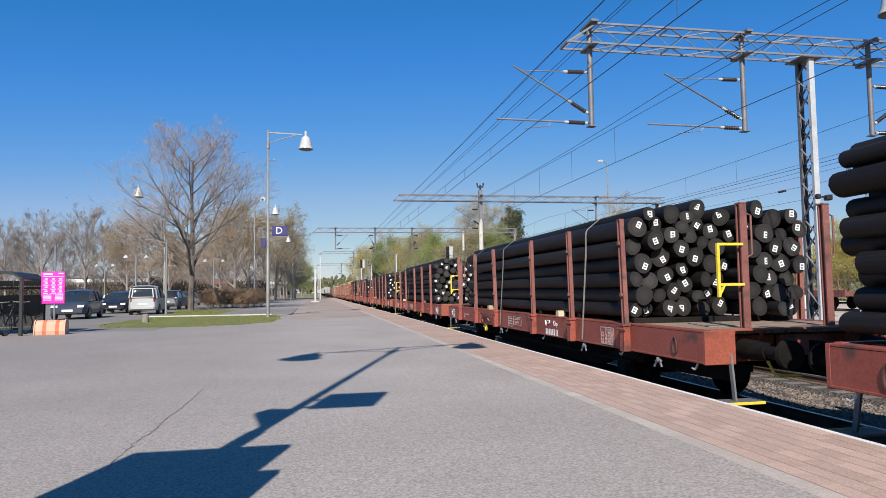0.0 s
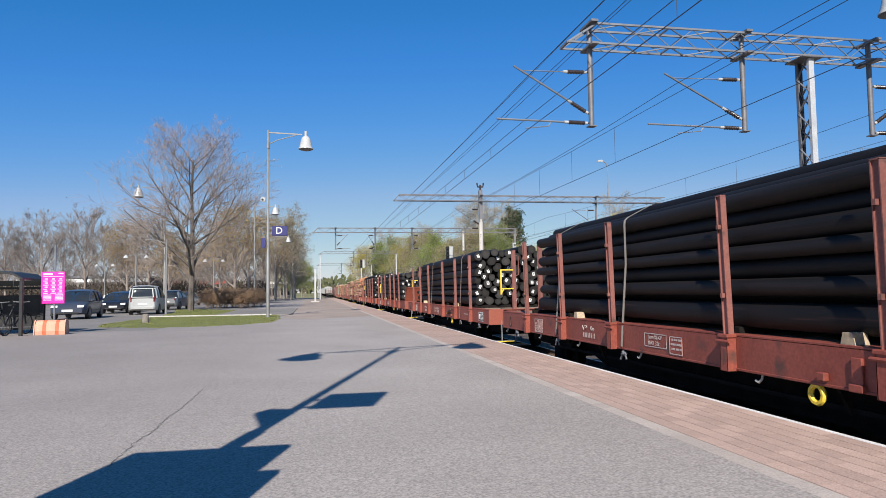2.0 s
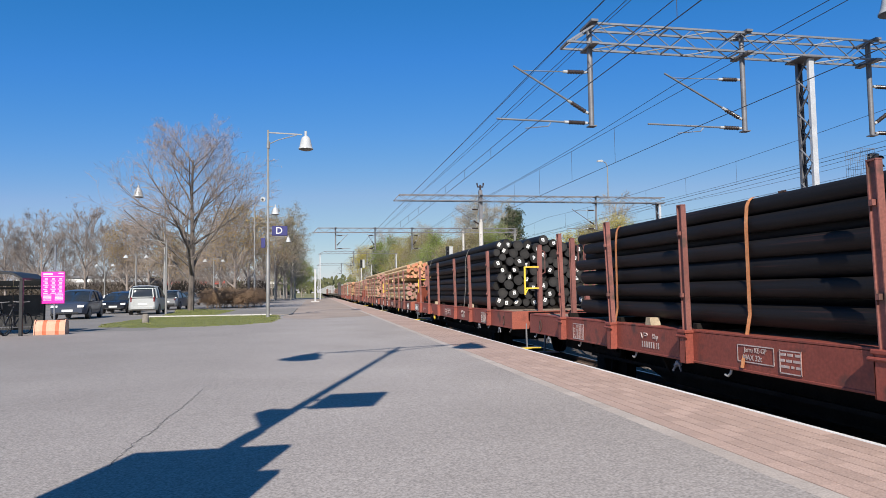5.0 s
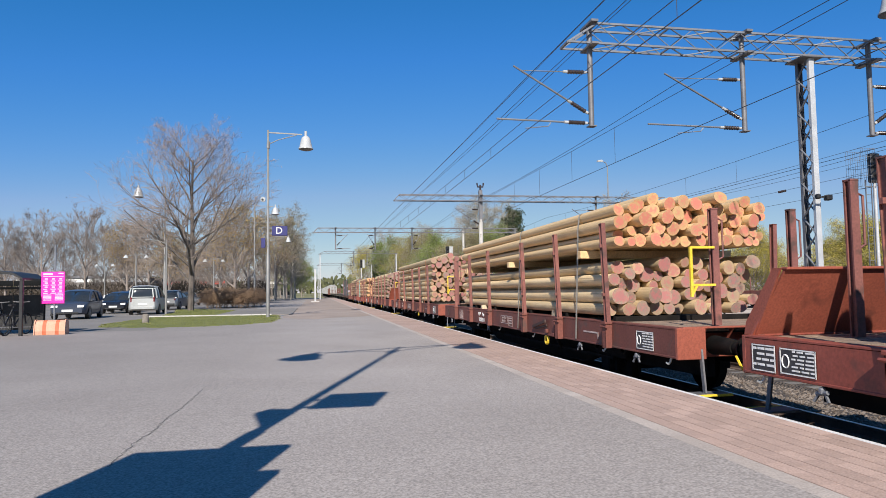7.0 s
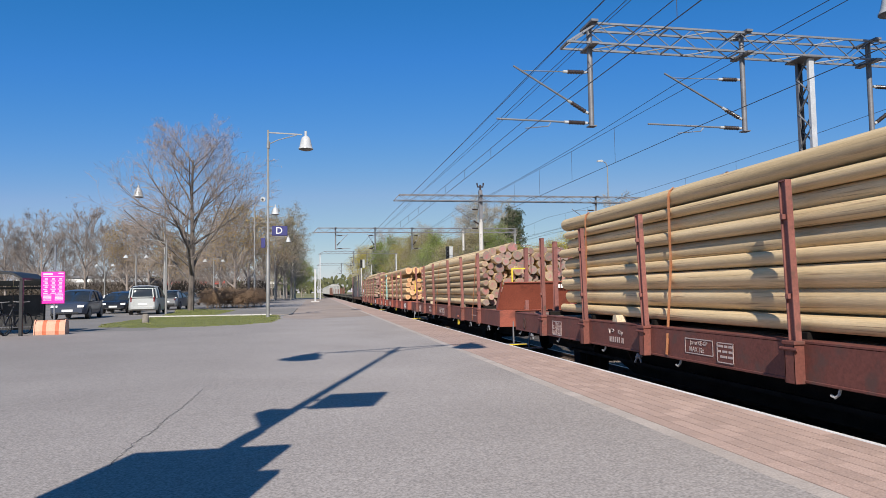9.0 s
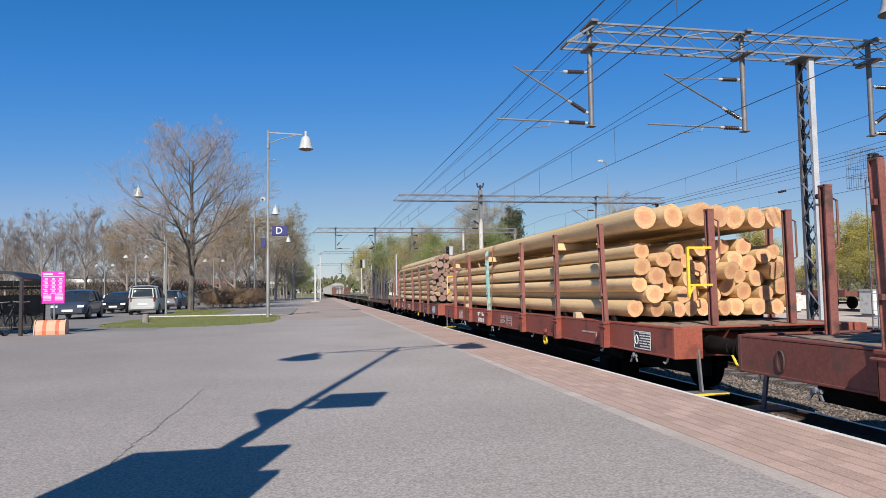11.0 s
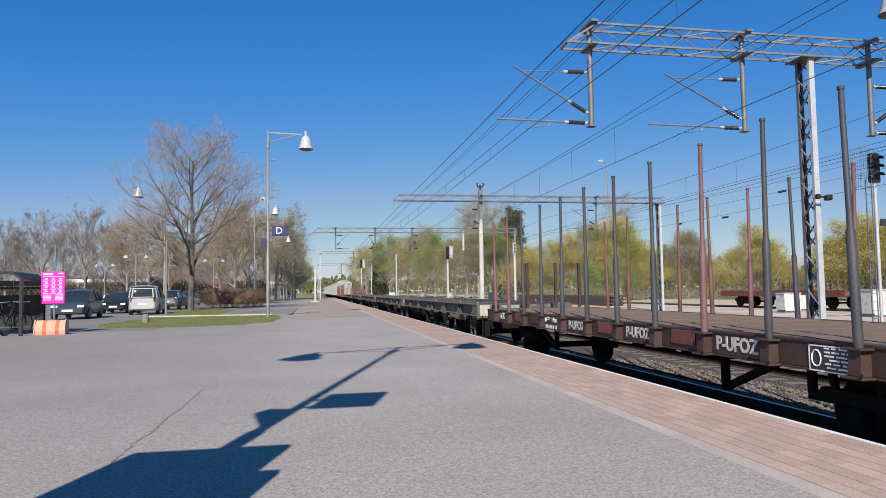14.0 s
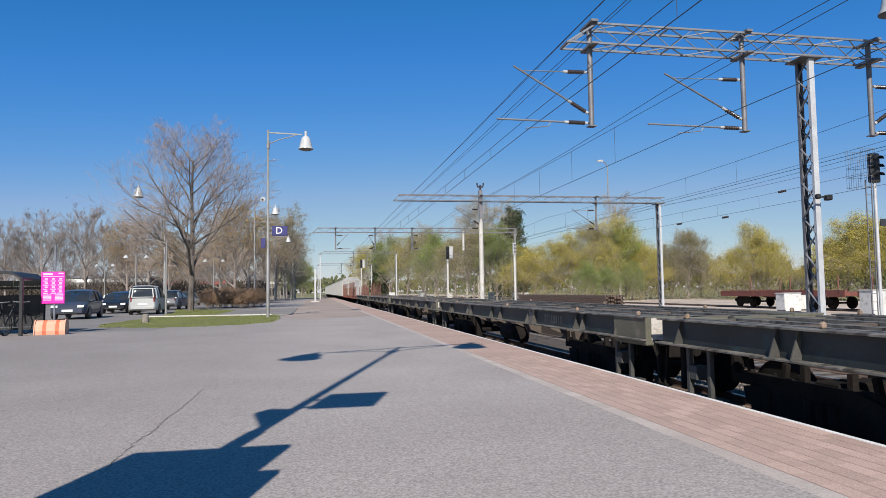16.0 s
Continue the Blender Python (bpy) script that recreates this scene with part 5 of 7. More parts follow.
log_load(S0 + 5 * STEP, 107, "pink", y0=1.95, y1=13.25, side_top=2.95, crown=1.1, split=2.34, lower=True, straps=(3.4, 6.9), r=(0.085, 0.135), top_r=(0.072, 0.115))
stake_wagon(S0 + 6 * STEP, 8, RED_OLD)
log_load(S0 + 6 * STEP, 108, "rosy", y0=2.2, y1=13.0, side_top=3.0, crown=1.2, straps=(3.4, 8.85, 11.7), strap_mat=STRAP_ORANGE, r=(0.08, 0.15))
stake_wagon(S0 + 7 * STEP, 9, RED_OLD, wall_near=True)
log_load(S0 + 7 * STEP, 109, "dull", y0=2.2, y1=13.25, side_top=2.8, crown=0.75, straps=(3.0, 9.0), strap_mat=STRAP_ORANGE, r=(0.08, 0.145))
stake_wagon(S0 + 8 * STEP, 10, RED, teal=3, straps=(9.2, 12.5), wedge=(3.4, 12.4), ink=WHITE, mark=0.8)
log_load(S0 + 8 * STEP, 110, "pine", y0=0.95, y1=15.3, side_top=3.06, crown=0.05, split=2.56, straps=(9.2, 12.5), strap_mat=STRAP_ORANGE, r=(0.118, 0.14), top_r=(0.155, 0.18), spacers=(4.3, 9.4, 13.9))
stake_wagon(S0 + 9 * STEP, 9, RED_OLD)
log_load(S0 + 9 * STEP, 111, "dull", y0=2.0, y1=12.6, side_top=2.92, crown=0.85, straps=(3.3, 9.6, 11.6), strap_mat=STRAP_ORANGE, r=(0.082, 0.145))
open_stake_wagon(178.6, 21)
for n, s in enumerate((194.45, 211.25, 228.05, 244.85, 261.65)):
    container_flat(s, 30 + n)
for n in range(2):
    open_stake_wagon(279.6 + 17.1 * n, 40 + n, RED_OLD, 2.9, (), False)
for n in range(11):
    covered_wagon(314.0 + 15.0 * n, 60 + n)

# ---- overhead line ----
SUPPORTS = (-44.0, 17.3, 48.6, 72.0, 118.0, 170.0, 225.0, 290.0)


def lattice_mast(parent, x, y, z0, z1, gap=0.58, wide=0.17):
    """A lattice mast: two channels, one behind the other, laced together."""
    for s in (-1, 1):
        g = Mesh()
        yy = y + s * gap / 2
        wide = 0.17
        g.box(x - wide / 2, x + wide / 2, yy - s * 0.0, yy - s * 0.014, z0, z1)
        for q in (-1, 1):
            g.box(x + q * (wide / 2 - 0.012), x + q * wide / 2, yy - s * 0.014, yy - s * 0.10, z0, z1)
        # sun-facing channel coloured pale as lit, the rear one dark as shaded
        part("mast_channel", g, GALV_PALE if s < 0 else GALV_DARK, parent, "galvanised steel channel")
    g = Mesh()
    n = max(4, int((z1 - z0) / 0.5))
    for q in (-1, 1):
        xx = x + q * (wide / 2 - 0.02)
        for i in range(n):
            a, b = z0 + (z1 - z0) * i / n, z0 + (z1 - z0) * (i + 1) / n
            s = 1 if (i + (q > 0)) % 2 else -1
            g.bar((xx, y - s * gap / 2 * 0.9, a), (xx, y + s * gap / 2 * 0.9, b), 0.055, 0.02)
    tagged(part("mast_lacing", g, GALV, parent, "diagonal lacing bars"), kind="stuff")


def cantilever(parent, x, y, contact, low=5.8, top=8.62):
    """The hinged arms that carry the wires of one track, hung from a drop tube at x."""
    d = contact - x
    g = Mesh()
    g.tube([(x, y, low - 0.06), (x, y, top)], 0.075, 10)
    g.box(x - 0.11, x + 0.11, y - 0.11, y + 0.11, low - 0.08, low - 0.05)
    part("drop_tube", g, GALV_DARK, parent, "hanging steel drop tube", True)
    reach = 1 if d > 0 else -1
    lines = [((x, y, 7.26), (x + d * 1.06, y, 7.22), 0.014), ((x, y, low + 0.24), (x + d * 1.16, y, 7.34), 0.027), ((x, y, low + 0.02), (x + d * 1.42, y, low + 0.06), 0.026)]
    for a, b, r in lines:
        a, b = Vector(a), Vector(b)
        t = (b - a).normalized()
        g = Mesh()
        g.tube([a + t * 0.7, b], r, 8)
        part("arm_tube", g, GALV if r != 0.027 else GALV_DARK, parent, "", True)
        g = Mesh()
        g.tube([a, a + t * 0.22], 0.022, 6)
        prof, pos = [], []
        for k in range(13):
            pos.append(a + t * (0.2 + 0.04 * k))
            prof.append(0.042 if k % 2 == 0 else 0.066)
        g.tube(pos, prof, 10)
        part("insulator", g, INSUL, parent, "dark ribbed insulator", True)
        g = Mesh()
        g.tube([a + t * 0.68, a + t * 0.80], 0.042, 8)
        g.tube([a + t * 0.12, a + t * 0.2], 0.042, 8)
        part("insulator_cap", g, ENAMEL, parent, "pale insulator fitting", True)
    g = Mesh()
    g.tube([(x + d * 0.62, y, low), (x + d * 0.66, y, low - 0.1), (contact, y, 5.62)], 0.014, 6)
    part("steady_arm", g, GALV, parent)


def gantry(y, x0, x1, masts, drops, zb=8.0, zt=8.56, tall=(), nose=0.85, h=0.28, bare=()):
    """A portal of box truss over the tracks."""
    ob = thing("overhead_gantry", pose(0, 0, 0), "galvanised lattice gantry carrying the overhead line", "gantry", "gantries over the tracks")
    for s in (-1, 1):
        for p, q, w in (((x0, y + s * h, zb), (x1, y + s * h, zb), 0.054), ((x0 + nose, y + s * h, zt), (x1, y + s * h, zt), 0.054), ((x0, y + s * h, zb), (x0 + nose, y + s * h, zt), 0.05)):
            g = Mesh()
            g.bar(p, q, w)
            part("chord", g, GALV if y < 40 else GALV_DARK, ob, "steel chord angle")
    g = Mesh()
    n = int((x1 - x0 - nose) / 0.72)
    for i in range(n):
        a, b = x0 + nose + (x1 - x0 - nose) * i / n, x0 + nose + (x1 - x0 - nose) * (i + 1) / n
        u, v = (zb, zt) if i % 2 else (zt, zb)
        for s in (-1, 1):
            g.bar((a, y + s * h, u), (b, y + s * h, v), 0.021)
        s = 1 if i % 2 else -1
        g.bar((a, y - s * h, zb), (b, y + s * h, zb), 0.028)
        g.bar((a, y - s * h, zt), (b, y + s * h, zt), 0.028)
        if i % 3 == 0:
            g.bar((a, y - h, zb), (a, y + h, zb), 0.04)
            g.bar((a, y - h, zt), (a, y + h, zt), 0.04)
    g.bar((x0, y - h, zb), (x0, y + h, zb), 0.06)
    tagged(part("lacing", g, GALV if y < 40 else GALV_DARK, ob, "zigzag lacing bars"), kind="stuff")
    for x in masts:
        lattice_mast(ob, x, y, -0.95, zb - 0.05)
        g = Mesh()
        g.box(x - 0.34, x + 0.34, y - 0.4, y + 0.4, zb - 0.08, zb - 0.03, c=0.01)
        part("mast_head", g, GALV_DARK, ob)
        g = Mesh()
        g.box(x - 0.45, x + 0.45, y - 0.75, y + 0.75, -1.0, -0.62, c=0.04)
        part("foundation", g, CONCRETE, ob, "concrete foundation block")
    for x, contact in drops:
        cantilever(ob, x, y, contact, 5.8, zt + 0.04)
        g = Mesh()
        g.box(x - 0.10, x + 0.10, y - 0.42, y + 0.42, zb - 0.06, zb + 0.0)
        g.box(x - 0.10, x + 0.10, y - 0.42, y + 0.42, zt + 0.01, zt + 0.07)
        part("clamp", g, GALV_DARK, ob)
    for x in tall:
        g = Mesh()
        g.tube([(x, y, -0.95), (x, y, 6.5)], [0.19, 0.15], 14)
        part("post", g, CONCRETE, ob, "pale concrete post", True)
        g = Mesh()
        g.box(x - 0.13, x + 0.13, y - 0.13, y + 0.13, 6.3, 8.7, c=0.01)
        part("post_extension", g, GALV_DARK, ob, "grey steel post extension")
        g = Mesh()
        g.bar((x, y, 8.7), (x, y, 9.1), 0.12)
        g.tube([(x - 0.25, y, 9.25), (x - 0.2, y, 8.95), (x + 0.2, y, 8.95), (x + 0.25, y, 9.25)], 0.06, 8)
        part("post_cap", g, INSUL, ob)
    for x, low in bare:
        g = Mesh()
        g.tube([(x, y, low), (x, y, zt)], 0.12, 10)
        part("drop_tube" if low > 0 else "post", g, CONCRETE if low > 0 else POLE_GREY, ob, "plain pale tube without arms", True)
    return ob


gantry(17.3, 6.86, 19.4, (14.42,), ((7.6, 5.68), (12.35, 10.20), (16.66, 18.3)))
gantry(48.6, 5.8, 27.2, (26.75,), ((21.5, 19.8), (12.30, 10.6)), zb=7.86, zt=8.28, tall=(12.30,), nose=0.36)
gantry(72.0, 0.0, 22.3, (), ((6.5, 5.8), (10.5, 11.3), (2.3, 3.4)), zb=7.56, zt=8.02, nose=0.45, bare=((16.2, 5.6), (22.1, -0.95)))
gantry(118.0, 1.0, 14.5, (1.1, 14.3), ((6.9, 6.1), (9.2, 10.4)), zb=7.86, zt=8.3)
gantry(170.0, 0.9, 14.5, (1.1, 14.3), ((6.9, 6.1), (9.2, 10.4)), zb=7.9, zt=8.4)

box_g = Mesh()
box_g.box(14.42, 14.60, 16.62, 16.82, 3.66, 3.82, c=0.03)
box_g.box(14.12, 14.24, 16.64, 16.8, 3.70, 3.84, c=0.03)
box_g.bar((14.12, 16.76, 3.76), (14.6, 16.76, 3.76), 0.04)
solid("floodlight", box_g, BLACK, "two small black floodlights clamped to the mast", "floodlight")


def line_of(name, x, z, sag, r, x_shift=0.0, label="", droppers=False, lo=None):
    """A wire from support to support, which sags between them."""
    g = Mesh()
    pts = []
    for a, b in zip(SUPPORTS[:-1], SUPPORTS[1:]):
        i = SUPPORTS.index(a)
        n = 8
        for k in range(n):
            u = k / n
            xs = x + x_shift * ((1 - u) * (-1) ** i + u * (-1) ** (i + 1))
            pts.append((xs, a + (b - a) * u, z - sag * 4 * u * (1 - u)))
    g.tube(pts, r, 5)
    ob = solid(name, g, WIRE, label, "overhead wire", "overhead wires", smooth=True)
    if droppers:
        for p in pts:
            if p[1] > 0 and p[1] < 120 and p[1] not in SUPPORTS:
                d = Mesh()
                d.tube([(p[0], p[1], lo), (p[0], p[1], p[2])], 0.006, 4)
                part("dropper", d, WIRE, ob)


for c, shift in ((5.80, 0.12), (10.26, 0.12), (17.45, -0.12), (24.2, 0.0)):
    line_of("contact_wire", c, 5.54, 0.02, 0.0095, shift, "grooved copper contact wire over a track")
for x, z, sag, low in ((5.75, 5.92, 0.05, 5.54), (10.14, 6.74, 0.04, 5.54), (17.45, 6.66, 0.25, 5.54), (24.2, 6.29, 0.1, 5.54)):
    line_of("messenger_wire", x, z, sag, 0.008, 0.0, "messenger wire above a contact wire", True, low)
for x, z, sag in ((5.68, 6.97, 0.06), (6.6, 7.41, 0.05), (7.2, 8.47, 0.06), (8.05, 8.65, 0.1), (10.17, 7.03, 0.25), (21.9, 6.92, 0.2), (21.9, 6.57, 0.2), (26.4, 7.6, 0.4)):
    line_of("feeder_wire", x, z, sag, 0.0085, 0.0, "bare feeder wire slung between the gantries")


def span_insulator(x, y, z):
    g = Mesh()
    pos = [(x, y + 0.05 * k, z) for k in range(12)]
    g.tube(pos, [0.03 if k % 2 else 0.07 for k in range(12)], 8)
    solid("wire_insulator", g, INSUL, "dark ribbed insulator in an overhead wire", "insulator", "wire insulators", smooth=True)


for x, y, z in ((24.2, 30.81, 6.17), (24.2, 35.84, 5.36), (24.2, 40.97, 5.47)):
    span_insulator(x, y, z)


# ---- signals and trackside boxes ----
def rail_signal(x, y, z_head, height, cage=False, back=False, board=0):
    ob = thing("rail_signal", pose(0, 0, 0), "three-lamp railway signal on a grey post with a ladder", "signal", "railway signals")
    g = Mesh()
    g.tube([(x, y, -0.95), (x, y, z_head - 0.1)], 0.06 if cage else 0.12, 10)
    part("post", g, GALV_PALE if cage else CONCRETE, ob, "pale post", True)
    g = Mesh()
    g.box(x - 0.20, x + 0.20, y - 0.11, y + 0.11, z_head - 0.1, z_head + height, c=0.04)
    hd = part("lamp_head", g, BLACK if not back else ENAMEL, ob, "black lamp housing" if not back else "white back board")
    if board:
        b = Mesh()
        b.box(x + 0.22, x + 0.62, y - 0.05, y + 0.02, z_head - 0.05, z_head + height, c=0.02)
        part("side_board", b, ENAMEL, ob, "white board beside the lamps")
    if cage:
        b = Mesh()
        b.box(x + 0.14, x + 0.40, y - 0.06, y + 0.0, 3.35, 3.62, c=0.01)
        part("number_board", b, PLATE, ob, "small dark plate on the post")
    for k in range(3):
        z = z_head + height * (0.17 + 0.31 * k)
        g = Mesh()
        w = 0.13
        pts = []
        for a in range(9):
            t = math.pi * a / 8
            pts.append((x + w * math.cos(t), z + w * math.sin(t) * 0.9))
        for a in range(8):
            (xa, za), (xb, zb) = pts[a], pts[a + 1]
            g.face([(xa, y - 0.11, za), (xb, y - 0.11, zb), (xb * 0.995 + x * 0.005, y - 0.36, zb - 0.05), (xa * 0.995 + x * 0.005, y - 0.36, za - 0.05)])
        part("visor", g, BLACK, hd)
    g = Mesh()
    for s in (-1, 1):
        g.bar((x - 0.28 + s * 0.12, y - 0.02, -0.9), (x - 0.28 + s * 0.12, y - 0.02, z_head), 0.03)
    z = -0.6
    while z < z_head:
        g.bar((x - 0.40, y - 0.02, z), (x - 0.16, y - 0.02, z), 0.022)
        z += 0.3
    part("ladder", g, GALV_DARK, ob, "narrow steel ladder")
    if cage:
        g = Mesh()
        X0, X1, Y0, Y1 = x - 0.62, x - 0.02, y - 0.1, y + 0.6
        for z in (z_head - 0.25, z_head + 0.15, z_head + 0.5, z_head + 0.85, z_head + 1.15):
            for a, b in (((X0, Y0), (X1, Y0)), ((X1, Y0), (X1, Y1)), ((X1, Y1), (X0, Y1)), ((X0, Y1), (X0, Y0))):
                g.bar((*a, z), (*b, z), 0.012)
        for i in range(7):
            for yy in (Y0, Y1):
                g.bar((X0 + (X1 - X0) * i / 6, yy, z_head - 0.25), (X0 + (X1 - X0) * i / 6, yy, z_head + 1.15), 0.008)
        tagged(part("work_cage", g, GALV, ob, "wire mesh work cage"), kind="stuff")
    return ob


rail_signal(20.2, 21.0, 5.05, 0.98, cage=True)
rail_signal(15.2, 76.0, 4.95, 1.35, board=1)
rail_signal(21.9, 71.6, 5.2, 1.2, back=True)
rail_signal(8.9, 128.0, 5.8, 1.5, board=1)


CABINET = surf("weathered_white_cabinet", (0.50, 0.50, 0.48), (0.60, 0.60, 0.58), 1.5, 0.6, dirt=(0.36, 0.34, 0.31), dirt_at=0.62)


def relay_box(x, y, w, d, h, z=-0.7):
    ob = thing("relay_cabinet", pose(0, 0, 0), "white steel trackside relay cabinet on gravel", "cabinet", "trackside cabinets")
    g = Mesh()
    g.box(x, x + w, y, y + d, z + 0.24, z + h - 0.06, c=0.015)
    part("body", g, CABINET, ob)
    g = Mesh()
    g.box(x - 0.05, x + w + 0.05, y - 0.05, y + d + 0.05, z + h - 0.06, z + h, c=0.02)
    part("lid", g, CABINET, ob)
    g = Mesh()
    g.box(x + 0.05, x + w - 0.05, y + 0.05, y + d - 0.05, z - 0.1, z + 0.24)
    part("plinth", g, GALV_DARK, ob)
    g = Mesh()
    g.box(x + 0.06, x + w / 2 - 0.01, y - 0.018, y, z + 0.16, z + h - 0.14, c=0.006)
    g2 = Mesh()
    g2.box(x + w / 2 + 0.01, x + w - 0.06, y - 0.018, y, z + 0.16, z + h - 0.14, c=0.006)
    part("door", g, CABINET, ob)
    part("door", g2, CABINET, ob)


relay_box(31.9, 41.2, 1.3, 0.9, 1.42)
relay_box(34.9, 44.0, 1.3, 0.9, 1.2)
relay_box(31.25, 33.0, 1.6, 1.0, 1.62)
relay_box(33.6, 127.0, 1.0, 1.0, 1.4)
relay_box(37.0, 122.0, 3.0, 1.2, 1.3)
relay_box(30.0, 150.0, 1.0, 1.0, 1.4)
relay_box(25.0, 160.0, 1.4, 1.0, 1.5)
relay_box(21.0, 190.0, 1.6, 1.0, 1.6)

stack = thing("rail_stack", pose(0, 0, 0), "long stack of rusty rails on timber spacers", "rails")
for k in range(6):
    for i in range(9):
        g = Mesh()
        g.box(30.0 + i * 0.24, 30.15 + i * 0.24, 66 + 0.3 * math.sin(k * 3 + i), 97 + 0.4 * math.cos(k + i), -0.66 + k * 0.19, -0.50 + k * 0.19)
        part("stacked_rail", g, RAIL_RUST, stack)
    if k < 5:
        for yy in range(67, 97, 5):
            g = Mesh()
            g.box(29.9, 32.3, yy, yy + 0.2, -0.50 + k * 0.19, -0.47 + k * 0.19)
            part("spacer", g, SLEEPER, stack, "pale timber spacer")


def parked_flat(x, y0, y1):
    ob = thing("parked_flat_wagon", pose(0, 0, 0), "rusty red-brown flat wagon parked in the yard", "wagon")
    g = Mesh()
    g.box(x - 1.4, x + 1.4, y0, y1, 0.42, 0.72, c=0.02)
    g.box(x - 1.45, x - 1.38, y0, y1, 0.35, 0.85, c=0.01)
    part("body", g, RED_OLD, ob, "faded red deck and sides")
    for n, yy in enumerate(np.linspace(y0 + 0.6, y1 - 0.6, 12)):
        for s in (-1, 1):
            g = Mesh()
            g.box(x + s * 1.42 - 0.03, x + s * 1.42 + 0.03, yy - 0.03, yy + 0.03, 0.5, 0.95 if n % 4 else 1.9, c=0.008)
            part("stake", g, STAKE_RED, ob)
    g = Mesh()
    g.prism_x([(y0 + 4, 0.42), (y0 + 6.5, 0.0), (y1 - 6.5, 0.0), (y1 - 4, 0.42)], x - 0.6, x + 0.6)
    part("underframe", g, UNDER, ob)
    for yc in (y0 + 2.8, y1 - 2.8):
        for k in (-0.9, 0.9):
            g = Mesh()
            g.tube([(x - 0.9, yc + k, -0.09), (x - 0.74, yc + k, -0.09)], 0.46, 18)
            g.tube([(x + 0.74, yc + k, -0.09), (x + 0.9, yc + k, -0.09)], 0.46, 18)
            g.tube([(x - 0.9, yc + k, -0.09), (x + 0.9, yc + k, -0.09)], 0.08, 8)
            part("wheelset", g, UNDER, ob, "", True)
        g = Mesh()
        g.prism_x([(yc - 1.3, 0.1), (yc - 0.5, 0.35), (yc + 0.5, 0.35), (yc + 1.3, 0.1), (yc + 1.2, -0.1), (yc + 0.4, -0.3), (yc - 0.4, -0.3), (yc - 1.2, -0.1)], x - 1.1, x - 0.95)
        part("bogie", g, UNDER, ob)


parked_flat(37.9, 40.9, 55.5)
parked_flat(37.9, 24.0, 39.8)

g = Mesh()
g.lathe([(0.0, 0.28), (0.07, 0.28), (0.09, 0.2), (0.09, 0.0)], (0, 0, 0), 10)
lock_me = g.data("marker_lamp", ENAMEL, True)
for x, y in ((23.0, 34.0), (25.5, 34.0), (22.2, 60.0), (23.2, 60.0), (28.0, 45.0)):
    solid("point_marker", lock_me, None, "small white trackside point marker", "marker", "trackside markers", m=pose(x, y, -0.72))

# ---- lamps and signs ----
def street_lamp(x, y, arms, height=9.7, reach=1.92, turn=0.0, big=True):
    """A tapered post with bell-shaped lamps on arms; arms holds the sides that have one."""
    ob = thing("street_lamp", pose(x, y, 0, 0, 0, turn), "tall grey lamp post with white bell lamps on arms", "lamp", "platform lamp posts")
    g = Mesh()
    g.tube([(0, 0, -0.1), (0, 0, 3.2), (0, 0, 3.25), (0, 0, height)], [0.09, 0.085, 0.065, 0.05], 12)
    part("pole", g, POLE_GREY, ob, "grey painted steel pole", True)
    for s in arms:
        g = Mesh()
        g.bar((0, 0, height - 0.12), (s * reach * 0.9, 0, height - 0.18), 0.045, 0.06)
        g.tube([(0, 0, height - 0.75), (s * 0.5, 0, height - 0.5), (s * reach * 0.75, 0, height - 0.22)], 0.025, 6)
        g.tube([(0, 0, height - 0.95), (s * 0.02, 0, height - 0.6)], 0.085, 8)
        part("arm", g, POLE_GREY, ob, "braced arm", True)
        g = Mesh()
        c = (s * reach, 0, height - 0.95)
        g.lathe([(0.0, 0.95), (0.07, 0.95), (0.07, 0.70), (0.15, 0.66), (0.22, 0.58), (0.27, 0.42), (0.31, 0.22), (0.34, 0.10), (0.385, 0.04), (0.385, 0.0)], c, 20)
        bell = part("bell", g, ENAMEL, ob, "white enamel bell shade", True)
        g = Mesh()
        g.lathe([(0.385, 0.0), (0.36, -0.02), (0.25, -0.06), (0.0, -0.08)], c, 20)
        part("lens", g, GALV_DARK, bell, "grey lamp glass", True)
    return ob


def track_sign(x, y, z, letter=True):
    """The indigo letter sign that stands out from a lamp post."""
    ob = thing("track_letter_sign", pose(0, 0, 0), "indigo sign with a white letter D on a lamp post", "sign", "platform letter signs")
    g = Mesh()
    g.box(x + 0.2, x + 0.98, y - 0.06, y + 0.06, z - 0.25, z + 0.25, c=0.012)
    b = part("board", g, INDIGO, ob)
    g = Mesh()
    g.box(x + 0.06, x + 0.2, y - 0.03, y + 0.03, z + 0.12, z + 0.17)
    g.box(x + 0.06, x + 0.2, y - 0.03, y + 0.03, z - 0.17, z - 0.12)
    part("bracket", g, GALV, ob)
    part("letter", letters("D", 0.48, WHITE), None, b, "white letter D", m=Matrix.Translation((x + 0.56, y - 0.064, z)) @ pose(0, 0, 0, 90, 0, 0))


main_lamp = street_lamp(-2.30, 35.6, (1,))
track_sign(-2.30, 35.6, 4.44)
g = Mesh()
g.box(-2.62, -2.42, 35.3, 35.55, 3.55, 4.05, c=0.01)
solid("side_sign", g, INDIGO, "small indigo sign strapped to a lamp post", "sign")
g = Mesh()
for k in range(2):
    g.box(-2.42, -2.30, 35.5, 35.7, 3.65 + 0.25 * k, 3.69 + 0.25 * k)
for k in range(4):
    g.box(-2.55, -2.05, 35.55, 35.65, 4.1 + 0.26 * k, 4.13 + 0.26 * k)
solid("sign_bracket", g, GALV, "steel sign brackets on a lamp post", "bracket")
clock = thing("platform_clock", pose(0, 0, 0), "round white platform clock on a lamp post", "clock")
g = Mesh()
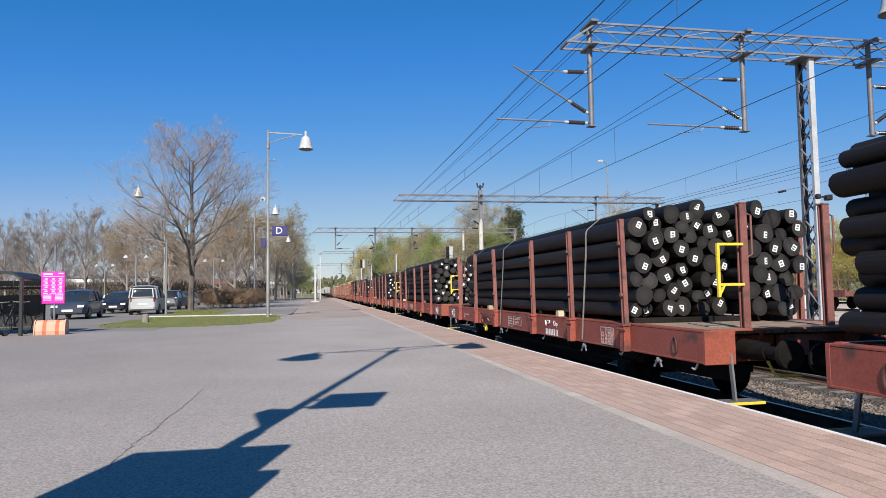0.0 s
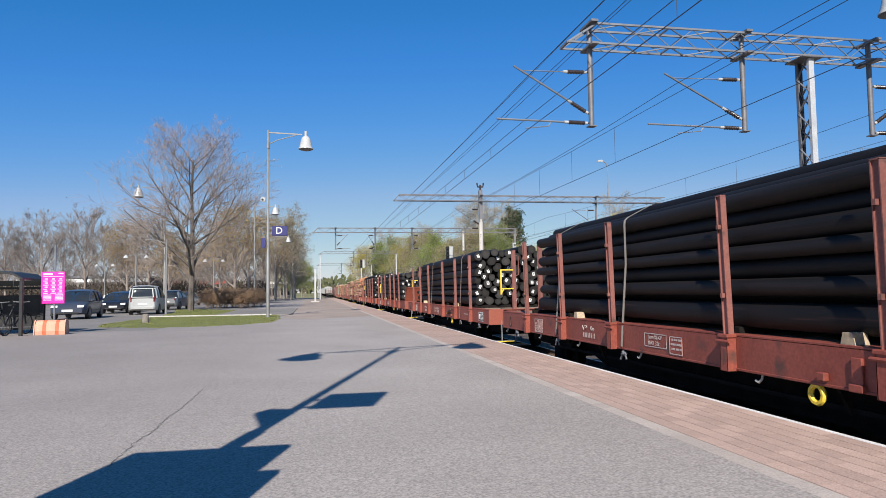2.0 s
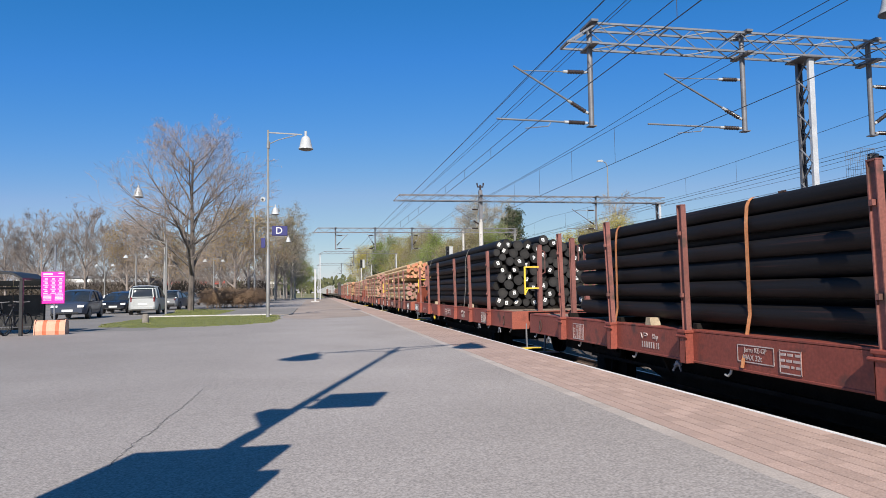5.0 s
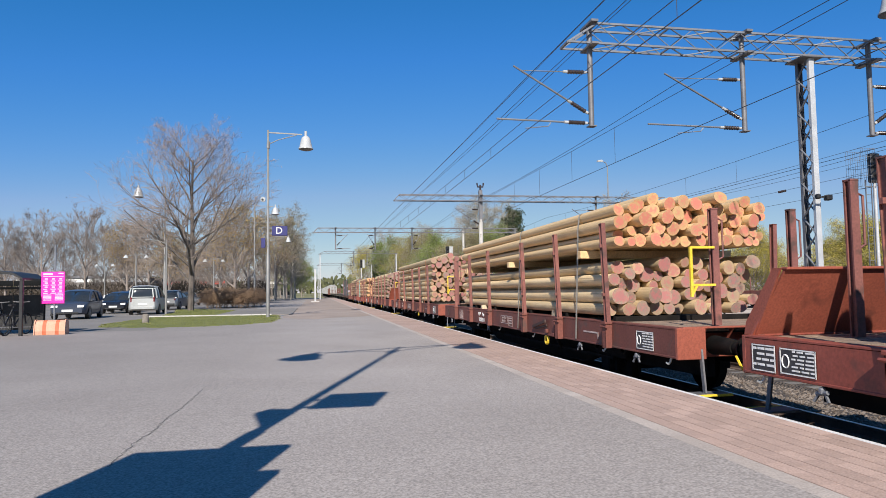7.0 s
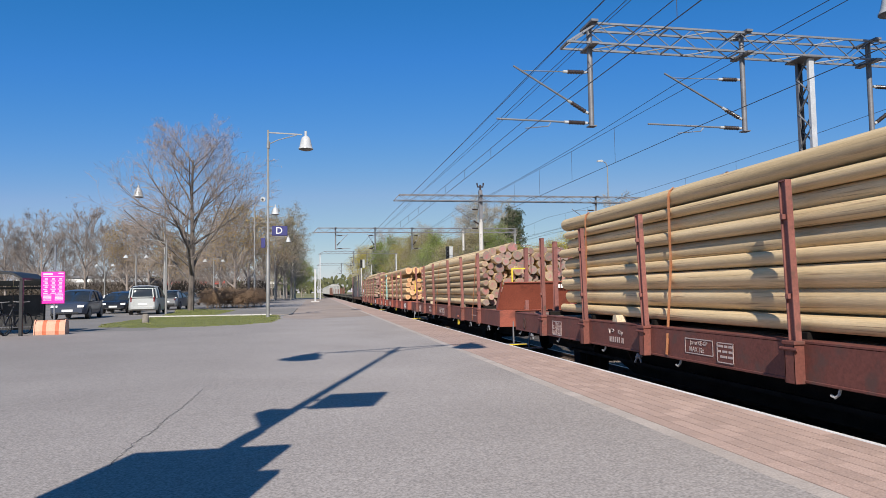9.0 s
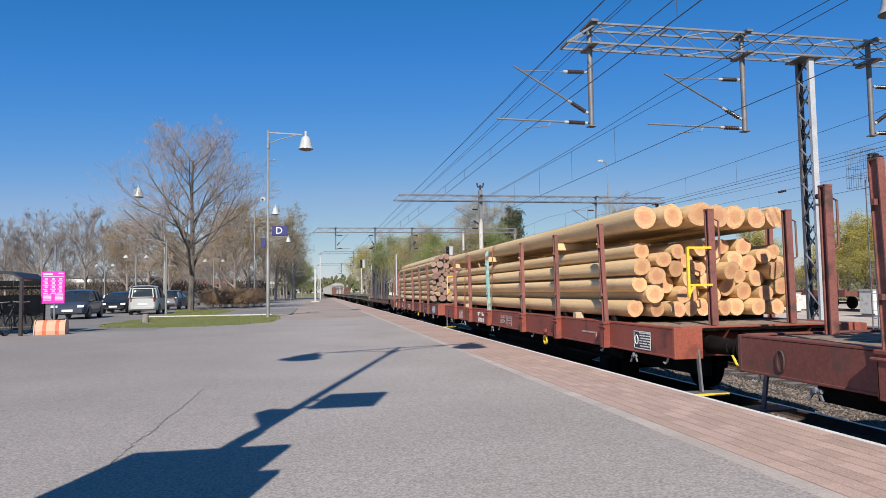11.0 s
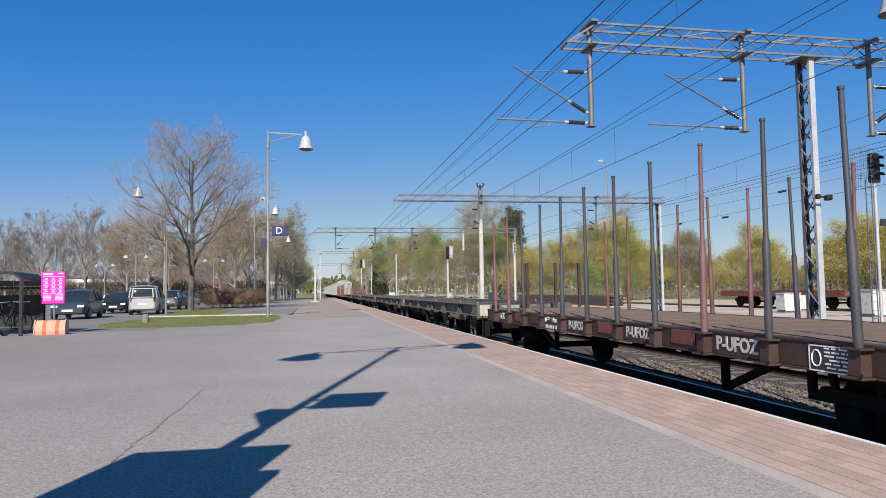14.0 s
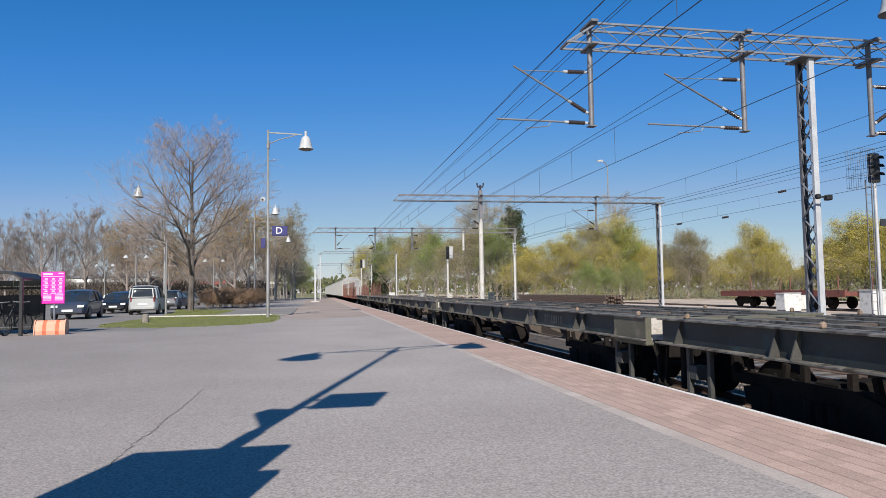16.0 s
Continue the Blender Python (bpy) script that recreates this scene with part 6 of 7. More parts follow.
g.tube([(-2.55, 35.5, 6.07), (-2.55, 35.7, 6.07)], 0.125, 20)
part("case", g, ENAMEL, clock, "", True)
g = Mesh()
g.tube([(-2.57, 35.48, 6.05), (-2.57, 35.5, 6.05)], 0.06, 16)
part("dial_mark", g, BLACK, clock)
g = Mesh()
g.bar((-2.42, 35.6, 6.25), (-2.28, 35.6, 6.25), 0.04)
part("bracket", g, GALV, clock)

for x, y in ((-5.5, 66.0), (-5.6, 102.0), (-6.0, 140.0)):
    street_lamp(x, y, (1,))
street_lamp(-11.3, 55.0, (-1,), turn=8)
street_lamp(18.05, 15.8, (-1,), height=9.82)
yl = thing("yard_lamp", pose(22.55, 48.6, 1.40), "slim lamp post with a flat lantern on a gantry", "lamp")
g = Mesh()
g.tube([(0, 0, 6.85), (0, 0, 9.3), (-0.12, 0, 9.6), (-0.45, 0, 9.72)], [0.055, 0.04, 0.035, 0.03], 8)
part("pole", g, POLE_GREY, yl, "", True)
g = Mesh()
g.prism([(-0.85, 9.66), (-0.8, 9.78), (-0.5, 9.82), (-0.38, 9.74), (-0.4, 9.66)], -0.12, 0.12)
part("lantern", g, ENAMEL, yl, "pale flat lantern")

# the lamp post and notice stand just outside the view, which throw their shadows on the platform
near_lamp = street_lamp(-1.69, 2.1, (-1, 1), turn=21)
sign_ob = thing("track_letter_sign", pose(0, 0, 0), "indigo letter sign on the near lamp post", "sign", "platform letter signs")
SX, SY = -1.69, 2.1
g = Mesh()
g.box(SX + 0.13, SX + 0.84, SY - 0.04, SY + 0.04, 4.04, 4.76, c=0.01)
part("board", g, INDIGO, sign_ob)
g = Mesh()
g.box(SX + 0.03, SX + 0.13, SY - 0.03, SY + 0.03, 4.45, 4.49)
g.box(SX + 0.03, SX + 0.13, SY - 0.03, SY + 0.03, 4.10, 4.14)
part("bracket", g, GALV, sign_ob)
# unseen piece of guessed form, added to cast the odd shadow beside the pole's
g = Mesh()
g.prism([(SX, 3.30), (SX - 0.36, 3.92), (SX - 0.27, 4.08), (SX, 4.02)], SY - 0.06, SY + 0.06)
solid("side_sign", g, INDIGO, "tapered unseen piece on the near lamp post, shaped for its shadow", "sign")
stand = thing("timetable_stand", pose(0, 0, 0), "wide framed timetable stand beside the near lamp post", "notice stand")
for z0, z1, a, b in ((2.22, 2.80, -2.43, -1.21), (1.62, 2.20, -2.43, -1.04), (0.55, 1.60, -2.43, -1.12)):
    g = Mesh()
    g.box(a, b, 1.98, 2.08, z0, z1, c=0.012)
    part("panel", g, INDIGO, stand)
for x in (-2.36, -1.30):
    g = Mesh()
    g.box(x - 0.04, x + 0.04, 2.085, 2.15, 0, 2.75, c=0.01)
    part("leg", g, GALV, stand)


# ---- the car park's edge ----
g = Mesh()
outline = [(-5.35, 26.7), (-2.7, 27.6), (-1.8, 29.3), (-1.55, 33.0), (-1.9, 38.0), (-2.9, 44.0), (-5.0, 50.5), (-9.0, 57.5), (-10.8, 57.0), (-9.4, 49.0), (-8.6, 40.0), (-8.9, 31.0), (-8.2, 28.2)]
rnd = random.Random(8)
ragged = []
for (xa, ya), (xb, yb) in zip(outline, outline[1:] + outline[:1]):
    for k in range(8):
        ragged.append((xa + (xb - xa) * k / 8 + rnd.gauss(0, 0.05), ya + (yb - ya) * k / 8 + rnd.gauss(0, 0.16)))
outline = ragged
n = len(outline)
for (x, y) in outline:
    g.v.append((x, y, -0.02))
for (x, y) in outline:
    cx, cy = -5.6, 40.0
    g.v.append((x + (cx - x) * 0.06, y + (cy - y) * 0.03, 0.015))
g.f += [(i, (i + 1) % n, n + (i + 1) % n, n + i) for i in range(n)] + [tuple(range(n, 2 * n))]
g.m += [0] * (n + 1)
solid("lawn", g, GRASS, "patchy spring lawn at the platform's edge", "lawn", kind="structure")
rnd = random.Random(5)


def inside(x, y):
    k = False
    for i in range(n):
        (xa, ya), (xb, yb) = outline[i], outline[i - 1]
        if (ya > y) != (yb > y) and x < (xb - xa) * (y - ya) / (yb - ya) + xa:
            k = not k
    return k


g = Mesh()
count = 0
while count < 26000:
    x, y = rnd.uniform(-11, -1.2), rnd.uniform(26.5, 58)
    if not inside(x, y):
        continue
    count += 1
    h, a = rnd.uniform(0.0, 0.045), rnd.uniform(0, 6.28)
    w = 0.025
    dx, dy = w * math.cos(a), w * math.sin(a)
    lx, ly = rnd.uniform(-0.05, 0.05), rnd.uniform(-0.05, 0.05)
    g.face([(x - dx, y - dy, 0.0), (x + dx, y + dy, 0.0), (x + lx, y + ly, 0.014 + h * 0.7)])
solid("grass", g.data("grass", BLADE, fix=False), None, "short tufty grass on the lawn", "grass", kind="stuff")
g = Mesh()
for i in range(12):
    a, b = -8.9 + i * 0.55, 39.4 - i * 0.05
    g.box(a, a + 0.54, b, b + 0.12, 0.0, 0.075, c=0.015)
solid("kerb", g, CONCRETE, "pale concrete kerb across the lawn", "kerb", kind="structure")
g = Mesh()
g.box(-5.5, -1.2, 39.2, 53.0, -0.02, 0.035)
solid("footpath", g, LOT, "asphalt footpath between lawn and platform", "path", kind="structure")

stump = thing("wooden_bollard", pose(-7.35, 32.0, 0), "short weathered wooden bollard on the lawn", "bollard")
g = Mesh()
g.tube([(0, 0, -0.05), (0, 0, 0.36), (0, 0, 0.40)], [0.15, 0.14, 0.11], 12)
part("shaft", g, surf("weathered_stump", (0.16, 0.14, 0.12), (0.26, 0.23, 0.20), 4, 0.9, bump=0.5), stump, "", True)

sg = thing("price_sign", pose(-8.48, 24.5, 0), "bright magenta price board on a thin post", "sign")
g = Mesh()
g.tube([(0, 0, 0), (0, 0, 2.95)], 0.035, 8)
part("post", g, GALV, sg, "", True)
g = Mesh()
g.box(-0.40, 0.32, -0.06, -0.035, 1.0, 2.06, c=0.008)
b = part("board", g, MAGENTA, sg, "magenta board")
w = Mesh()
rnd = random.Random(3)
w.box(-0.34, -0.05, -0.064, -0.06, 1.95, 2.01)
w.box(0.12, 0.28, -0.064, -0.06, 1.99, 2.02)
w.box(-0.34, 0.28, -0.064, -0.06, 1.895, 1.91)
for r in range(4):
    for c in range(3):
        x0, z0 = -0.33 + c * 0.22, 1.77 - r * 0.135
        w.box(x0 + 0.04, x0 + 0.13, -0.064, -0.06, z0 + 0.03, z0 + 0.07)
        w.box(x0, x0 + rnd.uniform(0.12, 0.18), -0.064, -0.06, z0 - 0.03, z0 - 0.005)
for c in range(2):
    x0 = -0.33 + c * 0.36
    for r in range(5):
        w.box(x0, x0 + 0.25, -0.064, -0.06, 1.11 + r * 0.042, 1.132 + r * 0.042)
part("print", w, surf("pale_pink_print", (0.85, 0.5, 0.66), (0.9, 0.6, 0.72), 3, 0.5, bump=0), b, "pale unreadable print")

bar_ob = thing("concrete_barrier", pose(-8.42, 24.1, 0, 0, 0, 4) @ Matrix.Diagonal((0.69, 1, 1, 1)), "pale orange rounded barrier with red stripes on the asphalt", "barrier")
peach = surf("peach_plastic", (0.54, 0.29, 0.19), (0.62, 0.35, 0.24), 2, 0.7)
stripe = surf("red_stripe", (0.50, 0.11, 0.05), (0.56, 0.15, 0.07), 3, 0.7)
for a, b, mt in ((-0.62, -0.30, peach), (-0.30, -0.14, stripe), (-0.14, 0.24, peach), (0.24, 0.40, stripe), (0.40, 0.62, peach)):
    g = Mesh()
    r = 0.21
    pts = [(-0.22, 0.0), (-0.24, 0.12)] + [(-r * math.cos(t * math.pi / 8), 0.26 + r * math.sin(t * math.pi / 8)) for t in range(9)] + [(0.24, 0.12), (0.22, 0.0)]
    g.prism_x(pts, a, b)
    part("section" if mt is peach else "stripe", g, mt, bar_ob)
for x in (-0.66, 0.62):
    g = Mesh()
    g.prism_x([(-0.25, 0.0), (-0.26, 0.12), (-0.2, 0.40), (-0.1, 0.49), (0.1, 0.49), (0.2, 0.40), (0.26, 0.12), (0.25, 0.0)], x, x + 0.05)
    part("end_rim", g, peach, bar_ob)


# bicycle shelter
sh = thing("bicycle_shelter", pose(0, 0, 0), "black steel bicycle shelter with a flat curved roof", "shelter")
g = Mesh()
X0, X1, Y0, Y1 = -14.2, -9.08, 23.5, 25.4
g.prism([(X0, 2.02), (X1 - 0.8, 2.02), (X1 - 0.3, 1.94), (X1, 1.78), (X1, 1.84), (X1 - 0.28, 2.01), (X1 - 0.8, 2.09), (X0, 2.09)], Y0, Y1)
part("roof", g, BLACK, sh, "black metal roof")
for x, y in ((-9.14, 23.6), (-9.14, 25.3), (-11.4, 23.6), (-11.4, 25.3), (-14.0, 25.3)):
    g = Mesh()
    g.box(x - 0.05, x + 0.05, y - 0.05, y + 0.05, 0, 2.02 if x < -9.5 else 1.84, c=0.008)
    part("post", g, BLACK, sh)
for z0, z1 in ((0.72, 0.80), (1.50, 1.58), (0.12, 0.2)):
    g = Mesh()
    g.box(X0, X1, Y1 - 0.06, Y1, z0, z1)
    part("back_rail", g, BLACK, sh)
for k in range(5):
    g = Mesh()
    a = X0 + (X1 - X0) * k / 5
    g.box(a + 0.04, a + 1.04, Y1 - 0.04, Y1 - 0.02, 0.22, 1.3)
    part("glass_pane", g, BLACK, sh, "solid dark lower panel")
    g = Mesh()
    g.box(a + 0.04, a + 1.04, Y1 - 0.04, Y1 - 0.02, 1.62, 1.8)
    part("glass_pane", g, GLASS_DARK, sh, "dark tinted pane")


def bicycle(x, y, turn):
    ob = thing("bicycle", pose(x, y, 0, 0, 0, turn), "dark city bicycle parked in the shelter", "bicycle", "bicycles in the shelter")
    for c in (-0.52, 0.52):
        g = Mesh()
        g.tube([(c + 0.34 * math.cos(a * math.pi / 10), 0, 0.35 + 0.34 * math.sin(a * math.pi / 10)) for a in range(21)], 0.02, 6)
        wh = part("wheel", g, BLACK, ob)
        g = Mesh()
        for a in range(8):
            g.bar((c, 0, 0.35), (c + 0.34 * math.cos(a * 0.785), 0, 0.35 + 0.34 * math.sin(a * 0.785)), 0.006)
        tagged(part("spoke_set", g, GALV_DARK, wh), kind="stuff")
    g = Mesh()
    for a, b in (((-0.52, 0.35), (-0.05, 0.32)), ((-0.52, 0.35), (-0.18, 0.82)), ((-0.05, 0.32), (-0.2, 0.95)), ((-0.05, 0.32), (0.36, 0.78)), ((-0.18, 0.80), (0.36, 0.82)), ((0.52, 0.35), (0.34, 1.05))):
        g.bar((a[0], 0, a[1]), (b[0], 0, b[1]), 0.035)
    part("frame", g, PLATE, ob)
    g = Mesh()
    g.tube([(0.28, -0.28, 1.08), (0.34, 0, 1.06), (0.28, 0.28, 1.08)], 0.015, 6)
    part("handlebar", g, GALV_DARK, ob)
    g = Mesh()
    g.box(-0.33, -0.08, -0.07, 0.07, 0.94, 1.0, c=0.02)
    part("saddle", g, BLACK, ob)


for i, x in enumerate((-9.6, -10.2, -10.9, -11.8)):
    bicycle(x, 24.4, 78 + 7 * i)


# ---- cars ----
def loft(g, stations, closed=True):
    """A skin through mirrored half sections (y, [(x, z), ...]), from the sill up to the middle."""
    m = 0
    for y, half in stations:
        ring = [(-x, y, z) for x, z in half] + [(x, y, z) for x, z in half[::-1]]
        m = len(ring)
        g.v += ring
    n = len(stations)
    for i in range(n - 1):
        g.f += [(i * m + j, i * m + j + 1, (i + 1) * m + j + 1, (i + 1) * m + j) for j in range(m - 1)]
    if closed:
        g.f += [tuple(range(m)), tuple((n - 1) * m + j for j in range(m))[::-1]]
        g.f += [(i * m, (i + 1) * m, (i + 1) * m + m - 1, i * m + m - 1) for i in range(n - 1)]
    g.m = [0] * len(g.f)
    return g


def along(table, y):
    for (a, p), (b, q) in zip(table[:-1], table[1:]):
        if y <= b:
            u = (y - a) / (b - a)
            u = max(0.0, min(1.0, u))
            return p + (q - p) * u
    return table[-1][1]


def car(x, y, turn, paint, label, kind="hatch"):
    """A parked car, nose along its own -y."""
    ob = thing("car", pose(x, y, 0, 0, 0, turn), label, "car", "parked cars")
    if kind == "van":
        L, W, roof, belt = 4.35, 0.90, 1.80, 1.08
        top = [(-2.18, 0.72), (-2.1, 0.86), (-1.7, 0.98), (-1.05, 1.07), (0, belt), (2.1, belt), (2.18, 0.98)]
        cab = [(-1.15, 1.06), (-0.75, 1.42), (-0.3, 1.70), (0.15, 1.78), (0.9, roof), (1.7, roof), (1.98, 1.74), (2.08, 1.62), (2.15, 1.06)]
    elif kind == "suv":
        L, W, roof, belt = 4.26, 0.91, 1.56, 0.98
        top = [(-2.13, 0.62), (-2.08, 0.74), (-1.8, 0.86), (-1.1, 0.95), (0, belt), (1.9, belt + 0.02), (2.13, 0.85)]
        cab = [(-1.3, 0.95), (-0.8, 1.27), (-0.35, 1.46), (0.1, 1.54), (0.7, roof), (1.4, 1.51), (1.75, 1.38), (2.05, 0.99)]
    else:
        L, W, roof, belt = 4.2, 0.88, 1.46, 0.93
        top = [(-2.1, 0.60), (-2.05, 0.70), (-1.75, 0.82), (-1.1, 0.90), (0, belt), (1.8, belt), (2.1, 0.80)]
        cab = [(-1.2, 0.90), (-0.7, 1.20), (-0.25, 1.38), (0.2, 1.45), (0.7, roof), (1.3, 1.41), (1.7, 1.26), (1.98, 0.93)]
    h = L / 2

    def half(yy):
        u = abs(yy) / h
        return W * (1 - 0.13 * u ** 6 - (0.10 if u > 0.985 else 0.0))

    stations = []
    for i in range(23):
        yy = -h + L * i / 22
        w, t = half(yy), along(top, yy)
        u = abs(yy) / h
        low = 0.24 + 0.10 * u ** 8
        stations.append((yy, [(w * 0.93, low), (w * 0.985, 0.36), (w, 0.52), (w * 0.995, min(0.70, t - 0.08)), (w * 0.96, t - 0.04), (w * 0.88, t), (w * 0.5, t + 0.025), (0, t + 0.03)]))
    body = part("body", loft(Mesh(), stations), paint, ob, "", True)
    for s in (-1, 1):
        for yy in (-h + 0.82, h - 0.80):
            g = Mesh()
            g.prism_x([(yy + 0.37 * math.cos(a * math.pi / 10), 0.31 + 0.37 * math.sin(a * math.pi / 10)) for a in range(11)] + [(yy - 0.37, 0.2), (yy + 0.37, 0.2)], s * (W - 0.12), s * (W + 0.004))
            part("wheel_arch", g, BLACK, body, "black wheel arch")

    def section(yy, grow=0.0):
        z = along(cab, yy)
        wb = half(yy) * 0.95 + grow
        wt = W * 0.74 + grow
        k = max(0.0, (z - belt) / (roof - belt))
        wr = wb + (wt - wb) * k
        zb = min(belt - 0.03, z - 0.02)
        return (yy, [(wb, zb), (wb + (wr - wb) * 0.55, zb + (z - zb) * 0.6), (wr, zb + (z - zb) * 0.92 + grow), (wr * 0.9, z + grow), (wr * 0.45, z + 0.03 * k + grow), (0, z + 0.035 * k + grow)])

    a, b = cab[0][0], cab[-1][0]
    ys = sorted(set([a + (b - a) * i / 18 for i in range(19)] + [p[0] for p in cab]))
    part("glasshouse", loft(Mesh(), [section(v) for v in ys]), GLASS_DARK, ob, "dark windows", True)
    ra, rb = cab[2][0], cab[-3][0] if kind != "van" else cab[-2][0]
    roof_g = Mesh()
    rs = []
    for v in [ra + (rb - ra) * i / 10 for i in range(11)]:
        yy, half_s = section(v, 0.012)
        rs.append((yy, half_s[2:]))
    part("roof", loft(roof_g, rs, False), paint, ob, "", True)

    def line(u, s):
        yy, q = section(u, 0.006)
        return [(s * q[0][0], yy, q[0][1]), (s * q[1][0], yy, q[1][1]), (s * q[2][0], yy, q[2][1])]

    for s in (-1, 1):
        g = Mesh()
        g.tube([(s * section(v, 0.004)[1][2][0], v, section(v, 0.004)[1][2][1]) for v in ys if v < ra + 0.05], 0.035, 6)
        part("front_pillar", g, paint, ob, "", True)
        pillars = [(0.42, 0.035)] + ([(1.35, 0.06), (2.0, 0.07)] if kind == "van" else [(1.25, 0.06), (1.6, 0.08)])
        for u, r in pillars:
            g = Mesh()
            g.tube(line(u, s), r, 6)
            part("side_pillar", g, paint if r > 0.04 else BLACK, ob, "", True)
        for yy in (-h + 0.82, h - 0.80):
            g = Mesh()
            g.tube([(s * (W - 0.20), 0, 0), (s * (W - 0.02), 0, 0), (s * (W + 0.008), 0, 0)], [0.31, 0.31, 0.28], 20)
            w = part("wheel", g, BLACK, ob, "", True, m=pose(0, yy, 0.31))
            g = Mesh()
            g.tube([(s * (W + 0.006), 0, 0), (s * (W + 0.014), 0, 0)], [0.21, 0.17], 14)
            part("rim", g, GALV_DARK, w)
        g = Mesh()
        zf = along(top, -h + 0.12) - 0.13
        g.prism_x([(-h - 0.004, zf), (-h + 0.04, zf + 0.10), (-h + 0.32, zf + 0.15), (-h + 0.10, zf)], s * W * 0.52, s * W * 0.86)
        part("headlight", g, GALV_PALE, ob, "clear headlight")
        g = Mesh()
        zz = 0.80 if kind != "van" else 0.85
        g.box(s * (W * 0.76 - 0.07), s * (W * 0.76 + 0.03), h - 0.12, h + 0.008, zz - 0.05, zz + (0.10 if kind != "van" else 0.28), c=0.02)
        part("tail_light", g, plain("red_lens", (0.16, 0.012, 0.012), 0.25), ob, "red tail light")
        g = Mesh()
        g.box(s * W * 0.98, s * (W + 0.15), -0.95, -0.84, belt - 0.02, belt + 0.11, c=0.03)
        part("mirror", g, paint, ob)
    for yy, z in ((-h - 0.012, 0.42), (h + 0.012, 0.60)):
        g = Mesh()
        g.box(-0.26, 0.26, yy - 0.008, yy + 0.008, z, z + 0.11)
        part("number_plate", g, WHITE, ob, "blank white plate")
    g = Mesh()
    g.box(-W * 0.6, W * 0.6, -h - 0.008, -h + 0.1, 0.30, 0.40, c=0.02)
    part("grille", g, BLACK, ob)
    g = Mesh()
    g.box(-W * 0.74, W * 0.74, h - 0.1, h + 0.03, 0.34, 0.52, c=0.03)
    part("rear_bumper", g, BLACK if kind != "van" else paint, ob)
    if kind == "van":
        g = Mesh()
        for p, q in (((-0.62, 1.10), (0.62, 1.10)), ((-0.56, 1.64), (0.56, 1.64)), ((-0.63, 1.08), (-0.56, 1.66)), ((0.63, 1.08), (0.56, 1.66))):
            ya, yb = 2.14 - (p[1] - 1.08) * 0.13 + 0.012, 2.14 - (q[1] - 1.08) * 0.13 + 0.012
            g.bar((p[0], ya, p[1]), (q[0], yb, q[1]), 0.10 if p[1] != q[1] else 0.07, 0.05)
        part("tailgate_frame", g, paint, ob, "grey frame round the rear window")
    return ob


P_BLUE = surf("slate_blue_car_paint", (0.05, 0.062, 0.092), (0.065, 0.077, 0.108), 1, 0.28, 0.3, bump=0)
P_BLACK = surf("black_car_paint", (0.012, 0.014, 0.02), (0.02, 0.022, 0.03), 1, 0.2, bump=0)
P_SILVER = surf("silver_car_paint", (0.30, 0.31, 0.32), (0.36, 0.37, 0.38), 1, 0.3, 0.5, bump=0)
P_GREY = surf("grey_car_paint", (0.46, 0.47, 0.455), (0.52, 0.53, 0.51), 1, 0.35, 0.3, bump=0)
P_WHITE = surf("white_car_paint", (0.62, 0.62, 0.61), (0.7, 0.7, 0.69), 1, 0.3, bump=0)
car(-12.85, 40.6, 4, P_BLUE, "slate-blue hatchback parked with its nose to the platform", "suv")
car(-13.5, 51.3, 3, P_BLACK, "glossy black hatchback in the car park")
car(-14.7, 57.5, -4, P_BLACK, "black saloon in the car park", "suv")
car(-15.0, 63.5, 2, P_WHITE, "white hatchback in the car park")
car(-10.66, 47.1, 184, P_GREY, "grey van parked with its tail to the platform", "van")
car(-11.6, 60.0, 176, P_SILVER, "silver estate car parked beyond the van", "suv")
car(-13.5, 78.0, 175, P_SILVER, "silver car parked further back")
car(-9.4, 84.0, 60, P_WHITE, "white car at the car park's far side")
car(-22.0, 84.0, 70, P_WHITE, "white car at the car park's far side")
car(-27.0, 86.0, 75, P_BLACK, "dark car at the car park's far side", "suv")
post_ob = thing("slim_post", pose(-9.3, 45.8, 0), "slim grey post with a short bracket arm", "post")
g = Mesh()
g.tube([(0, 0, 0), (0, 0, 4.6)], [0.075, 0.05], 10)
part("pole", g, POLE_GREY, post_ob, "", True)
g = Mesh()
g.tube([(0, 0, 4.5), (-0.5, 0, 4.72), (-1.3, 0, 4.78)], 0.025, 6)
part("bracket", g, POLE_GREY, post_ob, "", True)
for (x, y) in ((0.2, 87.0),):
    pp = thing("platform_post", pose(x, y, 0), "pale square post at the platform's far end", "post", "pale platform posts")
    g = Mesh()
    g.box(-0.11, 0.11, -0.11, 0.11, 0.1, 4.2, c=0.02)
    part("shaft", g, GALV_PALE, pp)
    g = Mesh()
    g.box(-0.5, 0.5, -0.4, 0.4, 0, 0.12, c=0.02)
    part("foot", g, CONCRETE, pp)
for (x, y) in ((-11.0, 79.0), (-17.0, 70.0), (-25.5, 90.0)):
    g = Mesh()
    g.tube([(0, 0, 0), (0, 0, 5.2)], [0.09, 0.06], 10)
    ob = thing("park_lamp", pose(x, y, 0), "slim grey car park lamp post", "lamp", "car park lamps")
    part("pole", g, POLE_GREY, ob, "", True)
    g = Mesh()
    g.bar((-0.95, 0, 5.1), (0.95, 0, 5.18), 0.05)
    part("crossarm", g, POLE_GREY, ob)
    for s in (-1, 1):
        g = Mesh()
        g.lathe([(0.0, 0.3), (0.06, 0.28), (0.2, 0.1), (0.26, 0.0)], (s * 0.95, 0, 4.85), 14)
        part("bell", g, ENAMEL, ob, "white bell shade", True)


